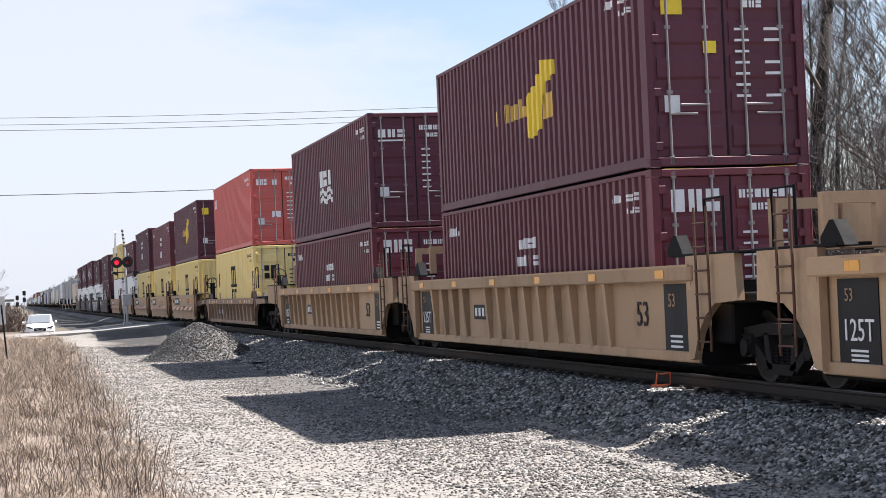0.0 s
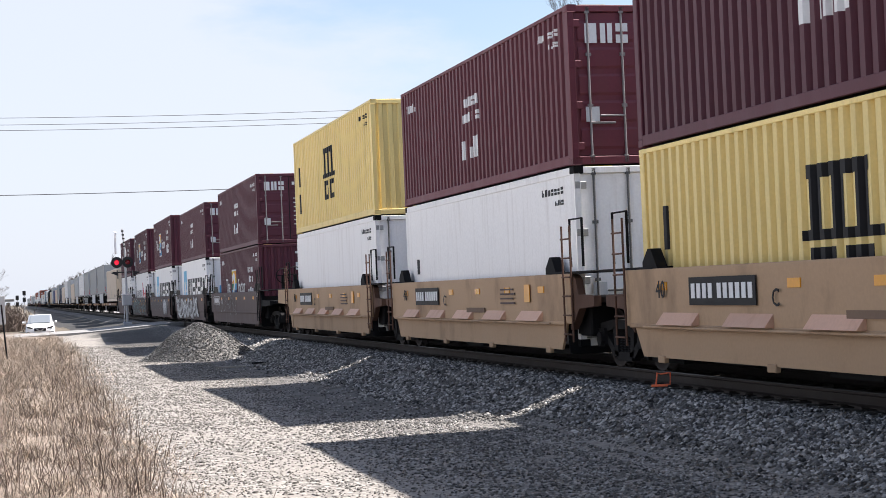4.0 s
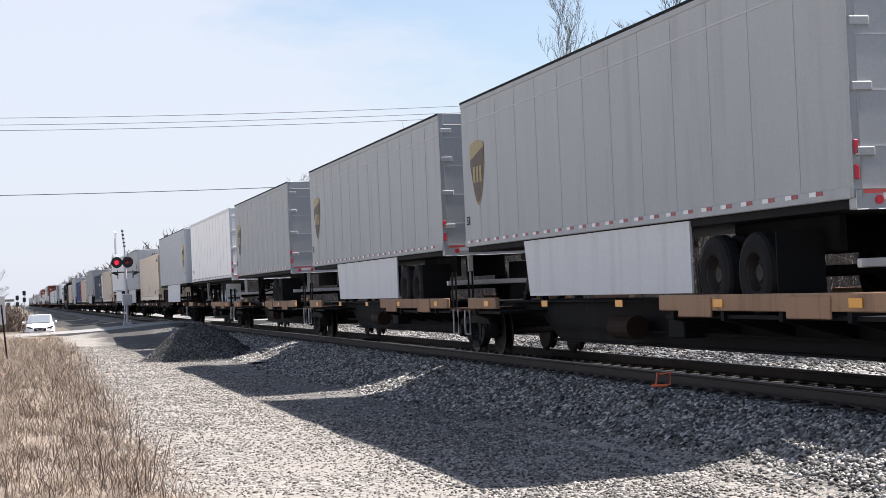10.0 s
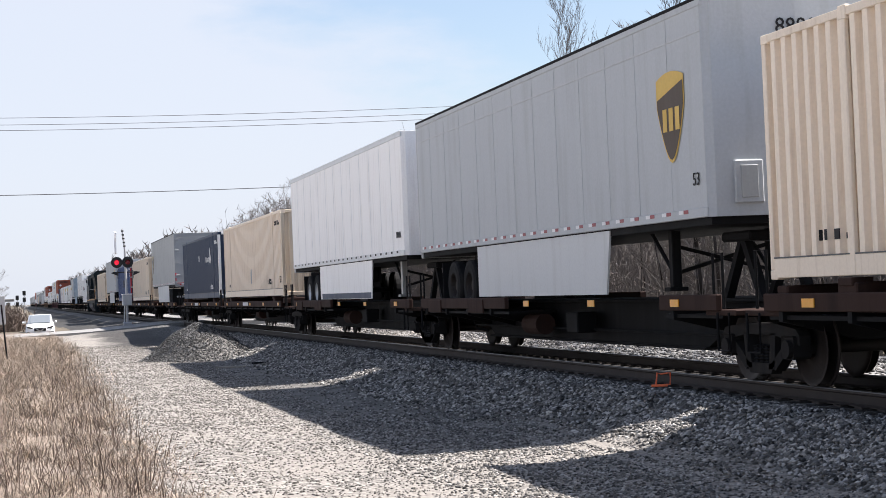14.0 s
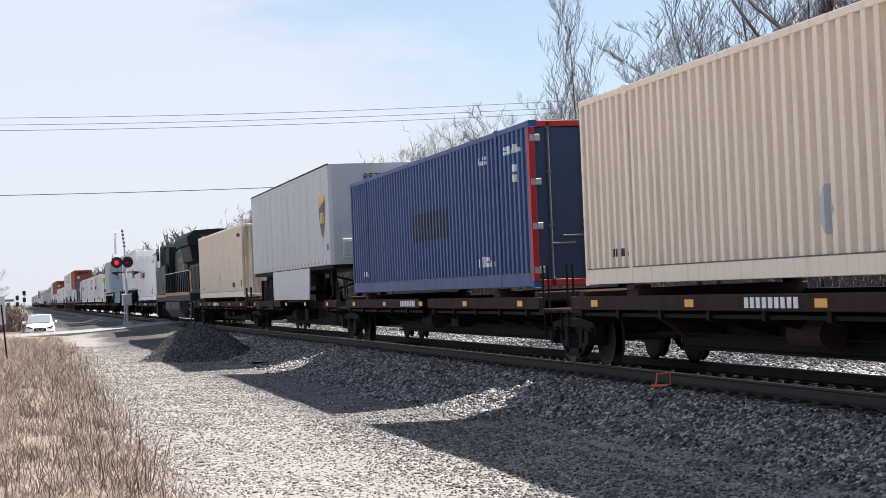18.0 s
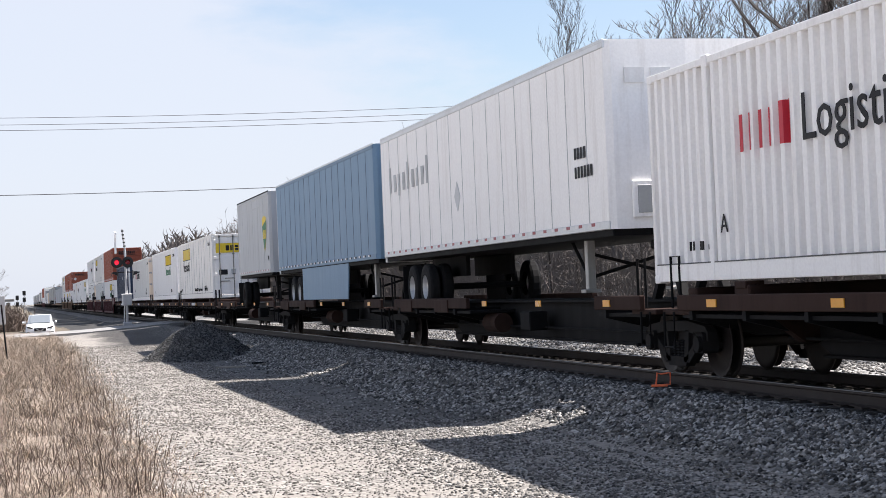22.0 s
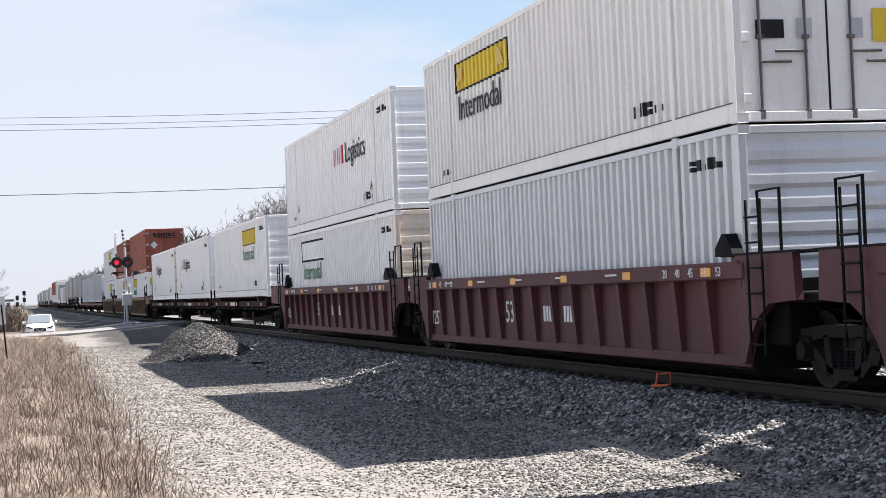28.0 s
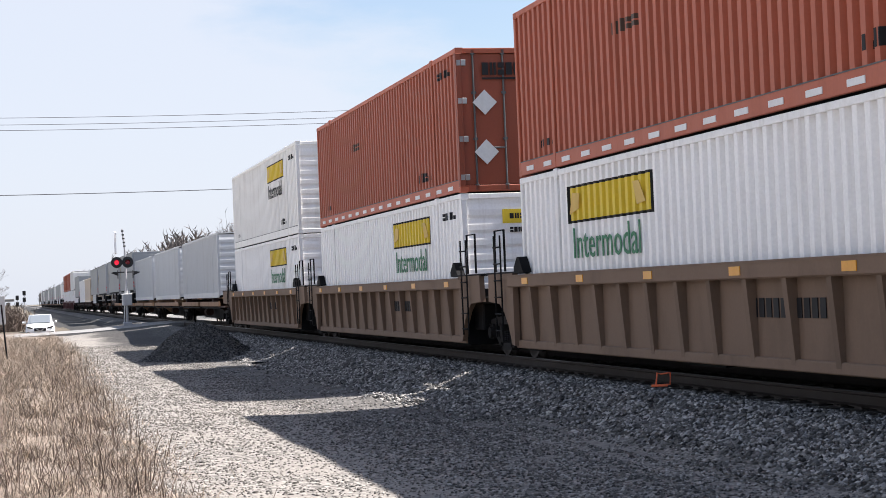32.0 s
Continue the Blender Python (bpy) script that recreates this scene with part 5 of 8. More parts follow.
def graffiti(root, seed, x0=-6.5, x1=6.5):
    """Sprayed letters that nobody could read: leaning strokes with hooks, each colour one layer of paint."""
    rnd = random.Random(seed)
    under, body, shine = Geo(), Geo(), Geo()
    step, wide = {3: (0.5, 0.011), 5: (0.62, 0.085), 7: (0.55, 0.020), 4: (0.80, 0.050)}[seed]
    x = x0
    while x < x1:
        lean = rnd.uniform(0.5, 0.9) if seed in (4, 5) else rnd.uniform(-0.2, 0.3)
        top, foot = rnd.uniform(1.2, 1.42), (rnd.uniform(0.34, 0.5) if seed in (4, 5) else rnd.uniform(0.6, 0.9))
        loop = rnd.uniform(0.12, 0.26)
        stroke = [(x - loop, top - 0.3), (x - loop * 0.6, top - 0.04), (x + loop * 0.7, top), (x + loop, top - 0.22), (x + lean * 0.35, (top + foot) / 2), (x + lean * 0.75, foot + 0.12), (x + lean, foot)]
        if rnd.random() < 0.5:
            stroke = stroke[2:] + [(x + lean + 0.25, foot + 0.05)]
        ribbon(under, stroke, wide * 1.4 + 0.012, -1.5060)
        ribbon(body, stroke, wide, -1.5085)
        if seed in (4, 5):
            ribbon(shine, [(p + 0.05, q + 0.02) for p, q in stroke[1:-1]], 0.013, -1.5110)
            bar = rnd.uniform(0.7, 1.2)
            ribbon(under, [(x - 0.1, bar), (x + 0.25, bar + 0.1), (x + 0.55, bar - 0.05)], 0.075, -1.5066)
            ribbon(body, [(x - 0.1, bar), (x + 0.25, bar + 0.1), (x + 0.55, bar - 0.05)], 0.045, -1.5091)
        x += step * rnd.uniform(0.75, 1.2)
    a, b, c = {3: (BROWN, SILVER, SILVER), 5: (INK, PALEGREY, CHALK), 7: (BROWN, SILVER, SILVER), 4: (INK, TEAL, CHALK)}[seed]
    for g, m in ((under, a), (body, b), (shine, c)):
        if g.v:
            part("graffiti", g, m, root, "sprayed graffiti letters")["kind"] = "stuff"
    if seed == 4:
        patch = Geo()
        for i in range(4):
            px = 0.6 + i * 1.5
            patch.prism([(px, 0.95), (px + 0.62, 0.98), (px + 0.66, 1.16), (px + 0.04, 1.14)], -1.5135, -1.5115).prism([(px + 0.3, 0.5), (px + 0.95, 0.52), (px + 0.92, 0.68), (px + 0.28, 0.66)], -1.5135, -1.5115)
        part("graffiti", patch, SPINETAN, root, "dull yellow graffiti patches")["kind"] = "stuff"
    if seed == 7:
        for i in range(4):
            cx = x1 - 3.7 + i * 0.72
            for grow_by, mat, y in ((0.05, INK, -1.5120), (0.0, CHALK if i < 3 else SILVER, -1.5150)):
                pts = []
                for j in range(18):
                    t = 2 * math.pi * j / 18
                    pts.append((cx + (0.17 + grow_by) * math.cos(t) * (1 + 0.35 * math.sin(3 * t + i)) + 0.14 * math.sin(t) * (1 if i % 2 else -0.6), 0.88 + (0.46 + grow_by) * math.sin(t)))
                part("graffiti", Geo().prism(pts, y, -1.503), mat, root, "fat silver graffiti figure with a dark outline")


def spine_car(tan, pitch, first, last, load, wheels, label, seed=0):
    """One platform of a spine car. load: box or trailer; wheels: x of a trailer's axles on it."""
    root = thing("spine_car", label, "rail car", "spine cars of the train")
    mat = SPINE
    edge = SPINETAN if tan else SPINE
    hp = pitch / 2
    key = (tan, pitch)
    part("centre_beam", lambda: Geo().prism([(-hp + 0.3, 1.0), (hp - 0.3, 1.0), (hp - 0.3, 0.78), (hp - 2.3, 0.74), (hp - 3.3, 0.34), (-hp + 3.3, 0.34), (-hp + 2.3, 0.74), (-hp + 0.3, 0.78)], -0.36, 0.36), BLACKSTEEL, root, key=key)
    part("beam_flange", lambda: Geo().box(-hp + 0.4, hp - 0.4, -0.48, 0.48, 1.0, 1.05, 0.01).box(-hp + 3.2, hp - 3.2, -0.45, 0.45, 0.31, 0.35, 0.01), BLACKSTEEL, root, key=key)
    spans = []
    if load == "box":
        spans = [(-hp + 0.8, hp - 1.5)] if seed % 2 else [(-hp + 0.8, -0.2), (0.6, hp - 0.9)]
    else:
        spans = [(wheels - 3.2, wheels + 3.4)] + ([(-hp + 0.6, -hp + 2.6)] if wheels > 0 else [(hp - 2.6, hp - 0.6)])
    for a, b in spans:
        a, b = max(a, -hp + 0.4), min(b, hp - 0.4)
        for s in ((-1, 1) if not FAR_BACK else (-1,)):
            part("deck_edge", Geo().box(a, b, s * 1.36, s * 1.28, 0.92, 1.13, 0.012), edge, root)
        part("deck_plate", Geo().box(a, b, -1.28, 1.28, 0.82, 0.87), BLACKSTEEL, root)
        k = 0
        while a + 0.4 + k * 1.7 < b:
            xx = a + 0.4 + k * 1.7
            part("cross_arm", lambda: Geo().prism([(-1.33, 0.92), (1.33, 0.92), (1.33, 0.80), (0.36, 0.55), (-0.36, 0.55), (-1.33, 0.80)], -0.05, 0.05, "x"), BLACKSTEEL, root, key="arm", at=pose(xx, 0, 0))
            k += 1
    if load == "box":
        for e in (-1, 1):
            part("container_pedestal", lambda: Geo().box(-0.22, 0.22, -1.34, 1.34, 1.05, 1.24, 0.02).box(-0.16, 0.16, -1.36, -1.10, 1.2, 1.29, 0.01).box(-0.16, 0.16, 1.10, 1.36, 1.2, 1.29, 0.01).prism([(-1.30, 1.06), (-0.36, 1.06), (-0.36, 0.5), (-0.55, 0.5)], -0.10, 0.10, "x"), edge if seed % 3 else mat, root, key=("pedestal", tan, seed % 3 > 0), at=pose(e * 6.02, 0, 0))
            part("end_pedestal", lambda: Geo().box(-0.14, 0.14, -1.30, 1.30, 1.05, 1.22, 0.02), mat, root, key="endped", at=pose(e * (hp - 1.2), 0, 0))
        # a number in plain bars on the edge
        def digits():
            g = Geo()
            for i in range(9):
                g.box(-2.05 + i * 0.17, -1.94 + i * 0.17, -1.372, -1.362, 0.96, 1.09)
            return g
        part("lettering", digits, CHALK, root, key="digits")
    else:
        hx = hp - 1.9 if wheels < 0 else -hp + 1.9
        part("trailer_hitch", lambda: Geo().prism([(-0.75, 1.02), (-0.6, 1.02), (0.0, 1.84), (-0.12, 1.84)], -0.4, -0.28).prism([(-0.75, 1.02), (-0.6, 1.02), (0.0, 1.84), (-0.12, 1.84)], 0.28, 0.4).prism([(0.45, 1.02), (0.6, 1.02), (0.1, 1.84), (-0.05, 1.84)], -0.4, -0.28).prism([(0.45, 1.02), (0.6, 1.02), (0.1, 1.84), (-0.05, 1.84)], 0.28, 0.4).box(-0.5, 0.45, -0.48, 0.48, 1.82, 1.96, 0.03), BLACKSTEEL, root, key="hitch", at=pose(hx, 0, 0))
        for i in range(2):
            part("wheel_chock_box", lambda: Geo().box(-0.55, 0.55, -1.385, -1.35, 0.84, 1.10, 0.01), edge, root, key=("chock", tan), at=pose(wheels - 1.9 + i * 3.3, 0, 0))
    part("air_tank", lambda: Geo().tube((-0.45, -0.7, 0.62), (0.45, -0.7, 0.62), 0.19, 14), SPINE, root, key=("tank", seed % 2), at=pose(-1.5, 0, 0))
    part("brake_rigging", lambda: Geo().tube((-hp + 2.5, -0.55, 0.55), (hp - 2.5, -0.55, 0.55), 0.02, 6).box(0.6, 1.2, -0.85, -0.5, 0.5, 0.85, 0.02), BLACKSTEEL, root, key=key)
    for e, is_end in ((1, first), (-1, last)):
        reach = hp - 0.15 if not is_end else hp + 1.0
        part("end_platform", lambda: Geo().box(e * (hp - 1.1), e * reach, -1.30, 1.30, 0.86, 0.93, 0.01).box(e * (hp - 0.4), e * reach, -0.3, 0.3, 0.6, 0.9, 0.02), mat, root, key=(key, e, is_end))
        part("sill_step", lambda: Geo().hose([(-0.18, -1.34, 0.9), (-0.18, -1.34, 0.42), (0.18, -1.34, 0.42), (0.18, -1.34, 0.9)], 0.02), GALV if tan else BLACKSTEEL, root, key=("step", tan), at=pose(e * (reach - 0.3), 0, 0))
        part("grab_iron", lambda: Geo().hose([(-0.15, -1.30, 0.95), (-0.15, -1.30, 1.65), (0.15, -1.30, 1.65), (0.15, -1.30, 0.95)], 0.02), BLACKSTEEL, root, key="grab", at=pose(e * (reach - 0.5), 0, 0))
        if is_end:
            bogie(root, e * (hp - 0.2))
            coupler(root, e * reach, e)
    if not last:
        bogie(root, -hp)
    for i in range(5):
        part("reflector", lambda: Geo().box(-0.15, 0.15, -1.376, -1.364, 0.97, 1.07), AMBER, root, key="reflector", at=pose(-hp + 2 + i * (pitch - 4) / 4, 0, 0))
    return root


# ---- the train: every load by the x of its leading end at 0 s ----
def place(c, lead, length, z):
    return ride(c, lead - length / 2, z)


WELL_Z, BOX_Z, TRAILER_Z = 0.32, 1.29, 0.87


def stack(kind, pitch, rows, label, spray=()):
    """An articulated well car; rows: (leading x, lower box maker, its length and height, upper box maker, its length)."""
    n = len(rows)
    centres = [lead - 6.1 if le < 13 else lead - 8.08 for lead, lo, le, lh, up, ue in rows]
    mid = sum(centres) / n
    for i, (lead, lo, le, lh, up, ue) in enumerate(rows):
        c = mid + ((n - 1) / 2 - i) * pitch
        car = well_car(kind, pitch, i == 0, i == n - 1, label, number=i == 0)
        ride(car, c, 0)
        if spray and i < len(spray) and spray[i]:
            graffiti(car, spray[i], *((-6.5, 6.5) if spray[i] in (4, 7) else (-6.5, 4.2) if spray[i] == 5 else (-6.5, 1.5)))
        place(lo(), lead, le, WELL_Z)
        if up:
            place(up(), centres[i] + ue / 2, ue, WELL_Z + lh + 0.02)


I = 12.192
D = 16.154
HC, STD = 2.896, 2.591


def iso(colour, look_name, end="doors", height=HC):
    return lambda: iso_box(colour, look_name, end, height)


def dom(colour, look_name, end="ribbed", **more):
    return lambda: dom_box(colour, look_name, end, **more)


def spine_set(tan, rows, label):
    """An articulated spine car; rows: (leading x, maker, length, kind, axle side)."""
    n = len(rows)
    centres = [r[0] - r[2] / 2 for r in rows]
    pitch = (centres[0] - centres[-1]) / (n - 1) if n > 1 else 18.4
    pitch = round(pitch, 1)
    for i, (lead, make, length, kind, side) in enumerate(rows):
        ride(spine_car(tan, pitch, i == 0, i == n - 1, kind, side * (length / 2 - 3.3) if length > 9 else side * 2.9 - 3.0, label, i), sum(centres) / n + ((n - 1) / 2 - i) * pitch, 0)
        place(make(), lead, length, BOX_Z if kind == "box" else TRAILER_Z)


def ups(lead, length=D, look_name="shield", skirt=PALEGREY, number=""):
    tail = "facing rear-first" if lead == "rear" else "facing nose-first"
    return lambda: trailer(GREY if lead == "front" else DARKGREY, length, lead, "grey box semi-trailer with a brown and gold shield", look_name, skirt, number=number)


def white_trailer(lead, skirt=None, look_name="small_word", colour=WHITE, label="plain white box semi-trailer with bright rims"):
    return lambda: trailer(colour, D, lead, label, look_name, skirt, silver=True)


def build_train():
    tan53 = "tan ribbed well car for double-stacked containers, grimy"
    stack("ribbed_tan", 19.48, [
        (-3.25, iso(MAROON, "letters_white", height=STD), I, STD, None, I),
        (-22.73, iso(OXIDE, "letters_white", height=STD), I, STD, iso(MAROON, "camel"), I),
        (-42.21, iso(OXIDE, "letters_white", height=STD), I, STD, iso(MAROON, "waves_white"), I)], tan53)
    stack("ribbed_low", 19.0, [(-64.45, iso(MUSTARD, "columns_black"), I, HC, iso(CORAL, "round_white"), I)], "tan ribbed single well car, rusty at the edges")
    stack("smooth_tan", 15.6, [
        (-84.22, iso(MUSTARD, "columns_black", "plain"), I, HC, iso(MAROON, "camel"), I),
        (-99.71, iso(MUSTARD, "columns_black", "plain"), I, HC, iso(OXIDE, "letters_white", height=STD), I),
        (-115.75, iso(MUSTARD, "columns_black", "plain"), I, HC, iso(MAROON, "letters_white", "plain"), I),
        (-130.92, iso(WHITE, "vertical"), I, HC, iso(OXIDE, "letters_white", height=STD), I),
        (-146.55, iso(WHITE, ""), I, HC, iso(MUSTARD, "columns_black", "plain"), I)], "tan smooth-sided well car with red step shelves")
    stack("smooth_brown", 17.9, [
        (-167.63, iso(MAROON, "slogan", "plain"), I, HC, iso(MAROON, "letters_white", height=STD), I),
        (-185.57, iso(WHITE, "seven_star"), I, HC, iso(MAROON, "letters_white", height=STD), I),
        (-203.53, iso(WHITE, "seven_star"), I, HC, iso(MAROON, "slogan", "plain"), I),
        (-221.59, iso(WHITE, "red_flag"), I, HC, iso(MAROON, "slogan", "plain"), I),
        (-239.29, iso(WHITE, ""), I, HC, iso(MAROON, "slogan"), I)], "dark brown smooth-sided well car covered in graffiti", spray=(3, 5, 7, 4, 0))
    upsb = dom(BEIGE, "shield_box", "plain", end_paint=BEIGE_RUST)
    spine_set(True, [
        (-258.29, upsb, D, "box", 1),
        (-278.67, ups("rear"), D, "trailer", 1),
        (-296.64, ups("rear"), D, "trailer", 1),
        (-317.02, ups("rear", 13.72, skirt=None), 13.72, "trailer", 1),
        (-332.64, white_trailer("rear"), D, "trailer", 1)], "yellow-brown spine car carrying trailers and containers")
    spine_set(False, [
        (-351.97, ups("front"), D, "trailer", -1),
        (-369.61, dom(BEIGE, "shield_box", "doors", end_paint=BEIGE_RUST), D, "box", 1),
        (-387.52, ups("front", number="888000"), D, "trailer", -1)], "rusty brown spine car carrying trailers and a container")
    spine_set(False, [
        (-405.19, white_trailer("front", WHITE), D, "trailer", -1),
        (-423.69, upsb, D, "box", 1),
        (-442.02, dom(NAVY, "white_word", "plain", post_paint=WARMWHITE), D, "box", 1)], "rusty brown spine car carrying a trailer and containers")
    spine_set(False, [
        (-463.26, ups("rear"), D, "trailer", 1),
        (-482.52, upsb, D, "box", 1),
        (-501.43, dom(BLUE, "blue_word", "doors", end_paint=NAVY, post_paint=DARKRED), D, "box", 1),
        (-520.79, ups("front", number="887502"), D, "trailer", -1),
        (-540.13, upsb, D, "box", 1)], "dark rusty spine car carrying trailers and boxes")
    ride(locomotive(), -569.6, 0)
    spine_set(False, [
        (-583.42, dom(WHITE, "red_black", "doors"), D, "box", 1),
        (-601.31, white_trailer("front", None, "grey_word", WHITE, "white box semi-trailer with a faded grey word"), D, "trailer", -1),
        (-618.38, white_trailer("front", SKYBLUE, "", SKYBLUE, "pale blue panelled semi-trailer with a side skirt"), D, "trailer", -1),
        (-636.44, ups("front", 8.53, "shield_green", None), 8.53, "trailer", -1),
        (-654.65, dom(WARMWHITE, "reefer", "doors"), D, "box", 1)], "dark rusty spine car carrying trailers and containers")
    spine_set(False, [
        (-672.86, dom(WHITE, "yellow_panel", "ribbed"), D, "box", 1),
        (-692.42, dom(WARMWHITE, "red_black", "doors", end_paint=BEIGE), D, "box", 1),
        (-713.31, dom(NAVY, "white_word", "plain", post_paint=WARMWHITE), D, "box", 1)], "dark rusty spine car carrying long containers")
    stack("ribbed_maroon", 19.9, [
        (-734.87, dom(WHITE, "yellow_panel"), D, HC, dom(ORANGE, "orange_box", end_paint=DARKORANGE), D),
        (-755.02, dom(ALU, "", "ribbed"), D, HC, dom(WARMWHITE, "yellow_panel", "doors"), D),
        (-774.62, dom(WHITE, "outline_panel", "ribbed", end_paint=BEIGE), D, HC, dom(WHITE, "red_black", "ribbed"), D)], "maroon ribbed well car with white stencils")
    spine_set(False, [
        (-795.89, dom(WHITE, "yellow_panel"), D, "box", 1),
        (-814.5, dom(WHITE, "red_black", "doors"), D, "box", 1),
        (-831.89, dom(WHITE, "red_black", "doors", end_paint=BEIGE), D, "box", 1)], "dark rusty spine car carrying white containers")
    stack("ribbed_brown", 20.2, [
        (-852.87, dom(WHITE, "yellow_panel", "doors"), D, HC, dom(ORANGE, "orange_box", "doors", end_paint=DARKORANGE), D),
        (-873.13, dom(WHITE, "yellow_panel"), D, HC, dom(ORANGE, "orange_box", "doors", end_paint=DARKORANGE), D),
        (-893.22, dom(WHITE, "yellow_panel"), D, HC, dom(WARMWHITE, "yellow_panel"), D)], "brown weathered ribbed well car for double stacks")
    grey = dom(PALEGREY, "blue_square", "ribbed")
    x = -915.6
    FAR_BACK.append(True)
    loads = [grey, grey, grey, None, None, None, None, upsb, dom(WHITE, "red_black"), None]
    for k in range(2):
        rows = []
        for j in range(5):
            m = loads[k * 5 + j]
            rows.append((x, m or ups("rear", skirt=PALEGREY if j % 2 else None), D, "box" if m else "trailer", 1))
            x -= 18.6
        spine_set(k == 0, rows, "rusty spine car far back in the train")
        x -= 2.6
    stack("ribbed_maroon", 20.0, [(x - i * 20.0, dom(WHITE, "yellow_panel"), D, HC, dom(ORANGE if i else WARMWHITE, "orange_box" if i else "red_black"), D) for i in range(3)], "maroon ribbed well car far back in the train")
    x -= 64
    for k in range(3):
        spine_set(True, [(x - i * 18.6, (ups("rear") if (i + k) % 3 else white_trailer("rear")), D, "trailer", 1) for i in range(5)], "rusty spine car far back in the train")
        x -= 97
    FAR_BACK.clear()


# ---- the locomotive in the middle of the train ----
TANKGREY = paint("dusty_grey_tank", (0.085, 0.08, 0.08), rough=0.8, dirt=0.5, dirt_rgb=(0.06, 0.055, 0.05))


def locomotive():
    """A six-axle diesel locomotive with its cab towards -x."""
    root = thing("diesel_locomotive", "dark blue and gold six-axle diesel locomotive, cab facing backwards", "locomotive")
    yo = 1.50
    part("underframe", Geo().box(-10.6, 10.7, -1.52, 1.52, 1.18, 1.62, 0.03), LOCODARK, root)
    for s in (-1, 1):
        for i in range(13):
            x0 = -3.3 + i * 1.05
            part("gold_sill_stripe", Geo().box(x0, x0 + 0.92, s * 1.54, s * 1.515, 1.50, 1.66, 0.006), LOCOGOLD, root)
        part("gold_sill_stripe", Geo().box(-10.4, -3.45, s * 1.54, s * 1.515, 1.44, 1.58, 0.006), LOCOGOLD, root)
    # nose and cab
    part("nose", Geo().prism([(-10.9, 1.62), (-10.9, 2.55), (-9.7, 3.25), (-9.4, 3.25), (-9.4, 1.62)], -1.35, 1.35), LOCOGREY, root)
    part("cab", Geo().prism([(-9.9, 1.62), (-9.9, 2.95), (-9.45, 4.18), (-9.1, 4.40), (-6.1, 4.42), (-6.1, 1.62)], -1.53, 1.53), LOCOGREY, root)
    cabin = part("cab_roof", Geo().prism([(-9.5, 4.30), (-9.1, 4.50), (-6.2, 4.52), (-6.1, 4.38), (-6.1, 4.30)], -1.30, 1.30), LOCODARK, root)
    for s in (-1, 1):
        for a, b in ((-9.15, -8.55), (-8.35, -7.5), (-7.35, -6.5)):
            part("cab_window", Geo().box(a, b, s * 1.545, s * 1.52, 3.22, 4.02, 0.02), GLASSY, root)
            part("window_frame", Geo().box(a - 0.05, b + 0.05, s * 1.538, s * 1.52, 3.17, 4.07, 0.02), INK, root)
        part("sun_visor", Geo().prism([(s * 1.52, 4.16), (s * 1.85, 3.98), (s * 1.85, 4.0), (s * 1.52, 4.2)], -8.6, -6.4, "x"), LOCODARK, root)
        part("number_plate", Geo().box(-9.0, -8.3, s * 1.55, s * 1.53, 2.3, 2.75), LOCOGREY, root)
        part("cab_panel", Geo().box(-6.0, -3.6, s * 1.53, s * 1.35, 1.62, 3.3, 0.03), LOCOGREY, root)
        part("wing_mirror", Geo().box(-6.3, -6.1, s * 1.75, s * 1.56, 3.6, 4.0, 0.02), INK, root)
        part("cab_door_vent", Geo().box(-8.9, -8.6, s * 1.545, s * 1.52, 1.75, 2.25, 0.01), INK, root)
        part("cab_grab_rail", Geo().hose([(-6.05, s * 1.58, 3.3), (-6.02, s * 1.6, 4.3), (-6.3, s * 1.58, 4.5)], 0.028), CHALK, root)
        part("side_rail", Geo().tube((-9.6, s * 1.57, 3.02), (-6.1, s * 1.57, 3.14), 0.02, 6), GALV, root)
        part("cab_panel_vent", Geo().box(-5.5, -4.9, s * 1.545, s * 1.52, 1.8, 2.3, 0.01), INK, root)
        for k in range(3):
            part("cabinet_louvre", Geo().box(-5.7 + k * 0.9, -5.1 + k * 0.9, s * 1.325, s * 1.30, 3.5, 4.0, 0.01), INK, root)
    for y in (-0.7, 0.7):
        part("windscreen", Geo().prism([(-9.86, 3.12), (-9.54, 3.98), (-9.50, 3.96), (-9.82, 3.10)], y - 0.55, y + 0.55), GLASSY, root)
    write("3461", 0.34, LOCOGOLD, root, pose(-8.55, -1.552, 2.52))
    # machine room
    part("electrical_cabinet", Geo().prism([(-6.1, 1.62), (-6.1, 4.3), (-3.0, 4.3), (-3.0, 1.62)], -1.28, 1.28), LOCODARK, root)
    part("engine_hood", Geo().prism([(-0.95, 1.62), (-0.95, 3.95), (-0.6, 4.30), (0.6, 4.30), (0.95, 3.95), (0.95, 1.62)], -3.0, 10.35, "x"), LOCO, root)
    for s in (-1, 1):
        for i in range(12):
            x0 = -2.9 + i * 0.62
            door = part("hood_door", Geo().box(x0, x0 + 0.57, s * 0.985, s * 0.94, 1.75, 3.80, 0.012), LOCO, root)
            part("door_latch", Geo().box(x0 + 0.48, x0 + 0.53, s * 1.0, s * 0.98, 2.6, 2.75), GALV, door)
        for i in range(5):
            part("cabinet_door", Geo().box(-6.0 + i * 0.6, -5.45 + i * 0.6, s * 1.31, s * 1.27, 3.35, 4.2, 0.01), LOCODARK, root)
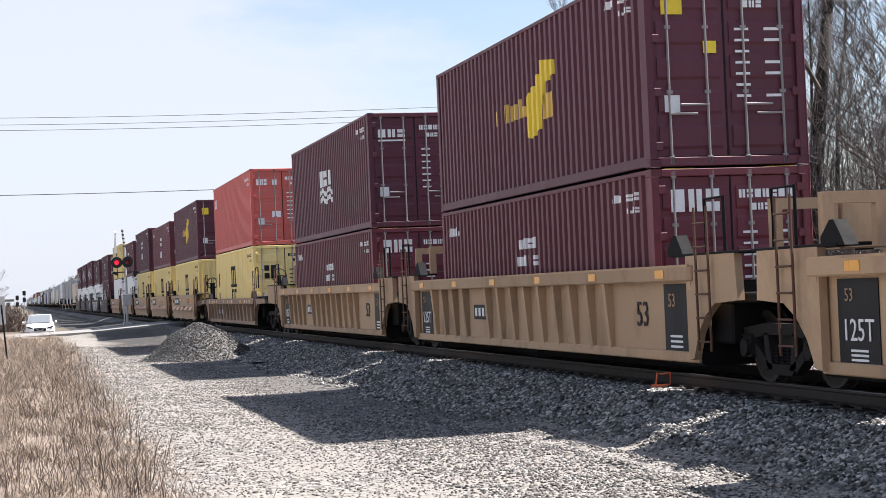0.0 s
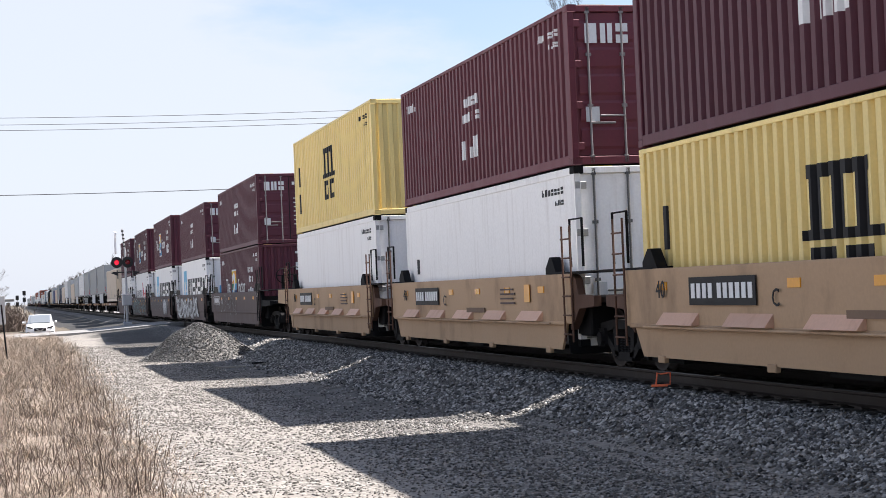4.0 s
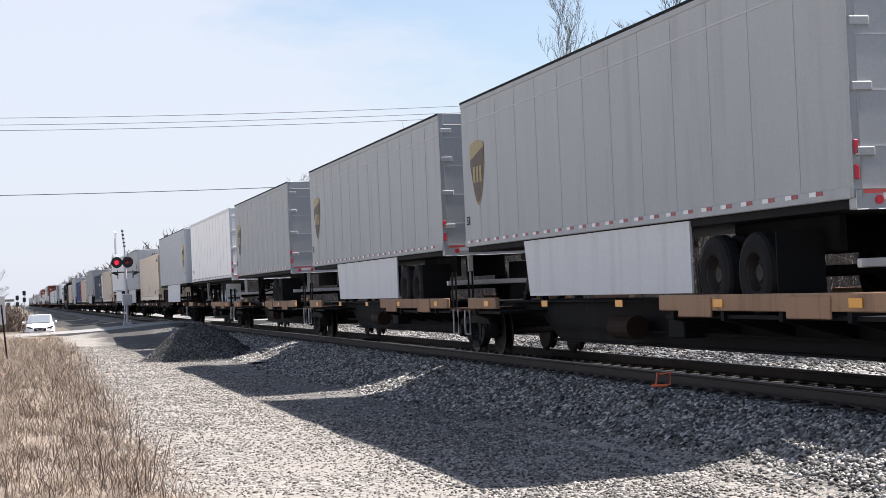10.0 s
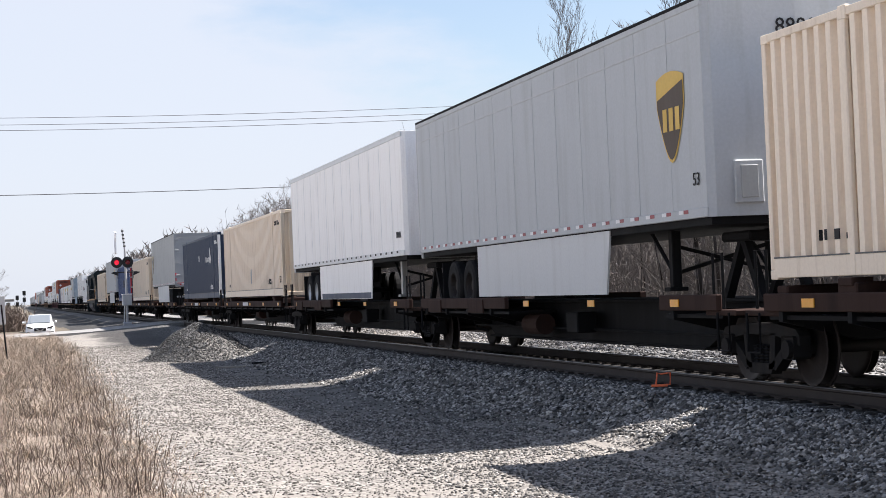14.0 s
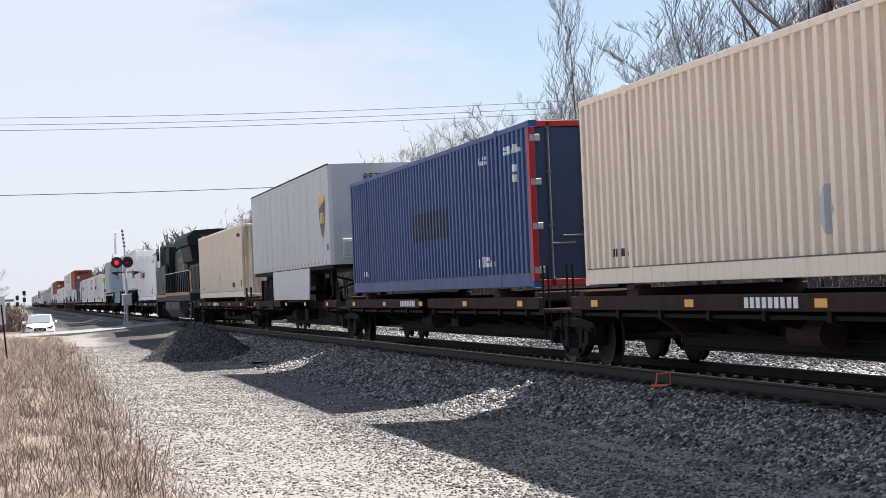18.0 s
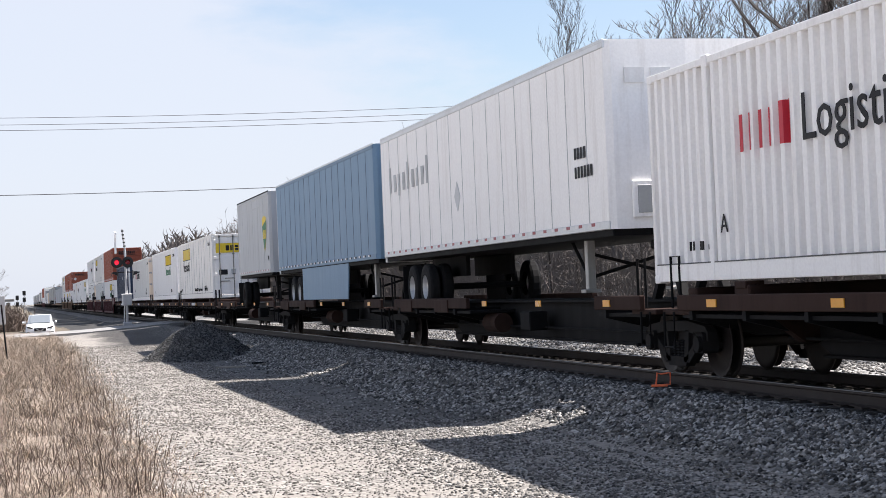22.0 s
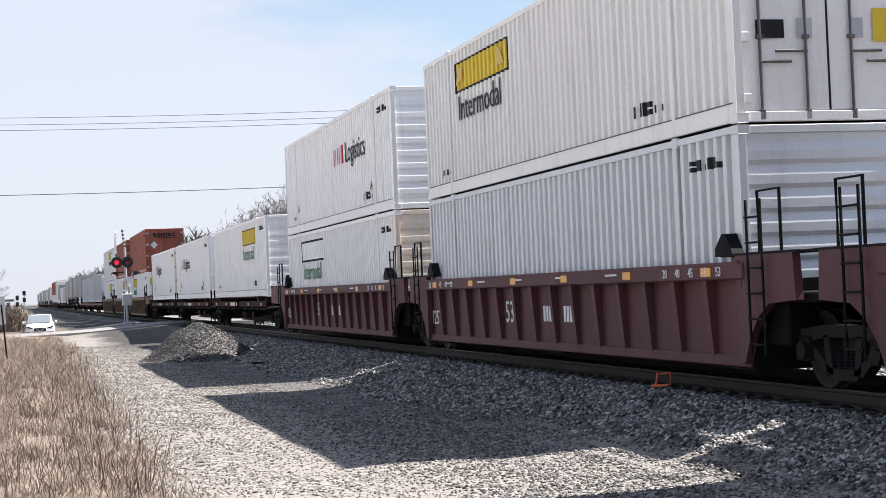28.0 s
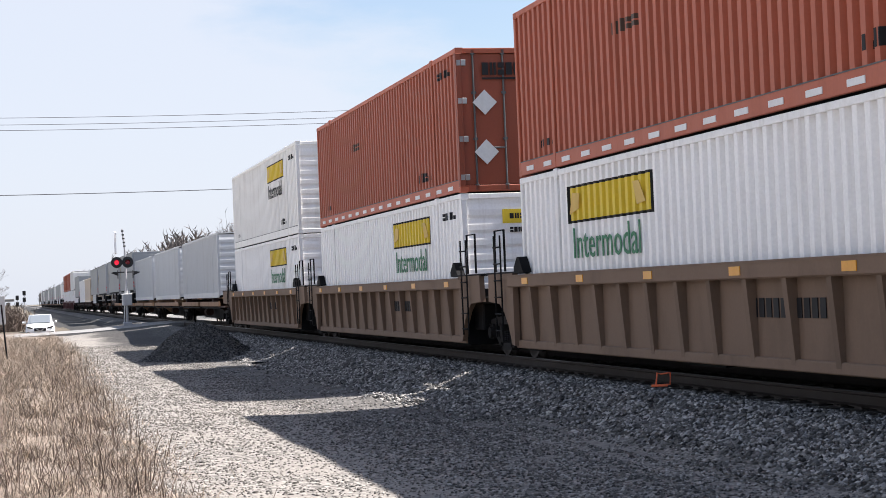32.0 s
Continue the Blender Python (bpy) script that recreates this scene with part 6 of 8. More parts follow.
        # large faded gold letters, drawn as plain shapes
        for a, b, c, d in ((-0.95, -0.72, 2.15, 3.75), (-0.45, -0.15, 2.6, 3.4), (-0.4, 0.4, 3.3, 3.6), (-0.4, 0.4, 2.45, 2.72), (0.62, 1.35, 3.32, 3.62), (0.62, 1.35, 2.88, 3.14), (0.62, 1.35, 2.42, 2.7), (1.6, 1.9, 2.45, 3.65), (2.2, 2.5, 2.45, 3.65), (1.85, 2.25, 2.9, 3.2)):
            part("gold_lettering", Geo().box(a, b, s * 0.992, s * 0.98, c, d), LOCOFADE, root, "faded gold painted shape")
        # radiator section with its wings
        part("radiator_wing", Geo().prism([(s * 0.8, 3.85), (s * 1.52, 4.02), (s * 1.56, 4.42), (s * 1.2, 4.72), (0, 4.78), (0, 3.95)], 3.9, 10.45, "x"), LOCODARK, root)
        part("radiator_side", Geo().prism([(s * 0.9, 3.05), (s * 1.30, 3.2), (s * 1.42, 3.95), (s * 0.9, 3.95)], 5.3, 10.3, "x"), LOCODARK, root)
        for i in range(5):
            part("radiator_grille", Geo().prism([(s * 1.315, 3.24), (s * 1.325, 3.24), (s * 1.43, 3.88), (s * 1.42, 3.88)], 5.45 + i * 0.96, 6.28 + i * 0.96, "x"), INK, root)
        for i in range(8):
            part("equipment_door", Geo().box(4.9 + i * 0.66, 5.45 + i * 0.66, s * 1.0, s * 0.94, 1.8, 2.95, 0.015), LOCOGREY if i % 3 == 0 else LOCODARK, root)
        part("blower_duct", Geo().tube((4.6, s * 0.95, 3.0), (4.6, s * 1.05, 3.0), 0.45, 18), LOCODARK, root)
        # walkway rail
        posts = [-3.35 + i * 1.02 for i in range(14)]
        for x in posts:
            part("handrail_post", Geo().box(x - 0.04, x + 0.04, s * 1.52, s * 1.46, 1.6, 2.72, 0.008), LOCODARK, root)
        part("handrail", Geo().tube((posts[0] - 0.3, s * 1.49, 2.74), (posts[-1], s * 1.49, 2.74), 0.022, 8), PALEGREY, root)
        part("end_grab_rail", Geo().hose([(10.2, s * 1.5, 2.74), (10.55, s * 1.48, 2.6), (10.62, s * 1.45, 1.2), (10.62, s * 1.45, 0.55)], 0.025), LOCOGOLD, root)
        part("step_well", Geo().box(10.25, 10.75, s * 1.5, s * 0.75, 0.32, 1.2, 0.03).box(-10.75, -10.25, s * 1.5, s * 0.75, 0.32, 1.2, 0.03), LOCODARK, root)
        for e in (-1, 1):
            for k in range(3):
                part("step_tread", Geo().box(e * 10.3, e * 10.72, s * 1.56, s * 1.46, 0.42 + k * 0.32, 0.46 + k * 0.32), GALV, root)
        for e in (-1, 1):
            fr = part("bogie_frame", Geo().prism([(e * 5.0, 0.95), (e * 10.1, 0.95), (e * 10.1, 0.75), (e * 9.4, 0.62), (e * 5.6, 0.62), (e * 5.0, 0.72)], s * 1.02, s * 1.18), BOGIE, root)
            for k in range(3):
                x = e * (5.6 + k * 1.95)
                part("axle_box", Geo().box(x - 0.28, x + 0.28, s * 1.0, s * 1.24, 0.33, 0.78, 0.03), BOGIE, fr)
                for dx in (-0.42, 0.42):
                    part("coil_spring", Geo().tube((x + dx, s * 1.12, 0.35), (x + dx, s * 1.12, 0.72), 0.10, 10), BLACKSTEEL, fr)
                part("brake_cylinder", Geo().tube((x + 0.7, s * 1.15, 0.98), (x + 1.15, s * 1.15, 0.98), 0.12, 10), BOGIE, fr)
    for e in (-1, 1):
        for k in range(3):
            part("wheelset", lambda: Geo().tube((0, -1.0, 0.53), (0, 1.0, 0.53), 0.1, 10).lathe([(0.1, 0.05), (0.2, 0.02), (0.45, 0.0), (0.53, 0.06), (0.53, -0.06), (0.56, -0.08), (0.1, -0.09)], (0, 0.755, 0.53), 26).lathe([(0.1, -0.05), (0.2, -0.02), (0.45, 0.0), (0.53, -0.06), (0.53, 0.06), (0.56, 0.08), (0.1, 0.09)], (0, -0.755, 0.53), 26), WHEELSTEEL, root, key="locoset", at=pose(e * (5.6 + k * 1.95), 0, 0))
        coupler(root, e * 10.7, e)
        part("plough", Geo().prism([(e * 10.7, 1.15), (e * 10.9, 1.1), (e * 11.05, 0.15), (e * 10.8, 0.15)], -1.4, 1.4), LOCODARK, root)
    part("fuel_tank", Geo().prism([(-1.5, 1.16), (1.5, 1.16), (1.5, 0.75), (1.15, 0.28), (-1.15, 0.28), (-1.5, 0.75)], -4.1, 4.4, "x"), TANKGREY, root)
    part("tank_band", Geo().prism([(-1.515, 1.1), (1.515, 1.1), (1.515, 0.74), (1.16, 0.27), (-1.16, 0.27), (-1.515, 0.74)], -1.0, -0.9, "x"), LOCO, root)
    # rear end
    end = part("rear_end", Geo().box(10.34, 10.42, -0.95, 0.95, 1.62, 4.0, 0.02), LOCOGOLD, root)
    part("rear_lower_panel", Geo().box(10.42, 10.45, -0.95, 0.95, 1.62, 2.55, 0.01), LOCO, root)
    part("rear_grille", Geo().box(10.42, 10.45, -0.8, 0.0, 3.0, 3.7, 0.01), INK, root)
    part("headlight", Geo().tube((10.40, 0.35, 3.55), (10.50, 0.35, 3.55), 0.12, 14).tube((10.40, 0.35, 3.25), (10.50, 0.35, 3.25), 0.12, 14), CHALK, root)
    write("3461", 0.30, LOCOFADE, root, pose(10.465, -0.6, 4.38, 0, 0, 90))
    part("exhaust_stack", Geo().box(1.8, 3.0, -0.35, 0.35, 4.28, 4.55, 0.04), BLACKSTEEL, root)
    part("horn", Geo().tube((-5.5, 0.3, 4.55), (-6.1, 0.3, 4.6), 0.05, 8, 0.10).box(-5.6, -5.4, 0.1, 0.5, 4.3, 4.5), BLACKSTEEL, root)
    part("air_conditioner", Geo().box(-8.4, -7.1, -0.6, 0.6, 4.5, 4.68, 0.04), LOCOGREY, root)
    return root


# ---- ground ----
def stony(name, lo, hi, size, bump, tint=(1, 1, 1), patch=0.25):
    """Loose stone: single pebbles by cell, wider patches of dust, deep relief."""
    m = bpy.data.materials.new(name)
    m.use_nodes = True
    n, l = m.node_tree.nodes, m.node_tree.links
    b = n["Principled BSDF"]
    b.inputs["Roughness"].default_value = 0.9
    co = n.new("ShaderNodeTexCoord")
    cell = n.new("ShaderNodeTexVoronoi")
    cell.inputs["Scale"].default_value = 1 / size
    l.new(co.outputs["Object"], cell.inputs["Vector"])
    wide = n.new("ShaderNodeTexNoise")
    wide.inputs["Scale"].default_value, wide.inputs["Detail"].default_value = 0.55, 5
    l.new(co.outputs["Object"], wide.inputs["Vector"])
    sep = n.new("ShaderNodeSeparateColor")
    l.new(cell.outputs["Color"], sep.inputs[0])
    ramp = n.new("ShaderNodeValToRGB")
    ramp.color_ramp.elements[0].color = (*[lo * t for t in tint], 1)
    ramp.color_ramp.elements[1].color = (*[hi * t for t in tint], 1)
    l.new(sep.outputs[0], ramp.inputs["Fac"])
    pr = n.new("ShaderNodeMapRange")
    pr.inputs["From Min"].default_value, pr.inputs["From Max"].default_value = 0.3, 0.7
    pr.inputs["To Min"].default_value, pr.inputs["To Max"].default_value = 1 - patch, 1 + patch
    l.new(wide.outputs[0], pr.inputs["Value"])
    mul = n.new("ShaderNodeMixRGB")
    mul.blend_type = 'MULTIPLY'
    mul.inputs["Fac"].default_value = 1
    l.new(ramp.outputs["Color"], mul.inputs["Color1"])
    l.new(pr.outputs["Result"], mul.inputs["Color2"])
    l.new(mul.outputs["Color"], b.inputs["Base Color"])
    bp = n.new("ShaderNodeBump")
    bp.inputs["Strength"].default_value, bp.inputs["Distance"].default_value = bump, size * 0.5
    bp.invert = True
    l.new(cell.outputs["Distance"], bp.inputs["Height"])
    l.new(bp.outputs["Normal"], b.inputs["Normal"])
    return m


def trackside(name="trackside_ground"):
    """One ground material: pale gravel, packed dirt, dark ballast and dry grass where each lies, with ragged borders.
    Some shade is painted into the gravel's gaps and the dirt.
    """
    m = bpy.data.materials.new(name)
    m.use_nodes = True
    n, l = m.node_tree.nodes, m.node_tree.links
    b = n["Principled BSDF"]
    b.inputs["Roughness"].default_value = 0.92
    co = n.new("ShaderNodeTexCoord")
    sep = n.new("ShaderNodeSeparateXYZ")
    l.new(co.outputs["Object"], sep.inputs[0])

    def math_node(op, a, c):
        q = n.new("ShaderNodeMath")
        q.operation = op
        for i, v in enumerate((a, c)):
            if isinstance(v, (int, float)):
                q.inputs[i].default_value = v
            else:
                l.new(v, q.inputs[i])
        return q.outputs[0]

    def span(v, a, c, lo=0.0, hi=1.0):
        q = n.new("ShaderNodeMapRange")
        q.interpolation_type = 'SMOOTHSTEP'
        q.inputs["From Min"].default_value, q.inputs["From Max"].default_value = a, c
        q.inputs["To Min"].default_value, q.inputs["To Max"].default_value = lo, hi
        l.new(v, q.inputs["Value"])
        return q.outputs["Result"]

    def noise_of(scale, detail=4):
        q = n.new("ShaderNodeTexNoise")
        q.inputs["Scale"].default_value, q.inputs["Detail"].default_value = scale, detail
        l.new(co.outputs["Object"], q.inputs["Vector"])
        return q.outputs[0]

    def mixed(f, a, c):
        q = n.new("ShaderNodeMixRGB")
        for i, v in enumerate((f, a, c)):
            if isinstance(v, tuple):
                q.inputs[i].default_value = (*v, 1)
            elif isinstance(v, float):
                q.inputs[i].default_value = v
            else:
                l.new(v, q.inputs[i])
        return q.outputs["Color"]
    ragged = math_node('ADD', sep.outputs[1], math_node('MULTIPLY', math_node('SUBTRACT', noise_of(0.7, 6), 0.5), 2.6))
    fine_ragged = math_node('ADD', sep.outputs[1], math_node('MULTIPLY', math_node('SUBTRACT', noise_of(1.6, 6), 0.5), 1.4))
    grass_line = math_node('ADD', ragged, math_node('MULTIPLY', sep.outputs[0], 0.008))

    def cells(size):
        q = n.new("ShaderNodeTexVoronoi")
        q.inputs["Scale"].default_value = 1 / size
        l.new(co.outputs["Object"], q.inputs["Vector"])
        s = n.new("ShaderNodeSeparateColor")
        l.new(q.outputs["Color"], s.inputs[0])
        return s.outputs[0], q.outputs["Distance"]
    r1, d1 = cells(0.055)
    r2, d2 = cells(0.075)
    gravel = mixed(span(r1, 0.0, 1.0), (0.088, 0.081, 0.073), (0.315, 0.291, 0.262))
    # shade in the gaps between pebbles, painted as a darker tone
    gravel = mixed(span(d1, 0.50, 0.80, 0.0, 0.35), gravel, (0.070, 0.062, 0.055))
    gravel = mixed(span(noise_of(0.5, 5), 0.42, 0.66, 0.0, 0.7), gravel, (0.232, 0.212, 0.189))
    # packed dirt, its colour lowered to deepen the train's shade on it
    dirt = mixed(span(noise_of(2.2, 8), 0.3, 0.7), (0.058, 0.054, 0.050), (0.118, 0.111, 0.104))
    ballast = mixed(span(r2, 0.1, 1.0), (0.018, 0.017, 0.016), (0.120, 0.114, 0.107))
    straw = mixed(span(noise_of(30.0, 6), 0.3, 0.7), (0.070, 0.052, 0.038), (0.290, 0.230, 0.178))
    straw = mixed(span(noise_of(0.8, 4), 0.4, 0.7, 0.0, 0.6), straw, (0.213, 0.185, 0.162))
    col = mixed(span(grass_line, 1.05, 1.75), straw, gravel)
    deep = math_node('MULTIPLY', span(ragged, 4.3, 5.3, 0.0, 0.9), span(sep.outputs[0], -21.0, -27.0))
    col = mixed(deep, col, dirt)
    # dark soil by the crossing, with the embankment's shade painted in
    shaded_crumbs = mixed(span(r1, 0.2, 1.0), (0.017, 0.015, 0.014), (0.058, 0.053, 0.049))
    col = mixed(math_node('MULTIPLY', span(ragged, 3.4, 4.6), span(sep.outputs[0], -66.0, -76.0, 0.0, 0.95)), col, shaded_crumbs)
    toe = math_node('SUBTRACT', fine_ragged, span(sep.outputs[0], -29.0, -22.0, 0.0, 0.75))
    col = mixed(span(toe, 6.3, 7.0), col, ballast)
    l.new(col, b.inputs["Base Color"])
    bp = n.new("ShaderNodeBump")
    bp.inputs["Strength"].default_value, bp.inputs["Distance"].default_value = 0.5, 0.03
    bp.invert = True
    l.new(mixed(deep, d1, (0.3, 0.3, 0.3)), bp.inputs["Height"])
    l.new(bp.outputs["Normal"], b.inputs["Normal"])
    return m


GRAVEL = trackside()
BALLAST = stony("grey_track_ballast", 0.026, 0.20, 0.06, 1.0, (1.0, 0.955, 0.90), 0.2)
# dark dirt; part of the train's shade beyond the crossing is in its colour
SOIL = stony("dark_dirt_with_shade", 0.016, 0.036, 0.03, 0.5, (1.0, 0.95, 0.88), 0.3)
FARGRAVEL = stony("far_gravel", 0.025, 0.353, 0.11, 1.0, (1, 0.98, 0.95), 0.15)
STRAW = stony("dry_grass_ground", 0.05, 0.15, 0.10, 0.6, (1.0, 0.82, 0.58), 0.35)
# unseen pale ground beside the camera, added to bounce light onto the train
BOUNCE = stony("pale_bounce_ground", 0.24, 0.5, 0.06, 0.5, (1.0, 0.96, 0.91), 0.15)
FIELD = stony("winter_field", 0.076, 0.151, 0.5, 0.4, (1.0, 0.86, 0.62), 0.3)


def height(x, y):
    """The lie of the land."""
    prof = ((-2000, -1.2), (-40, -0.9), (-6, -0.42), (-0.5, -0.46), (1.6, -0.62), (3.2, -0.69), (6.6, -0.68), (7.15, -0.60), (8.25, -0.24), (8.6, -0.20), (11.4, -0.20), (12.0, -0.30), (16.0, -0.30), (19, -0.7), (30, -0.5), (2000, -0.8))
    z = prof[-1][1]
    for (a, p), (b, q) in zip(prof, prof[1:]):
        if a <= y <= b:
            z = p + (q - p) * (y - a) / (b - a)
            break
    if x < -80 and y < 8.3:      # the approach to the crossing rises
        k = min(1, (-80 - x) / 10) * (1 if x > -125 else max(0, 1 - (-125 - x) / 20))
        rise = max(0.0, min(1, (y + 4) / 12))
        z += k * (-0.10 - z) * rise ** 1.5 * 0.95 if -200 < x else 0
    return z


def relief(x, y):
    """The lie of the land with its small bumps."""
    z, nz = height(x, y), noise.noise
    if x > -200 and -15 < y < 8.6:
        z += 0.045 * nz((x * 0.35, y * 0.5, 0)) + 0.02 * nz((x * 1.3, y * 1.3, 5))
        if 6.8 < y < 8.5:
            z += 0.05 * nz((x * 0.9, y * 1.4, 9))
    return z


def ground():
    xs = list(np.arange(12, -70, -0.4)) + list(np.arange(-70, -160, -1.0)) + [-170, -185, -205, -230, -260, -300, -360, -440, -560, -750, -1000, -1500, -2500, -4000]
    xs = [900, 300, 120, 60, 30] + [float(x) for x in xs]
    ys = [-2500, -1200, -600, -300, -150, -80, -45, -25, -15, -10] + [float(y) for y in np.arange(-7, 13, 0.28)] + [13, 14, 15, 16, 17, 18, 19, 21, 24, 30, 45, 70, 120, 250, 600, 1200, 2500]
    verts = []
    for x in xs:
        for y in ys:
            verts.append((x, y, relief(x, y)))
    faces, kinds = [], []
    k = len(ys)
    for i in range(len(xs) - 1):
        for j in range(k - 1):
            faces.append((i * k + j, i * k + j + 1, (i + 1) * k + j + 1, (i + 1) * k + j))
            x, y = (xs[i] + xs[i + 1]) / 2, (ys[j] + ys[j + 1]) / 2
            if y > 17.2:
                kinds.append(5)
            elif y > 11.9:
                kinds.append(3)
            elif y > 7.6:
                kinds.append(1)
            elif x > -115 and y < -3.2:
                # out of view, added as a bounce surface for the train's near side
                kinds.append(6 if y > -160 else 5)
            elif x > -110 and y > -14:
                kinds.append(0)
            else:
                kinds.append((2 if y > 3.5 else 4) if -30 < y else 5)
    me = bpy.data.meshes.new("ground")
    me.from_pydata(verts, [], faces)
    for m in (GRAVEL, BALLAST, SOIL, FARGRAVEL, STRAW, FIELD, BOUNCE):
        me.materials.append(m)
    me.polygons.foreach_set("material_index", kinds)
    me.polygons.foreach_set("use_smooth", [True] * len(faces))
    me.update()
    ob = new("ground", me)
    tagged(ob, "pale gravel, dark ballast and dry grass beside the track", "ground", kind="structure")
    # normals up
    bm = bmesh.new()
    bm.from_mesh(me)
    bmesh.ops.recalc_face_normals(bm, faces=bm.faces)
    if sum(f.normal.z for f in bm.faces) < 0:
        bmesh.ops.reverse_faces(bm, faces=bm.faces)
    bm.to_mesh(me)
    bm.free()


ground()

RAILSTEEL = paint("rail_side_rust", (0.030, 0.022, 0.019), rough=0.8, dirt=0.5, dirt_rgb=(0.05, 0.037, 0.03))
SHINE = paint("polished_rail_head", (0.10, 0.10, 0.105), rough=0.4, metal=1.0, dirt=0.15, bump=0)
TIMBER = paint("grey_oiled_timber", (0.030, 0.026, 0.023), rough=0.9, dirt=0.6, dirt_rgb=(0.07, 0.063, 0.057), streak=(0.6, 5, 5))
track = thing("railway_track", "rusty steel rails on dark timber sleepers", "railway track", kind="structure")
for s in (-1, 1):
    y = RAIL_Y + s * 0.755
    part("rail", Geo().prism([(y - 0.07, -0.175), (y + 0.07, -0.175), (y + 0.07, -0.162), (y + 0.012, -0.145), (y + 0.010, -0.05), (y + 0.036, -0.035), (y + 0.036, -0.008), (y - 0.036, -0.008), (y - 0.036, -0.035), (y - 0.010, -0.05), (y - 0.012, -0.145), (y - 0.07, -0.162)], -1600, 60, "x"), RAILSTEEL, track)
    part("rail_head", Geo().prism([(y - 0.034, -0.010), (y + 0.034, -0.010), (y + 0.030, 0.0), (y - 0.030, 0.0)], -1600, 60, "x"), SHINE, track)

# ---- the level crossing ----
ASPHALT = stony("worn_pale_asphalt", 0.185, 0.269, 0.03, 0.3, (1.0, 0.98, 0.95), 0.12)
CONCRETE = stony("rough_concrete", 0.168, 0.252, 0.02, 0.3, (1, 0.97, 0.93), 0.15)
road = thing("road", "pale worn asphalt road rising to the crossing", "road", kind="structure")
part("road_surface", Geo().prism([(-60, -0.75), (-14, -0.62), (-2, -0.47), (4, -0.30), (8.3, -0.03), (8.3, -0.45), (-60, -1.3)], -105.5, -96.5, "x"), ASPHALT, road)
part("crossing_panel", Geo().box(-105.5, -96.5, 8.35, 9.12, -0.3, -0.012, 0.01), CONCRETE, road)
part("crossing_panel", Geo().box(-105.5, -96.5, 9.32, 10.62, -0.3, -0.012, 0.01), CONCRETE, road)
part("crossing_panel", Geo().box(-105.5, -96.5, 10.82, 11.6, -0.3, -0.012, 0.01), CONCRETE, road)
part("road_surface", Geo().prism([(11.6, -0.03), (18, -0.2), (90, -0.5), (90, -1.2), (11.6, -0.6)], -105.5, -96.5, "x"), ASPHALT, road)


def lamp_glow(name, rgb, power):
    m = bpy.data.materials.new(name)
    m.use_nodes = True
    b = m.node_tree.nodes["Principled BSDF"]
    b.inputs["Base Color"].default_value = (*rgb, 1)
    b.inputs["Emission Color"].default_value = (*rgb, 1)
    b.inputs["Emission Strength"].default_value = power
    b.inputs["Roughness"].default_value = 0.25
    return m


REDLAMP = lamp_glow("lit_red_lens", (0.75, 0.02, 0.05), 0.35)
DIMRED = lamp_glow("dim_red_lens", (0.16, 0.015, 0.02), 0.04)
SIGNALBLACK = paint("signal_black", (0.012, 0.012, 0.013), dirt=0.1)
SIGNALGREY = paint("aluminium_paint", (0.45, 0.45, 0.46), rough=0.5, metal=0.3, dirt=0.35)
cx, cy, cz = -105.0, 6.52, -0.36
signal = thing("crossing_signal", "silver level-crossing signal mast with flashing red lamps", "crossing signal")
signal.location = (cx, cy, cz)
part("base", Geo().box(-0.3, 0.3, -0.26, 0.26, -0.25, 0.40, 0.04), SIGNALGREY, signal)
part("mast", Geo().tube((0, 0, 0.3), (0, 0, 4.75), 0.075, 14), SIGNALGREY, signal)
part("bell_post", Geo().tube((0, 0, 4.7), (0, -0.12, 6.05), 0.055, 10), SIGNALGREY, signal)
for i in range(5):
    part("post_band", Geo().tube((0, -0.02 - i * 0.022, 4.95 + i * 0.23), (0, -0.025 - i * 0.022, 5.04 + i * 0.23), 0.075, 10), SIGNALBLACK, signal)
part("crossbuck_blade", Geo().prism([(-0.06, 4.55), (0.04, 4.6), (0.12, 5.85), (0.02, 5.9)], -0.62, -0.50, "y"), WHITE, signal)
part("crossbuck_blade", Geo().prism([(-0.55, 4.6), (-0.47, 4.55), (0.5, 5.8), (0.42, 5.88)], -0.54, -0.50, "y"), WHITE, signal)
part("lamp_arm", Geo().tube((0.05, -0.55, 4.0), (0.05, 0.32, 4.0), 0.035, 8), SIGNALBLACK, signal)
for y, mat in ((-0.52, REDLAMP), (0.13, DIMRED)):
    disc = part("lamp_background", Geo().lathe([(0.0, 0.0), (0.33, 0.0), (0.34, 0.03), (0.0, 0.04)], (0.10, y, 4.02), 28, "x"), SIGNALBLACK, signal)
    part("lens", Geo().lathe([(0.0, 0.10), (0.09, 0.09), (0.145, 0.06), (0.15, 0.03)], (0.10, y, 4.02), 24, "x"), mat, disc)
    part("visor", Geo().prism([(y - 0.2, 4.02), (y - 0.16, 4.16), (y - 0.08, 4.22), (y + 0.08, 4.22), (y + 0.16, 4.16), (y + 0.2, 4.02), (y + 0.18, 4.02), (y + 0.14, 4.14), (y + 0.07, 4.19), (y - 0.07, 4.19), (y - 0.14, 4.14), (y - 0.18, 4.02)], 0.12, 0.42, "x"), SIGNALBLACK, disc)
part("lamp_arm", Geo().tube((-0.05, -0.75, 3.42), (-0.05, 0.65, 3.42), 0.035, 8), SIGNALBLACK, signal)
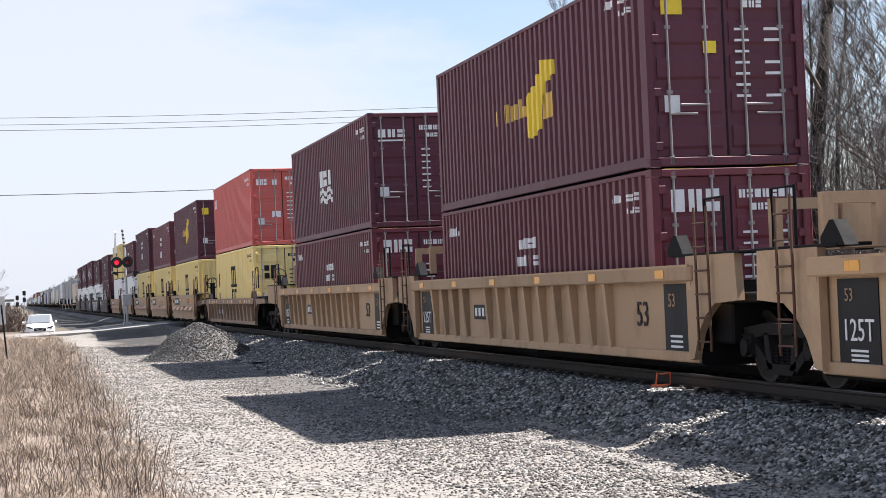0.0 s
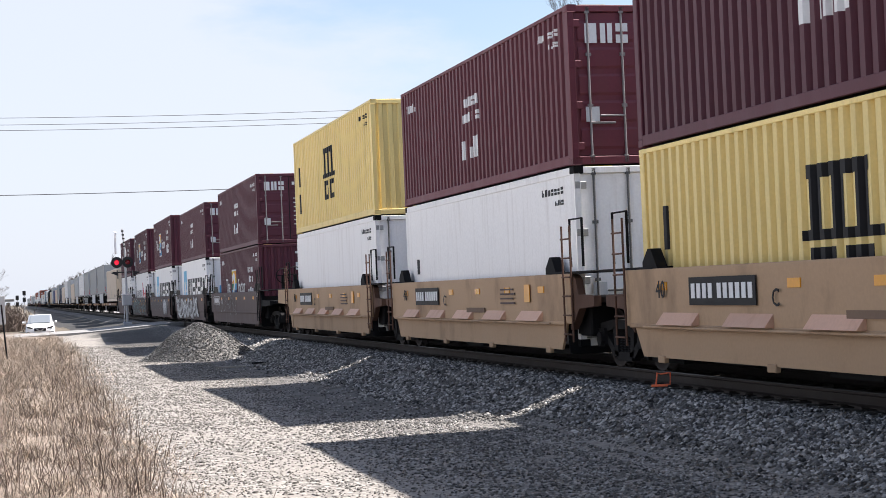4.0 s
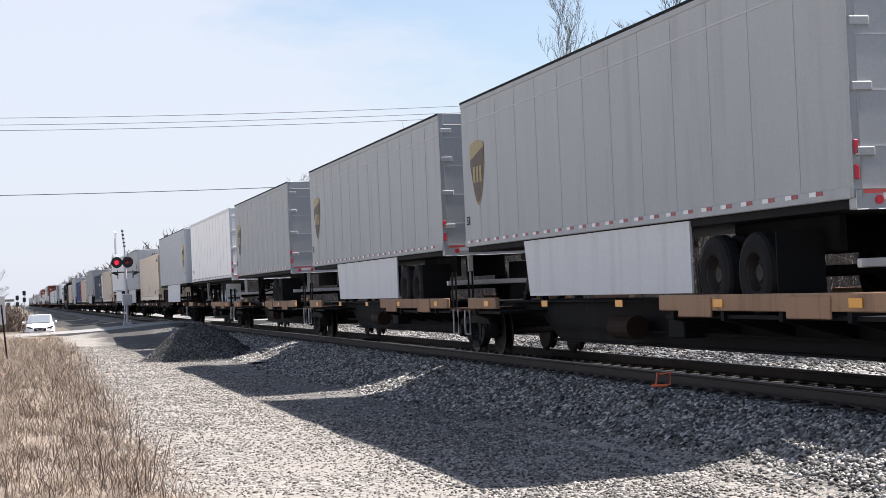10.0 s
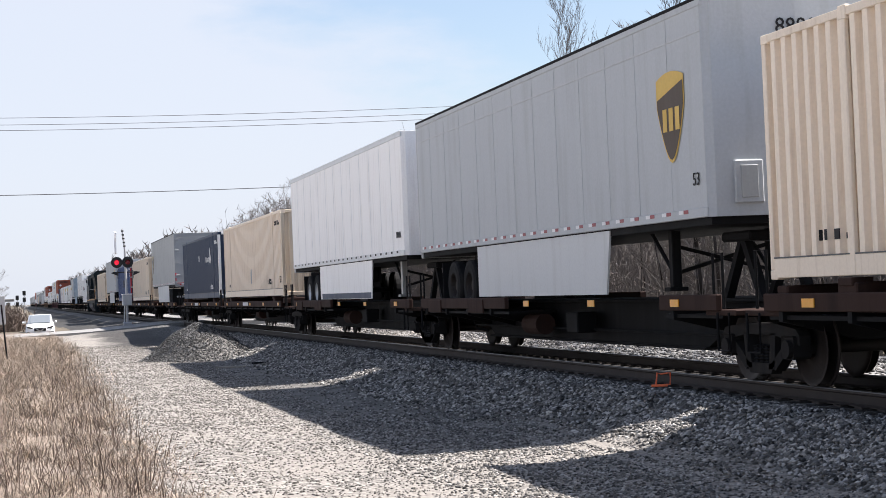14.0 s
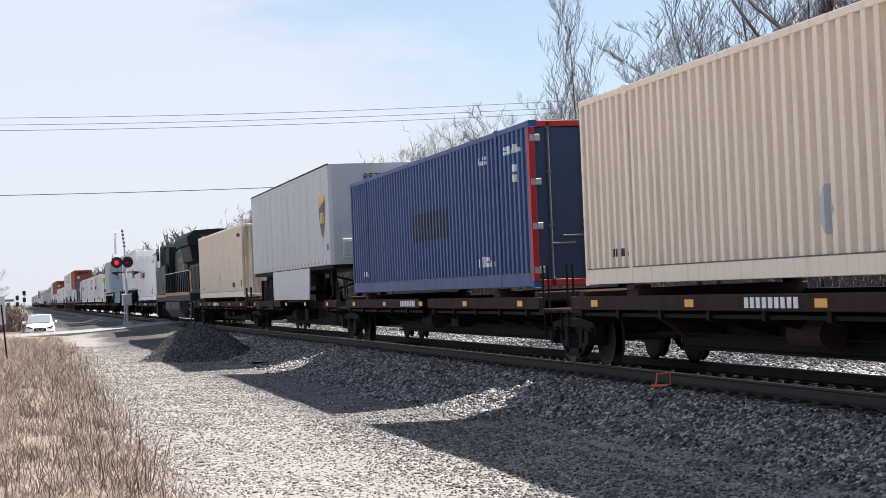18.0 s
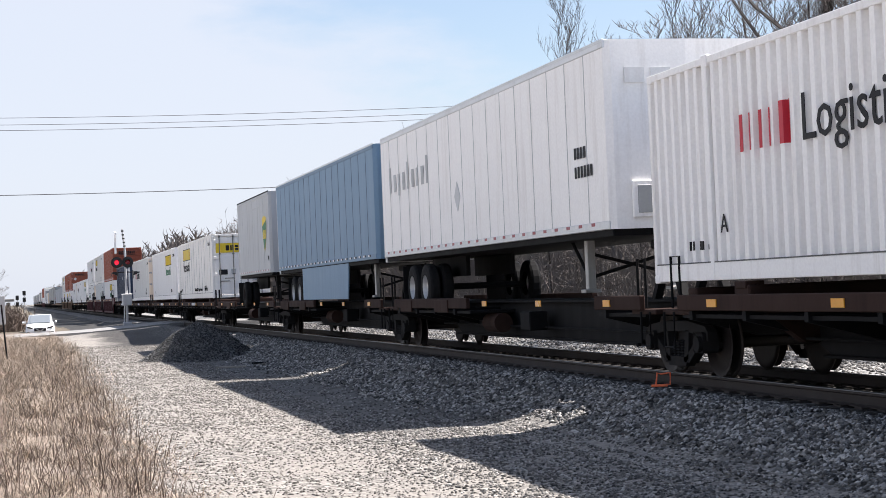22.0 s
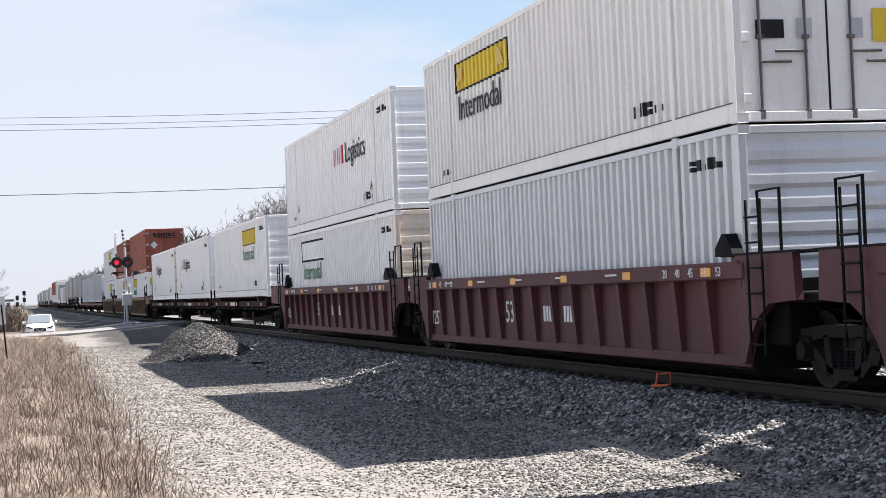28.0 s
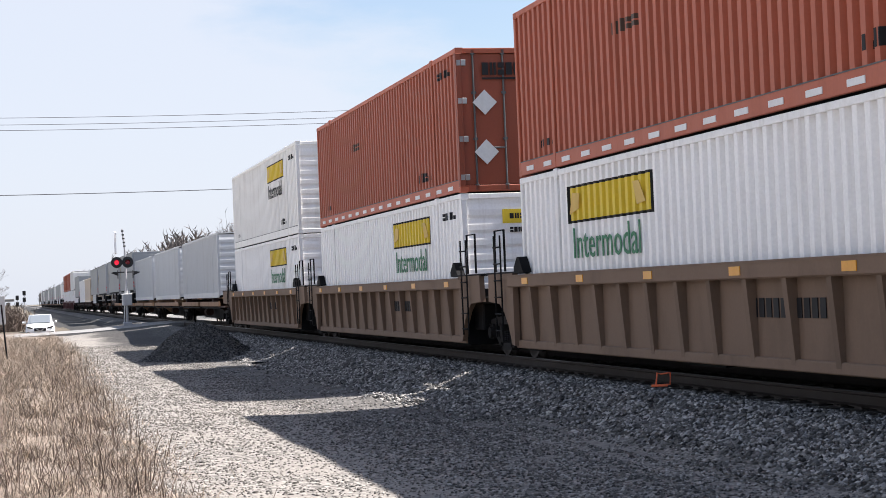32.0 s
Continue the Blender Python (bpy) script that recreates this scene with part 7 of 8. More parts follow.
for s in (-1, 1):
    box = part("side_lamp", Geo().lathe([(0.0, 0.02), (0.26, 0.02), (0.27, 0.0), (0.26, -0.02), (0.0, -0.03)], (-0.05, s * 0.45 - 0.02, 3.28), 22, "y"), SIGNALBLACK, signal)
    part("visor", Geo().prism([(s * 0.48, 3.22), (s * 0.48, 3.46), (s * 0.85, 3.42), (s * 0.85, 3.38)], -0.22, 0.12, "x"), SIGNALBLACK, box)
part("gate_mechanism", Geo().box(-0.28, 0.3, -0.27, 0.30, 1.40, 2.06, 0.04), SIGNALGREY, signal)
part("mechanism_lid", Geo().box(-0.3, 0.33, -0.31, 0.34, 2.05, 2.11, 0.02), WHITE, signal)
part("conduit", Geo().tube((0.1, -0.2, 0.3), (0.1, -0.14, 1.42), 0.035, 8), SIGNALGREY, signal)

# ---- the waiting car ----
CARPAINT = paint("white_car_paint", (0.80, 0.81, 0.82), rough=0.18, dirt=0.06, dirt_rgb=(0.4, 0.38, 0.35), grain=0.02, bump=0, vary=0.01)


def lofted(sections):
    """A closed body through rings of equal length."""
    g, n = Geo(), len(sections[0])
    verts = [p for s in sections for p in s]
    faces = [(i * n + j, i * n + (j + 1) % n, (i + 1) * n + (j + 1) % n, (i + 1) * n + j) for i in range(len(sections) - 1) for j in range(n)]
    faces += [tuple(range(n)), tuple(range((len(sections) - 1) * n, len(sections) * n))]
    return g.add(verts, faces)


# the sky's reflection is put into the glass as a pale base colour
SCREEN = paint("sky_toned_windscreen", (0.16, 0.18, 0.20), rough=0.08, dirt=0.05, grain=0.02, bump=0, vary=0.02)


def sedan():
    """A saloon car, its front towards +x."""
    root = thing("parked_car", "white four-door saloon car waiting at the crossing", "car")

    def ring(x, w, z0, z1, crown=0.05):
        return [(x, -w, z0), (x, -w - 0.02, (z0 + z1) / 2), (x, -w + 0.06, z1), (x, -w * 0.5, z1 + crown), (x, w * 0.5, z1 + crown), (x, w - 0.06, z1), (x, w + 0.02, (z0 + z1) / 2), (x, w, z0)]
    body = part("body", lofted([ring(2.40, 0.62, 0.35, 0.58, 0.02), ring(2.30, 0.80, 0.24, 0.68), ring(1.9, 0.88, 0.20, 0.78), ring(1.0, 0.90, 0.20, 0.90), ring(0.0, 0.90, 0.20, 0.92), ring(-1.3, 0.90, 0.20, 0.95), ring(-2.1, 0.86, 0.24, 0.98), ring(-2.4, 0.74, 0.40, 0.92)]), CARPAINT, root, smooth=True)
    part("cabin", lofted([[(x, -w, z0), (x - d, -w * 0.86, z1), (x - d, -w * 0.45, z1 + 0.03), (x - d, w * 0.45, z1 + 0.03), (x - d, w * 0.86, z1), (x, w, z0)] for x, d, w, z0, z1 in ((1.05, 0.0, 0.80, 0.90, 0.94), (0.35, 0.0, 0.80, 0.90, 1.38), (-0.5, 0.0, 0.80, 0.92, 1.45), (-1.2, 0, 0.78, 0.93, 1.38), (-1.9, 0.0, 0.74, 0.95, 1.0))]), CARPAINT, root, smooth=True)
    part("windscreen", Geo().prism([(1.10, 0.985), (0.36, 1.445), (0.32, 1.40), (1.04, 0.93)], -0.63, 0.63), SCREEN, root)
    part("grille", Geo().box(2.30, 2.45, -0.36, 0.36, 0.46, 0.66, 0.02), INK, root)
    part("grille_trim", Geo().prism([(-0.30, 0.64), (-0.22, 0.64), (0.0, 0.48), (0.22, 0.64), (0.30, 0.64), (0.05, 0.42), (-0.05, 0.42)], 2.45, 2.47, "x"), GALV, root)
    part("lower_intake", Geo().box(2.28, 2.44, -0.42, 0.42, 0.25, 0.36, 0.02), INK, root)
    part("number_plate", Geo().box(2.42, 2.45, -0.16, 0.16, 0.36, 0.44), PALEGREY, root)
    for s in (-1, 1):
        part("headlight", Geo().prism([(s * 0.42, 0.58), (s * 0.80, 0.68), (s * 0.84, 0.78), (s * 0.46, 0.69)], 2.20, 2.40, "x"), GLASSY, root, "clear headlight")
        part("fog_lamp", Geo().box(2.20, 2.40, s * 0.82, s * 0.60, 0.30, 0.42, 0.02), INK, root)
        part("door_mirror", Geo().box(0.72, 0.90, s * 0.92, s * 1.06, 0.95, 1.08, 0.04), CARPAINT, root)
        for x in (1.45, -1.4):
            w = part("wheel", Geo().lathe([(0.2, -0.1), (0.30, -0.11), (0.33, -0.07), (0.33, 0.07), (0.30, 0.11), (0.2, 0.1)], (x, s * 0.80, 0.33), 22), TYRE, root)
            part("rim", Geo().lathe([(0.0, s * 0.06), (0.08, s * 0.07), (0.18, s * 0.05), (0.21, s * 0.10)], (x, s * 0.80, 0.33), 18), RIM, w)
    return root


car = sedan()
car.matrix_basis = pose(-112.0, 1.46, -0.80, 0, 0, -1)
part("access_lane", Geo().prism([(-2.5, -0.83), (5.0, -0.80), (5.0, -1.1), (-2.5, -1.1)], -170, -105.5, "x"), SOIL, road)

# ---- a heap of ballast, bits of timber, a marker stake ----
heap = thing("ballast_heap", "heap of loose grey crushed stone", "stone heap")
g = Geo()
rings, seg = 14, 40
hv, hf = [], []
for i in range(rings + 1):
    r = i / rings
    for j in range(seg):
        a = 2 * math.pi * j / seg
        wob = 1 + 0.13 * noise.noise((math.cos(a) * 1.2, math.sin(a) * 1.2, 2.0))
        x, y = 2.8 * r * math.cos(a) * wob, (2.5 if math.sin(a) > 0 else 1.75) * r * math.sin(a) * wob
        z = 1.2 * (0.45 * (1 - r) + 0.55 * (1 - r * r) ** 2) * (1 + 0.2 * noise.noise((x, y, 4))) + 0.05 * noise.noise((x * 4, y * 4, 1)) - 0.06
        hv.append((x, y, z))
hf = [(i * seg + j, i * seg + (j + 1) % seg, (i + 1) * seg + (j + 1) % seg, (i + 1) * seg + j) for i in range(rings) for j in range(seg)]
part("heap_core", g.add(hv, hf), BALLAST, heap)
heap.location = (-57.5, 5.72, -0.68)


def stones(name, label, spots, sizes, material, seed, parent=None):
    """Loose stones as one object: squashed, turned octahedra."""
    rnd = np.random.RandomState(seed)
    n = len(spots)
    base = np.array([(1, 0, 0), (-1, 0, 0), (0, 1, 0), (0, -1, 0), (0, 0, 1), (0, 0, -1)], float)
    tri = np.array([(0, 2, 4), (2, 1, 4), (1, 3, 4), (3, 0, 4), (2, 0, 5), (1, 2, 5), (3, 1, 5), (0, 3, 5)])
    v = base[None] * rnd.uniform(0.55, 1.15, (n, 6, 1)) * np.array([1, 0.85, 0.62])
    t1, t2 = rnd.uniform(0, 6.283, n), rnd.uniform(-0.6, 0.6, n)
    c, s = np.cos(t1), np.sin(t1)
    x = v[:, :, 0] * c[:, None] - v[:, :, 1] * s[:, None]
    y = v[:, :, 0] * s[:, None] + v[:, :, 1] * c[:, None]
    z = v[:, :, 2]
    c, s = np.cos(t2), np.sin(t2)
    v = np.stack([x * c[:, None] - z * s[:, None], y, x * s[:, None] + z * c[:, None]], -1)
    v = v * np.asarray(sizes)[:, None, None] + np.asarray(spots)[:, None, :]
    f = (tri[None] + (np.arange(n) * 6)[:, None, None]).reshape(-1, 3)
    me = bpy.data.meshes.new(name)
    me.vertices.add(n * 6)
    me.vertices.foreach_set("co", v.ravel())
    me.loops.add(len(f) * 3)
    me.loops.foreach_set("vertex_index", f.ravel())
    me.polygons.add(len(f))
    me.polygons.foreach_set("loop_start", np.arange(len(f)) * 3)
    me.polygons.foreach_set("loop_total", np.full(len(f), 3))
    me.update(calc_edges=True)
    me.materials.append(material)
    ob = new(name, me)
    if parent:
        ob.parent = parent
        ob["kind"] = "stuff"
    else:
        tagged(ob, label, "stones", kind="stuff")
    return ob


def pebble_paint(name, lo, hi, tint):
    """Stone that differs from piece to piece."""
    m = bpy.data.materials.new(name)
    m.use_nodes = True
    n, l = m.node_tree.nodes, m.node_tree.links
    b = n["Principled BSDF"]
    b.inputs["Roughness"].default_value = 0.88
    geo = n.new("ShaderNodeNewGeometry")
    ramp = n.new("ShaderNodeValToRGB")
    ramp.color_ramp.elements[0].color = (*[lo * t for t in tint], 1)
    ramp.color_ramp.elements[1].color = (*[hi * t for t in tint], 1)
    mid = ramp.color_ramp.elements.new(0.68)
    mid.color = (*[(lo * 0.66 + hi * 0.34) * t for t in tint], 1)
    l.new(geo.outputs["Random Per Island"], ramp.inputs["Fac"])
    co = n.new("ShaderNodeTexCoord")
    nz = n.new("ShaderNodeTexNoise")
    nz.inputs["Scale"].default_value = 60
    l.new(co.outputs["Object"], nz.inputs["Vector"])
    mul = n.new("ShaderNodeMixRGB")
    mul.blend_type = 'OVERLAY'
    mul.inputs["Fac"].default_value = 0.35
    l.new(ramp.outputs["Color"], mul.inputs["Color1"])
    l.new(nz.outputs[0], mul.inputs["Color2"])
    l.new(mul.outputs["Color"], b.inputs["Base Color"])
    return m


BALLAST_STONE = pebble_paint("ballast_stone", 0.012, 0.52, (1.0, 0.95, 0.89))
PALE_STONE = pebble_paint("pale_gravel_stone", 0.060, 0.40, (1.0, 0.925, 0.84))
HEAP_STONE = pebble_paint("heaped_stone", 0.006, 0.20, (1.0, 0.99, 0.98))
FAR_STONE = pebble_paint("sunlit_ballast_stone", 0.020, 0.44, (1.0, 0.95, 0.89))
rnd = np.random.RandomState(4)


def lie(xs, ys):
    return np.array([relief(float(x), float(y)) for x, y in zip(xs, ys)])


n = 52000
far = rnd.uniform(0, 1, n)
xs = -9.0 - 62.0 * far ** 1.6
ys = rnd.uniform(6.7, 8.75, n) + rnd.normal(0, 0.15, n)
near = xs > -25
ys = np.where(near, 8.75 - (8.75 - ys) * 0.72, ys)
stones("ballast_stones", "dark grey crushed-stone ballast along the track", np.stack([xs, ys, lie(xs, ys) + 0.012], -1), rnd.uniform(0.018, 0.050, n) * (1 + 0.5 * far), BALLAST_STONE, 5)
n = 5000
far = rnd.uniform(0, 1, n)
xs, ys = -22.0 - 48.0 * far ** 1.5, rnd.uniform(4.6, 7.0, n)
xs = np.concatenate([xs, -10.0 - 17.0 * rnd.uniform(0, 1, 15000) ** 1.2])
ys = np.concatenate([ys, 7.7 - 3.6 * rnd.beta(1, 1.4, 15000)])
stones("strewn_stones", "dark stones strewn over packed dirt", np.stack([xs, ys, lie(xs, ys) + 0.004], -1), rnd.uniform(0.014, 0.038, len(xs)), FAR_STONE, 6)
n = 52000
far = rnd.uniform(0, 1, n)
xs = -9.5 - 69.0 * far ** 1.85
ys = 1.2 + np.where(xs > -26, 6.3, 4.0) * rnd.uniform(0, 1, n) + 0.012 * (-xs - 20)
stones("pale_gravel", "pale limestone gravel on the trackside path", np.stack([xs, ys, lie(xs, ys) + 0.004], -1), rnd.uniform(0.008, 0.022, n) * (1 + 0.7 * far) * (1 + 0.8 * (rnd.uniform(0, 1, n) > 0.95)), PALE_STONE, 7)
n = 9000
far = rnd.uniform(0, 1, n)
xs, ys = -14.0 - 80.0 * far ** 1.4, rnd.uniform(11.7, 15.5, n)
stones("far_ballast_stones", "sunlit grey and white ballast beyond the rails", np.stack([xs, ys, lie(xs, ys) + 0.01], -1), rnd.uniform(0.03, 0.075, n), FAR_STONE, 9)
n = 7000
a, r = rnd.uniform(0, 6.283, n), rnd.uniform(0, 1, n) ** 0.6
xs, ys = 2.9 * r * np.cos(a), np.where(np.sin(a) > 0, 2.6, 1.85) * r * np.sin(a)
stones("heap_rubble", "", np.stack([xs, ys, 1.2 * (0.45 * (1 - r) + 0.55 * (1 - r * r) ** 2) * (1 + 0.2 * np.array([noise.noise((float(p), float(q), 4)) for p, q in zip(xs, ys)])) - 0.02], -1), rnd.uniform(0.022, 0.055, n), HEAP_STONE, 8, heap)

PLANK = paint("weathered_plank", (0.30, 0.27, 0.23), rough=0.9, dirt=0.5)
for x, y, rz, mat, lab in ((-48.5, 5.86, 80, PLANK, "weathered pale plank lying on the dirt"), (-49.1, 6.95, 86, BLACKSTEEL, "dark timber offcut lying on the dirt")):
    ob = thing("plank", lab, "plank")
    part("board", Geo().box(-0.42, 0.42, -0.07, 0.07, 0, 0.05, 0.008), mat, ob)
    ob.matrix_basis = pose(x, y, height(x, y) + 0.01, 0, 0, rz)
STAKE = paint("orange_spray_paint", (0.80, 0.16, 0.06), dirt=0.2)
stake = thing("track_marker", "orange-painted bent marker wire beside the rail", "marker")
part("wire_frame", Geo().hose([(-0.10, 0.0, 0.0), (-0.075, 0, 0.17), (-0.03, 0, 0.15), (0.05, 0.0, 0.16), (0.10, 0, 0.17), (0.09, 0, 0.01), (-0.10, 0.0, 0.0)], 0.012, 6), STAKE, stake)
part("painted_patch", Geo().box(-0.16, 0.06, -0.05, 0.03, -0.02, 0.012, 0.008), STAKE, stake)
stake.matrix_basis = pose(-21.55, 8.38, -0.07, -8, 0, 70)
rod = thing("steel_stake", "thin dark steel stake leaning in the grass", "stake")
part("shaft", Geo().tube((0, 0, -0.1), (0, -0.14, 1.85), 0.028, 8), BLACKSTEEL, rod)
rod.location = (-55, -0.30, -0.46)

# ---- poles and wires over the road ----
WIRE = paint("dark_cable", (0.05, 0.05, 0.055), dirt=0.1, bump=0)
POLEWOOD = paint("utility_pole_timber", (0.16, 0.12, 0.09), rough=0.9, dirt=0.5, streak=(6, 6, 0.5))
poles = []
for y in (-34.0, 44.0):
    p = thing("utility_pole", "tall weathered timber utility pole with crossarm", "utility pole", "poles along the road")
    part("post", Geo().tube((0, 0, -1), (0, 0, 13.5), 0.17, 12, 0.11), POLEWOOD, p)
    part("crossarm", Geo().box(-1.35, 1.25, -0.06, 0.06, 12.75, 12.89, 0.01), POLEWOOD, p)
    for x, top in ((-1.2, 14.25), (0.0, 13.7), (1.1, 13.25)):
        part("insulator", Geo().tube((x, 0, 12.85 if x else 13.4), (x, 0, top + 0.02), 0.045, 8), GALV, p)
    part("cable_bracket", Geo().box(0.05, 0.26, -0.05, 0.05, 9.32, 9.42, 0.01), GALV, p)
    p.location = (-107, y, -0.5)


def cable(name, x, z, sag, r=0.016, lab="thin dark overhead wire"):
    ob = thing(name, lab, "wire", "overhead wires")
    pts = []
    for i in range(41):
        u = i / 40
        pts.append((x, -34 + 78 * u, z - sag * 4 * u * (1 - u)))
    part("strand", Geo().hose(pts, r, 6), WIRE, ob)
    return ob


cable("overhead_wire", -108.2, 13.75, 0.9)
cable("overhead_wire", -107.0, 13.2, 0.9)
cable("overhead_wire", -105.9, 12.75, 0.9)
cable("overhead_wire", -106.8, 8.9, 0.9, 0.024, "thick dark overhead telephone cable")

# ---- far railway signals and a sign ----
for x, y, h in ((-265, 1.28, 3.95), (-268, 0.25, 3.3)):
    fs = thing("railway_signal", "black two-head railway signal on a thin mast", "railway signal", "signals beside the track")
    part("mast", Geo().tube((0, 0, -0.2), (0, 0, h - 0.7), 0.06, 8), SIGNALGREY, fs)
    for k in (0, 1):
        hd = part("signal_head", Geo().box(-0.08, 0.08, -0.24, 0.24, h - 0.75 - k * 1.0, h - 0.05 - k * 1.0, 0.05), SIGNALBLACK, fs)
        part("lens", Geo().tube((0.08, 0, h - 0.4 - k), (0.11, 0, h - 0.4 - k), 0.09, 10), GLASSY, hd)
    fs.location = (x, y, -0.5)
board = thing("sign_board", "grey weathered sign board on a post", "sign")
part("panel", Geo().box(-0.03, 0.03, -0.85, 0.0, 0.9, 2.4, 0.01), SIGNALGREY, board)
part("post", Geo().box(-0.05, 0.05, -0.48, -0.38, -0.3, 2.4, 0.01), POLEWOOD, board)
board.location = (-93, -0.55, -0.55)
bridge = thing("road_bridge", "far grey concrete road bridge over the line", "bridge")
part("deck", Geo().box(-6, 6, -40, 2.6, 2.9, 3.8, 0.1), CONCRETE, bridge)
for y in (-36, -24, -12, 0.5):
    part("pier", Geo().box(-4, 4, y - 0.7, y + 0.7, -1.5, 2.6, 0.1), CONCRETE, bridge)
bridge.location = (-620, -3.0, -0.4)

# ---- trees ----
BARK = paint("grey_brown_bark", (0.036, 0.030, 0.028), rough=0.95, dirt=0.5, dirt_rgb=(0.05, 0.04, 0.035), streak=(9, 9, 1.2), grain=0.3, bump=0.4, vary=0.2)
TWIG = paint("bare_twigs", (0.112, 0.098, 0.092), rough=0.95, dirt=0.3, dirt_rgb=(0.09, 0.075, 0.065), grain=0.2, bump=0, vary=0.2)


def sprig(g, p, q, r):
    """A thin three-sided twig that runs to a point."""
    d = (q - p).normalized()
    a = d.orthogonal().normalized() * r
    b = d.cross(a)
    k = len(g.v)
    g.v += [tuple(p + a), tuple(p - a * 0.5 + b * 0.87), tuple(p - a * 0.5 - b * 0.87), tuple(q)]
    g.f += [(k, k + 1, k + 3), (k + 1, k + 2, k + 3), (k + 2, k, k + 3)]


def grow(seed, tall, spread, trunk_r, levels, start=0.25, upright=0.7, kids=(9, 6, 5)):
    """The stem and the branches of a bare tree: two Geos."""
    r = random.Random(seed)
    stem, crown = Geo(), Geo()

    def limb(g, p, d, length, rad, level, sides):
        if level >= 2:
            q = p + (d + Vector((r.uniform(-0.25, 0.25), r.uniform(-0.25, 0.25), r.uniform(-0.05, 0.25)))).normalized() * length
            sprig(g, p, q, max(rad, 0.009))
            if level < levels:
                m = kids[min(level, len(kids) - 1)]
                for k in range(m):
                    b = p.lerp(q, 0.15 + 0.83 * (k + r.random()) / m)
                    a = r.uniform(0, 2 * math.pi)
                    limb(g, b, (Vector((math.cos(a), math.sin(a), 0.45)) * spread + d * 0.7).normalized(), length * r.uniform(0.38, 0.65), 0.010 if level == 2 else 0.009, level + 1, 3)
            return
        steps = 5
        pts, rr = [p], rad
        for i in range(steps):
            w = (0.10 if trunk_r < 0.2 else 0.20) if level == 0 else 0.38
            d = (d + Vector((r.uniform(-w, w), r.uniform(-w, w), r.uniform(-w * 0.3, w) + 0.05 * upright))).normalized()
            q = pts[-1] + d * (length / steps)
            r2 = rad * (1 - (i + 1) / steps * (0.82 if level < 2 else 0.75))
            g.tube(pts[-1], q, rr, sides, max(r2, 0.004))
            pts.append(q)
            rr = max(r2, 0.004)
        if level >= levels:
            return
        n = kids[min(level, len(kids) - 1)]
        for k in range(n):
            u = (start if level == 0 else 0.2) + (1 - (start if level == 0 else 0.2)) * (k + r.random()) / n
            i = min(int(u * steps), steps - 1)
            q = pts[i].lerp(pts[i + 1], u * steps - i)
            a = r.uniform(0, 2 * math.pi)
            up = upright if level == 0 else 0.55
            side = Vector((math.cos(a), math.sin(a), 0)) * spread
            nd = (side + Vector((0, 0, up)) + d * 0.35).normalized()
            limb(crown, q, nd, length * r.uniform(0.30, 0.48) * (1.15 - 0.5 * u), max(rad * (1 - u * 0.8) * 0.42, 0.006), level + 1, 4 if level == 0 else 3)
    limb(stem, Vector((0, 0, -0.3)), Vector((0, 0, 1)), tall, trunk_r, 0, 9)
    return stem, crown


def tree(name, label, seed, tall, spread, trunk_r, levels=3, **more):
    root = thing(name, label, "tree", "bare trees beyond the track")
    a, b = grow(seed, tall, spread, trunk_r, levels, **more)
    part("trunk", a, BARK, root, smooth=True)
    part("crown", b, TWIG, root)
    return root


kinds = [tree("bare_tree", "tall bare deciduous tree with upswept twigs", 11, 11.5, 0.60, 0.10, 4, kids=(13, 7, 6, 4)),
         tree("bare_tree", "bare deciduous tree with a dense twiggy crown", 12, 9.5, 0.85, 0.10, 4, kids=(14, 8, 6, 4), start=0.18),
         tree("bare_tree", "slender bare young tree", 13, 11.0, 0.45, 0.07, 4, kids=(13, 6, 5, 3)),
         tree("bare_tree", "bare tree with a broad rounded crown of twigs", 14, 9.0, 1.05, 0.11, 4, kids=(14, 8, 6, 4), upright=0.55, start=0.16),
         tree("bare_tree", "thin bare sapling with few twigs", 15, 9.0, 0.55, 0.05, 4, kids=(11, 6, 4, 3))]
big = tree("bare_tree", "thick forked old tree with heavy bare limbs", 24, 15.0, 1.0, 0.27, 4, kids=(11, 7, 5, 3), start=0.40, upright=0.35)
big.matrix_basis = pose(-40.6, 19.6, -0.7, 2, 1, 0)
big2 = tree("bare_tree", "tall straight old tree with bare limbs", 22, 16.0, 0.8, 0.15, 4, kids=(10, 6, 5, 3), start=0.45)
big2.matrix_basis = pose(-37.2, 20.6, -0.7, -1, 2, 40)
rnd = random.Random(9)
spots = []
for i in range(28):                 # thick growth close behind the track
    spots.append((-27 - 33 * (i / 28) - rnd.random() * 2.5, 18.2 + rnd.random() * 8, i % 5, rnd.uniform(0.80, 1.08) * (0.95 if i < 16 else 0.70)))
for i in range(46):                 # a closed belt of round crowns
    spots.append((-60 - 92 * (i / 46) ** 1.1 - rnd.random() * 3, 19 + rnd.random() * 5, (3, 1)[i % 2], rnd.uniform(0.72, 0.86)))
for i in range(14):                 # on down the line
    spots.append((-150 - 150 * (i / 14) - rnd.random() * 5, 21 + rnd.random() * 8, (1, 3)[i % 2], rnd.uniform(0.75, 0.95)))
used = set()
for x, y, k, k_size in spots:
    m = pose(x, y, -0.7, rnd.uniform(-4, 4), rnd.uniform(-4, 4), rnd.uniform(0, 360)) @ Matrix.Diagonal((k_size * 1.1, k_size * 1.1, k_size, 1))
    if k not in used:
        used.add(k)
        kinds[k].matrix_basis = m
    else:
        ob = copy_thing(kinds[k], pose(0, 0, 0))
        ob.matrix_basis = m
lone = copy_thing(kinds[3], pose(0, 0, 0))
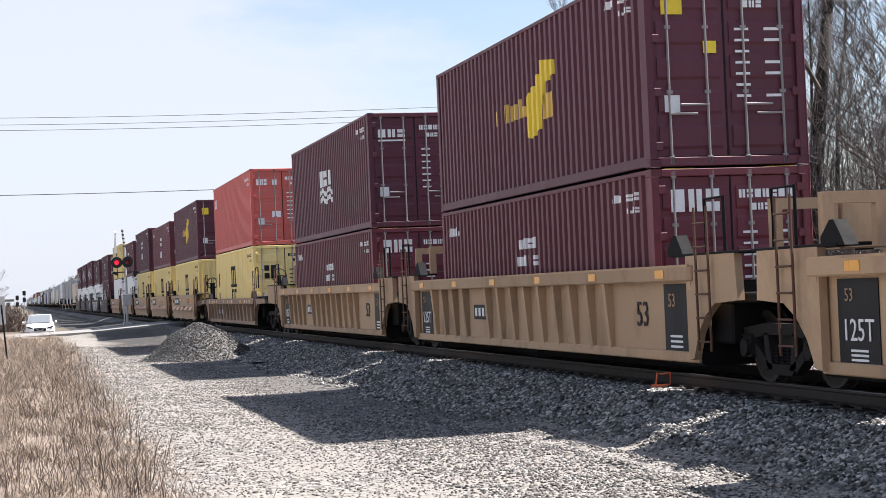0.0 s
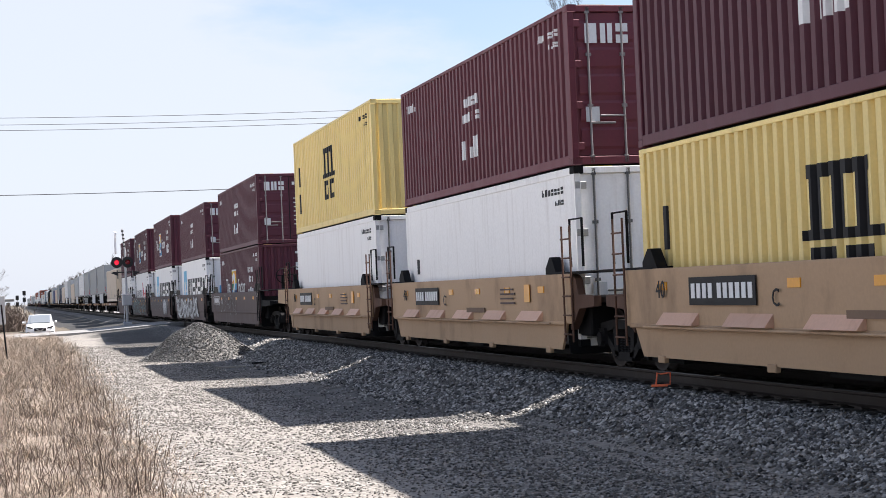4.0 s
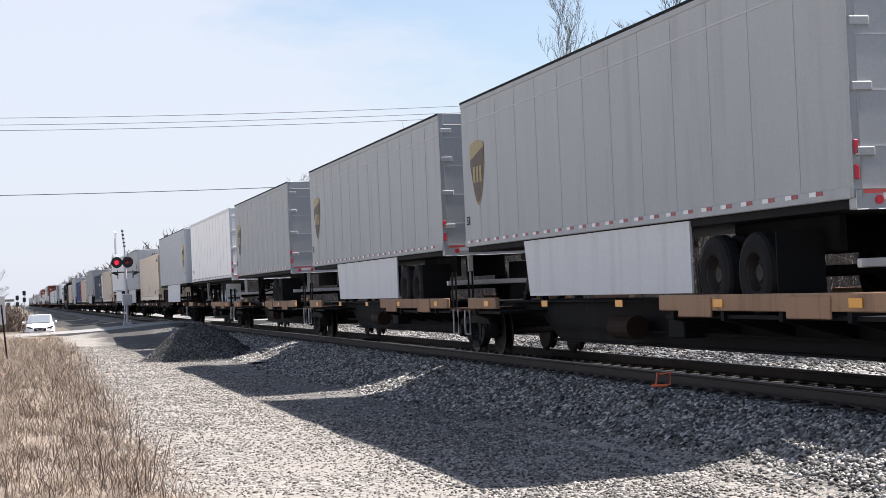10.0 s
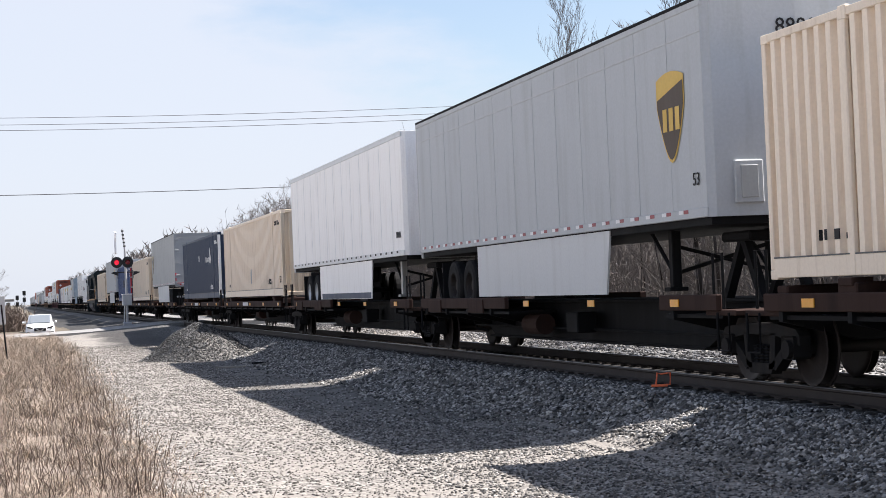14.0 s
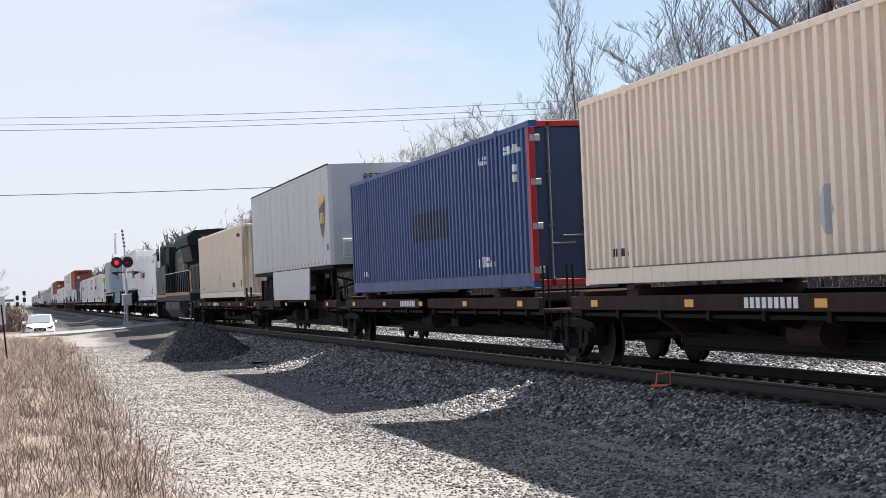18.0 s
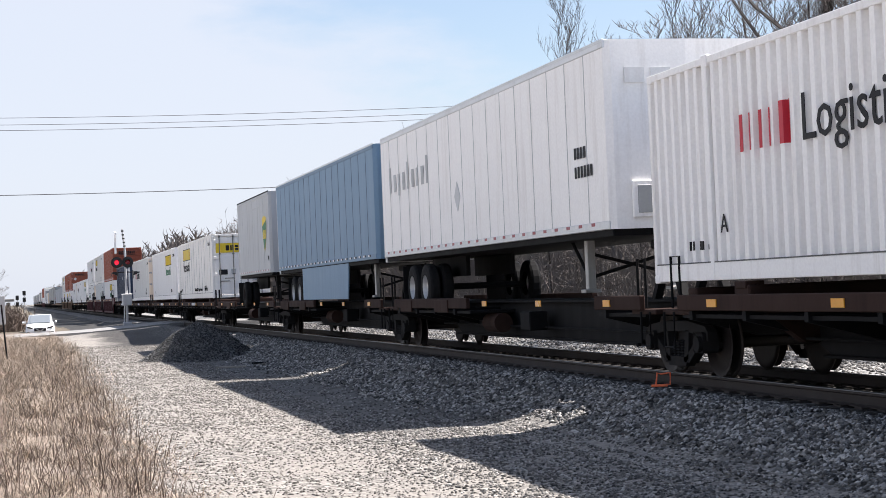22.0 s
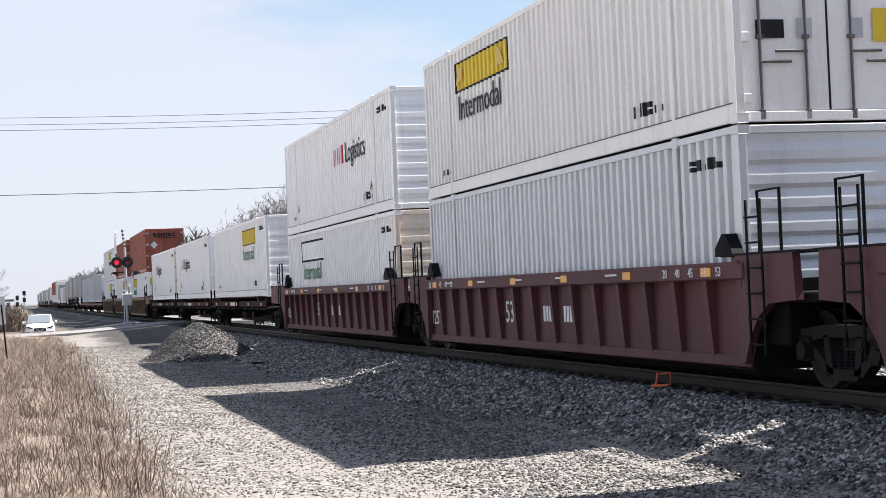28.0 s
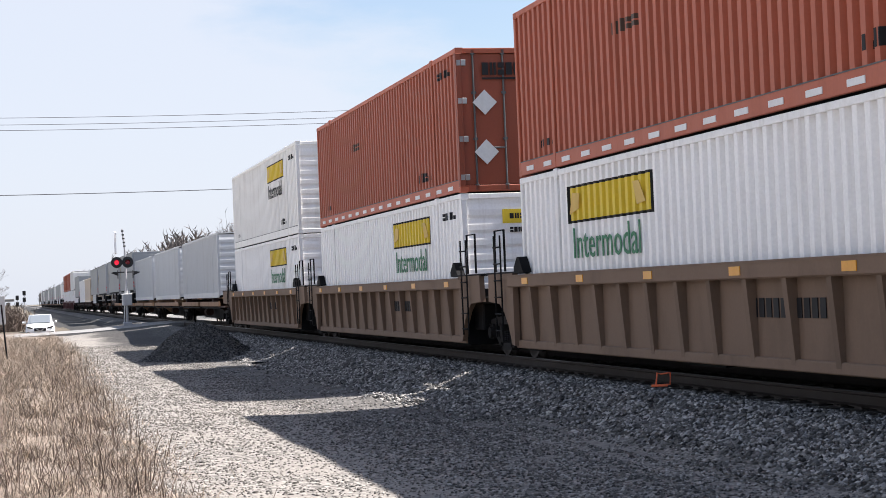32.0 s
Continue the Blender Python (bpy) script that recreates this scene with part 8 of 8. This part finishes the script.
lone.matrix_basis = pose(-150, -1.9, -0.9, 0, 0, 40) @ Matrix.Diagonal((0.6, 0.6, 0.56, 1))
lone["label"] = "lone bare tree in the field"
solo = copy_thing(kinds[0], pose(0, 0, 0))
solo.matrix_basis = pose(-66, 22.5, -0.7, 0, 0, 10) @ Matrix.Diagonal((0.75, 0.75, 1.06, 1))

# low thicket and the far woods
th, far_w = Geo(), Geo()
rnd = random.Random(31)


for i in range(5600):
    u = rnd.random()
    x, y = -24 - 125 * u ** 1.25, 17.8 + 10 * rnd.random()
    h = rnd.uniform(1.5, 8.5) if i % 3 else rnd.uniform(5.0, 10.5)
    h = min(h * 0.85, 6.6 + 0.10 * (y - 19))
    if -67 < x < -44:
        h = min(h, 6.0 + 0.1 * (y - 19))
    elif x < -67:
        h = min(h * 1.55, rnd.uniform(8.2, 9.6))
    p = Vector((x, y, -0.9))
    e = p + Vector((rnd.uniform(-0.17, 0.17) * h, rnd.uniform(-0.17, 0.17) * h, h))
    wider = max(1.0, -x / 48)
    r0 = (rnd.uniform(0.008, 0.018) + 0.0022 * h) * wider
    sprig(th, p, e, r0)
    for k in range(11):
        t = 0.12 + 0.86 * (k + rnd.random()) / 11
        b = p.lerp(e, t)
        ln = rnd.uniform(0.4, 1.9) * (1.1 - 0.6 * t)
        a = rnd.uniform(0, 6.283)
        q = b + Vector((math.cos(a) * ln * 0.7, math.sin(a) * ln * 0.7, ln * rnd.uniform(-0.1, 0.8)))
        sprig(th, b, q, 0.010 * wider)
        c = b.lerp(q, 0.5)
        sprig(th, c, c + Vector((rnd.uniform(-0.4, 0.4), rnd.uniform(-0.4, 0.4), rnd.uniform(0.1, 0.5))), 0.007 * wider)


def joined(name, g, material, label, category):
    me = bpy.data.meshes.new(name)
    me.from_pydata(g.v, [], g.f)
    me.materials.append(material)
    return tagged(new(name, me), label, category, kind="stuff")


joined("thicket", th, TWIG, "dense bare brushwood behind the track", "brushwood")
rnd = random.Random(33)
for i in range(760):
    u = rnd.random()
    x, y = -250 - 1500 * u ** 1.7, 22 + 10 * rnd.random() + (30 * rnd.random() if i % 3 == 0 else 0)
    h = rnd.uniform(7.5, 11.0) * (1 + 0.15 * u)
    p, q = Vector((x, y, -1)), Vector((x + rnd.uniform(-0.5, 0.5), y, h))
    far_w.tube(p, q, 0.24, 3, 0.05)
    for k in range(15):
        b = p.lerp(q, 0.3 + 0.68 * k / 15)
        a, ln = rnd.uniform(0, 6.283), rnd.uniform(1.5, 3.2) * (1.1 - 0.5 * k / 15)
        e = b + Vector((math.cos(a) * ln * 0.6, math.sin(a) * ln * 0.6, ln * 0.75))
        sprig(far_w, b, e, 0.15)
        for j in range(4):
            c = b.lerp(e, 0.35 + 0.2 * j)
            sprig(far_w, c, c + Vector((rnd.uniform(-0.9, 0.9), rnd.uniform(-0.9, 0.9), rnd.uniform(0.3, 1.1))), 0.09)
joined("far_woods", far_w, TWIG, "far belt of bare winter woods", "woods")

# ---- dry grass ----
DRY = pebble_paint("dry_grass_blade", 0.06, 0.56, (1.0, 0.80, 0.62))
WEED = pebble_paint("dead_weed_stalk", 0.042, 0.206, (1.0, 0.72, 0.56))


def blades(name, label, roots, heights, width, lean, material, seed):
    rnd = np.random.RandomState(seed)
    n = len(roots)
    a = rnd.uniform(0, 6.283, n)
    side = np.stack([np.cos(a), np.sin(a), np.zeros(n)], -1) * (width * rnd.uniform(0.6, 1.5, n))[:, None]
    b = rnd.uniform(0, 6.283, n)
    k = lean * rnd.uniform(0.2, 1.4, n)
    tip = np.stack([np.cos(b) * k, np.sin(b) * k, np.ones(n)], -1) * heights[:, None]
    mid = tip * 0.55 * np.array([0.55, 0.55, 1.1])
    v = np.stack([roots - side, roots + side, roots + mid - side * 0.7, roots + mid + side * 0.7, roots + tip], 1).reshape(-1, 3)
    o = np.arange(n)[:, None] * 5
    quads = np.concatenate([o + 0, o + 1, o + 3, o + 2], 1)
    tris = np.concatenate([o + 2, o + 3, o + 4], 1)
    me = bpy.data.meshes.new(name)
    me.vertices.add(len(v))
    me.vertices.foreach_set("co", v.ravel())
    me.loops.add(n * 7)
    me.loops.foreach_set("vertex_index", np.concatenate([quads, tris], 1).ravel())
    me.polygons.add(n * 2)
    me.polygons.foreach_set("loop_start", (np.arange(n)[:, None] * 7 + np.array([0, 4])).ravel())
    me.polygons.foreach_set("loop_total", np.tile([4, 3], n))
    me.update(calc_edges=True)
    me.materials.append(material)
    return tagged(new(name, me), label, "grass", kind="stuff")


rnd = np.random.RandomState(12)
n = 110000
far = rnd.uniform(0, 1, n)
gx = -9.0 - 80.0 * far ** 1.5
edge = 1.35 + 0.010 * (-gx - 20)
gy = edge - 3.6 * rnd.beta(1.0, 1.5, n) + rnd.normal(0, 0.35, n)
clump = np.array([noise.noise((float(x) * 0.8, float(y) * 1.5, 3.0)) for x, y in zip(gx, gy)])
keep = clump > -0.05 + 0.35 * rnd.uniform(-1, 1, n)
gx, gy, clump = gx[keep], gy[keep], clump[keep]
hh = (0.045 + 0.17 * np.clip(clump + 0.2, 0, 1)) * rnd.uniform(0.4, 1.8, len(gx)) * (1 + 0.9 * np.clip((-gx - 25) / 30, 0, 1))
blades("dry_grass", "pale dry winter grass in tufts", np.stack([gx, gy, lie(gx, gy) - 0.02], -1), hh, 0.0050, 2.1, DRY, 13)
n = 5200
gx = -12.0 - 60.0 * rnd.uniform(0, 1, n) ** 1.5
gy = 1.35 + 0.010 * (-gx - 20) - np.abs(rnd.normal(0, 1.3, n)) + rnd.normal(0.1, 0.25, n)
blades("dead_weeds", "thin brown dead weed stalks at the gravel's edge", np.stack([gx, gy, lie(gx, gy) - 0.02], -1), rnd.uniform(0.10, 0.60, n), 0.0038, 0.8, WEED, 14)

brush = Geo()
rnd = random.Random(41)
for i in range(420):
    x, y = rnd.uniform(-138, -114), rnd.gauss(-0.9, 0.7)
    p = Vector((x, y, -0.75))
    e = p + Vector((rnd.uniform(-0.4, 0.4), rnd.uniform(-0.5, 0.5), rnd.uniform(0.8, 2.3)))
    sprig(brush, p, e, 0.03)
    for k in range(9):
        b = p.lerp(e, 0.15 + 0.09 * k)
        sprig(brush, b, b + Vector((rnd.uniform(-0.5, 0.5), rnd.uniform(-0.5, 0.5), rnd.uniform(0.0, 0.6))), 0.022)
joined("brown_brush", brush, WEED, "brown dead brush beside the road", "brushwood")

build_train()

# ---- sleepers, the nearest as single pieces ----
sleeper = Geo().box(-0.115, 0.115, -1.3, 1.3, -0.38, -0.178, 0.012).mesh("sleeper")
sleeper.materials.append(TIMBER)
plate = Geo().box(-0.10, 0.10, -0.18, 0.18, -0.18, -0.160, 0.006).mesh("tie_plate")
plate.materials.append(RAILSTEEL)
rnd = random.Random(5)
for i in range(100):
    ob = new("sleeper", sleeper)
    ob.parent = track
    ob.matrix_basis = pose(-8 - i * 0.52 + rnd.uniform(-0.02, 0.02), RAIL_Y + rnd.uniform(-0.04, 0.04), rnd.uniform(-0.008, 0.004), 0, 0, rnd.uniform(-1, 1))
rest = Geo()
for i in range(700):
    x = -8 - (100 + i) * 0.52
    rest.box(x - 0.115, x + 0.115, RAIL_Y - 1.3, RAIL_Y + 1.3, -0.36, -0.178)
ob = part("far_sleepers", rest, TIMBER, track)
ob["kind"] = "stuff"
plates = Geo()
for i in range(170):
    x = -8 - i * 0.52
    for s in (-1, 1):
        plates.box(x - 0.09, x + 0.09, RAIL_Y + s * 0.755 - 0.17, RAIL_Y + s * 0.755 + 0.17, -0.181, -0.160)
ob = part("tie_plates", plates, RAILSTEEL, track)
ob["kind"] = "stuff"


# ---- what moves ----
def motions():
    for ob, x, y, z in MOVING:
        walk(ob, [(t, pose(x + SPEED * t + e, y, z)) for t, e in JITTER])


motions()
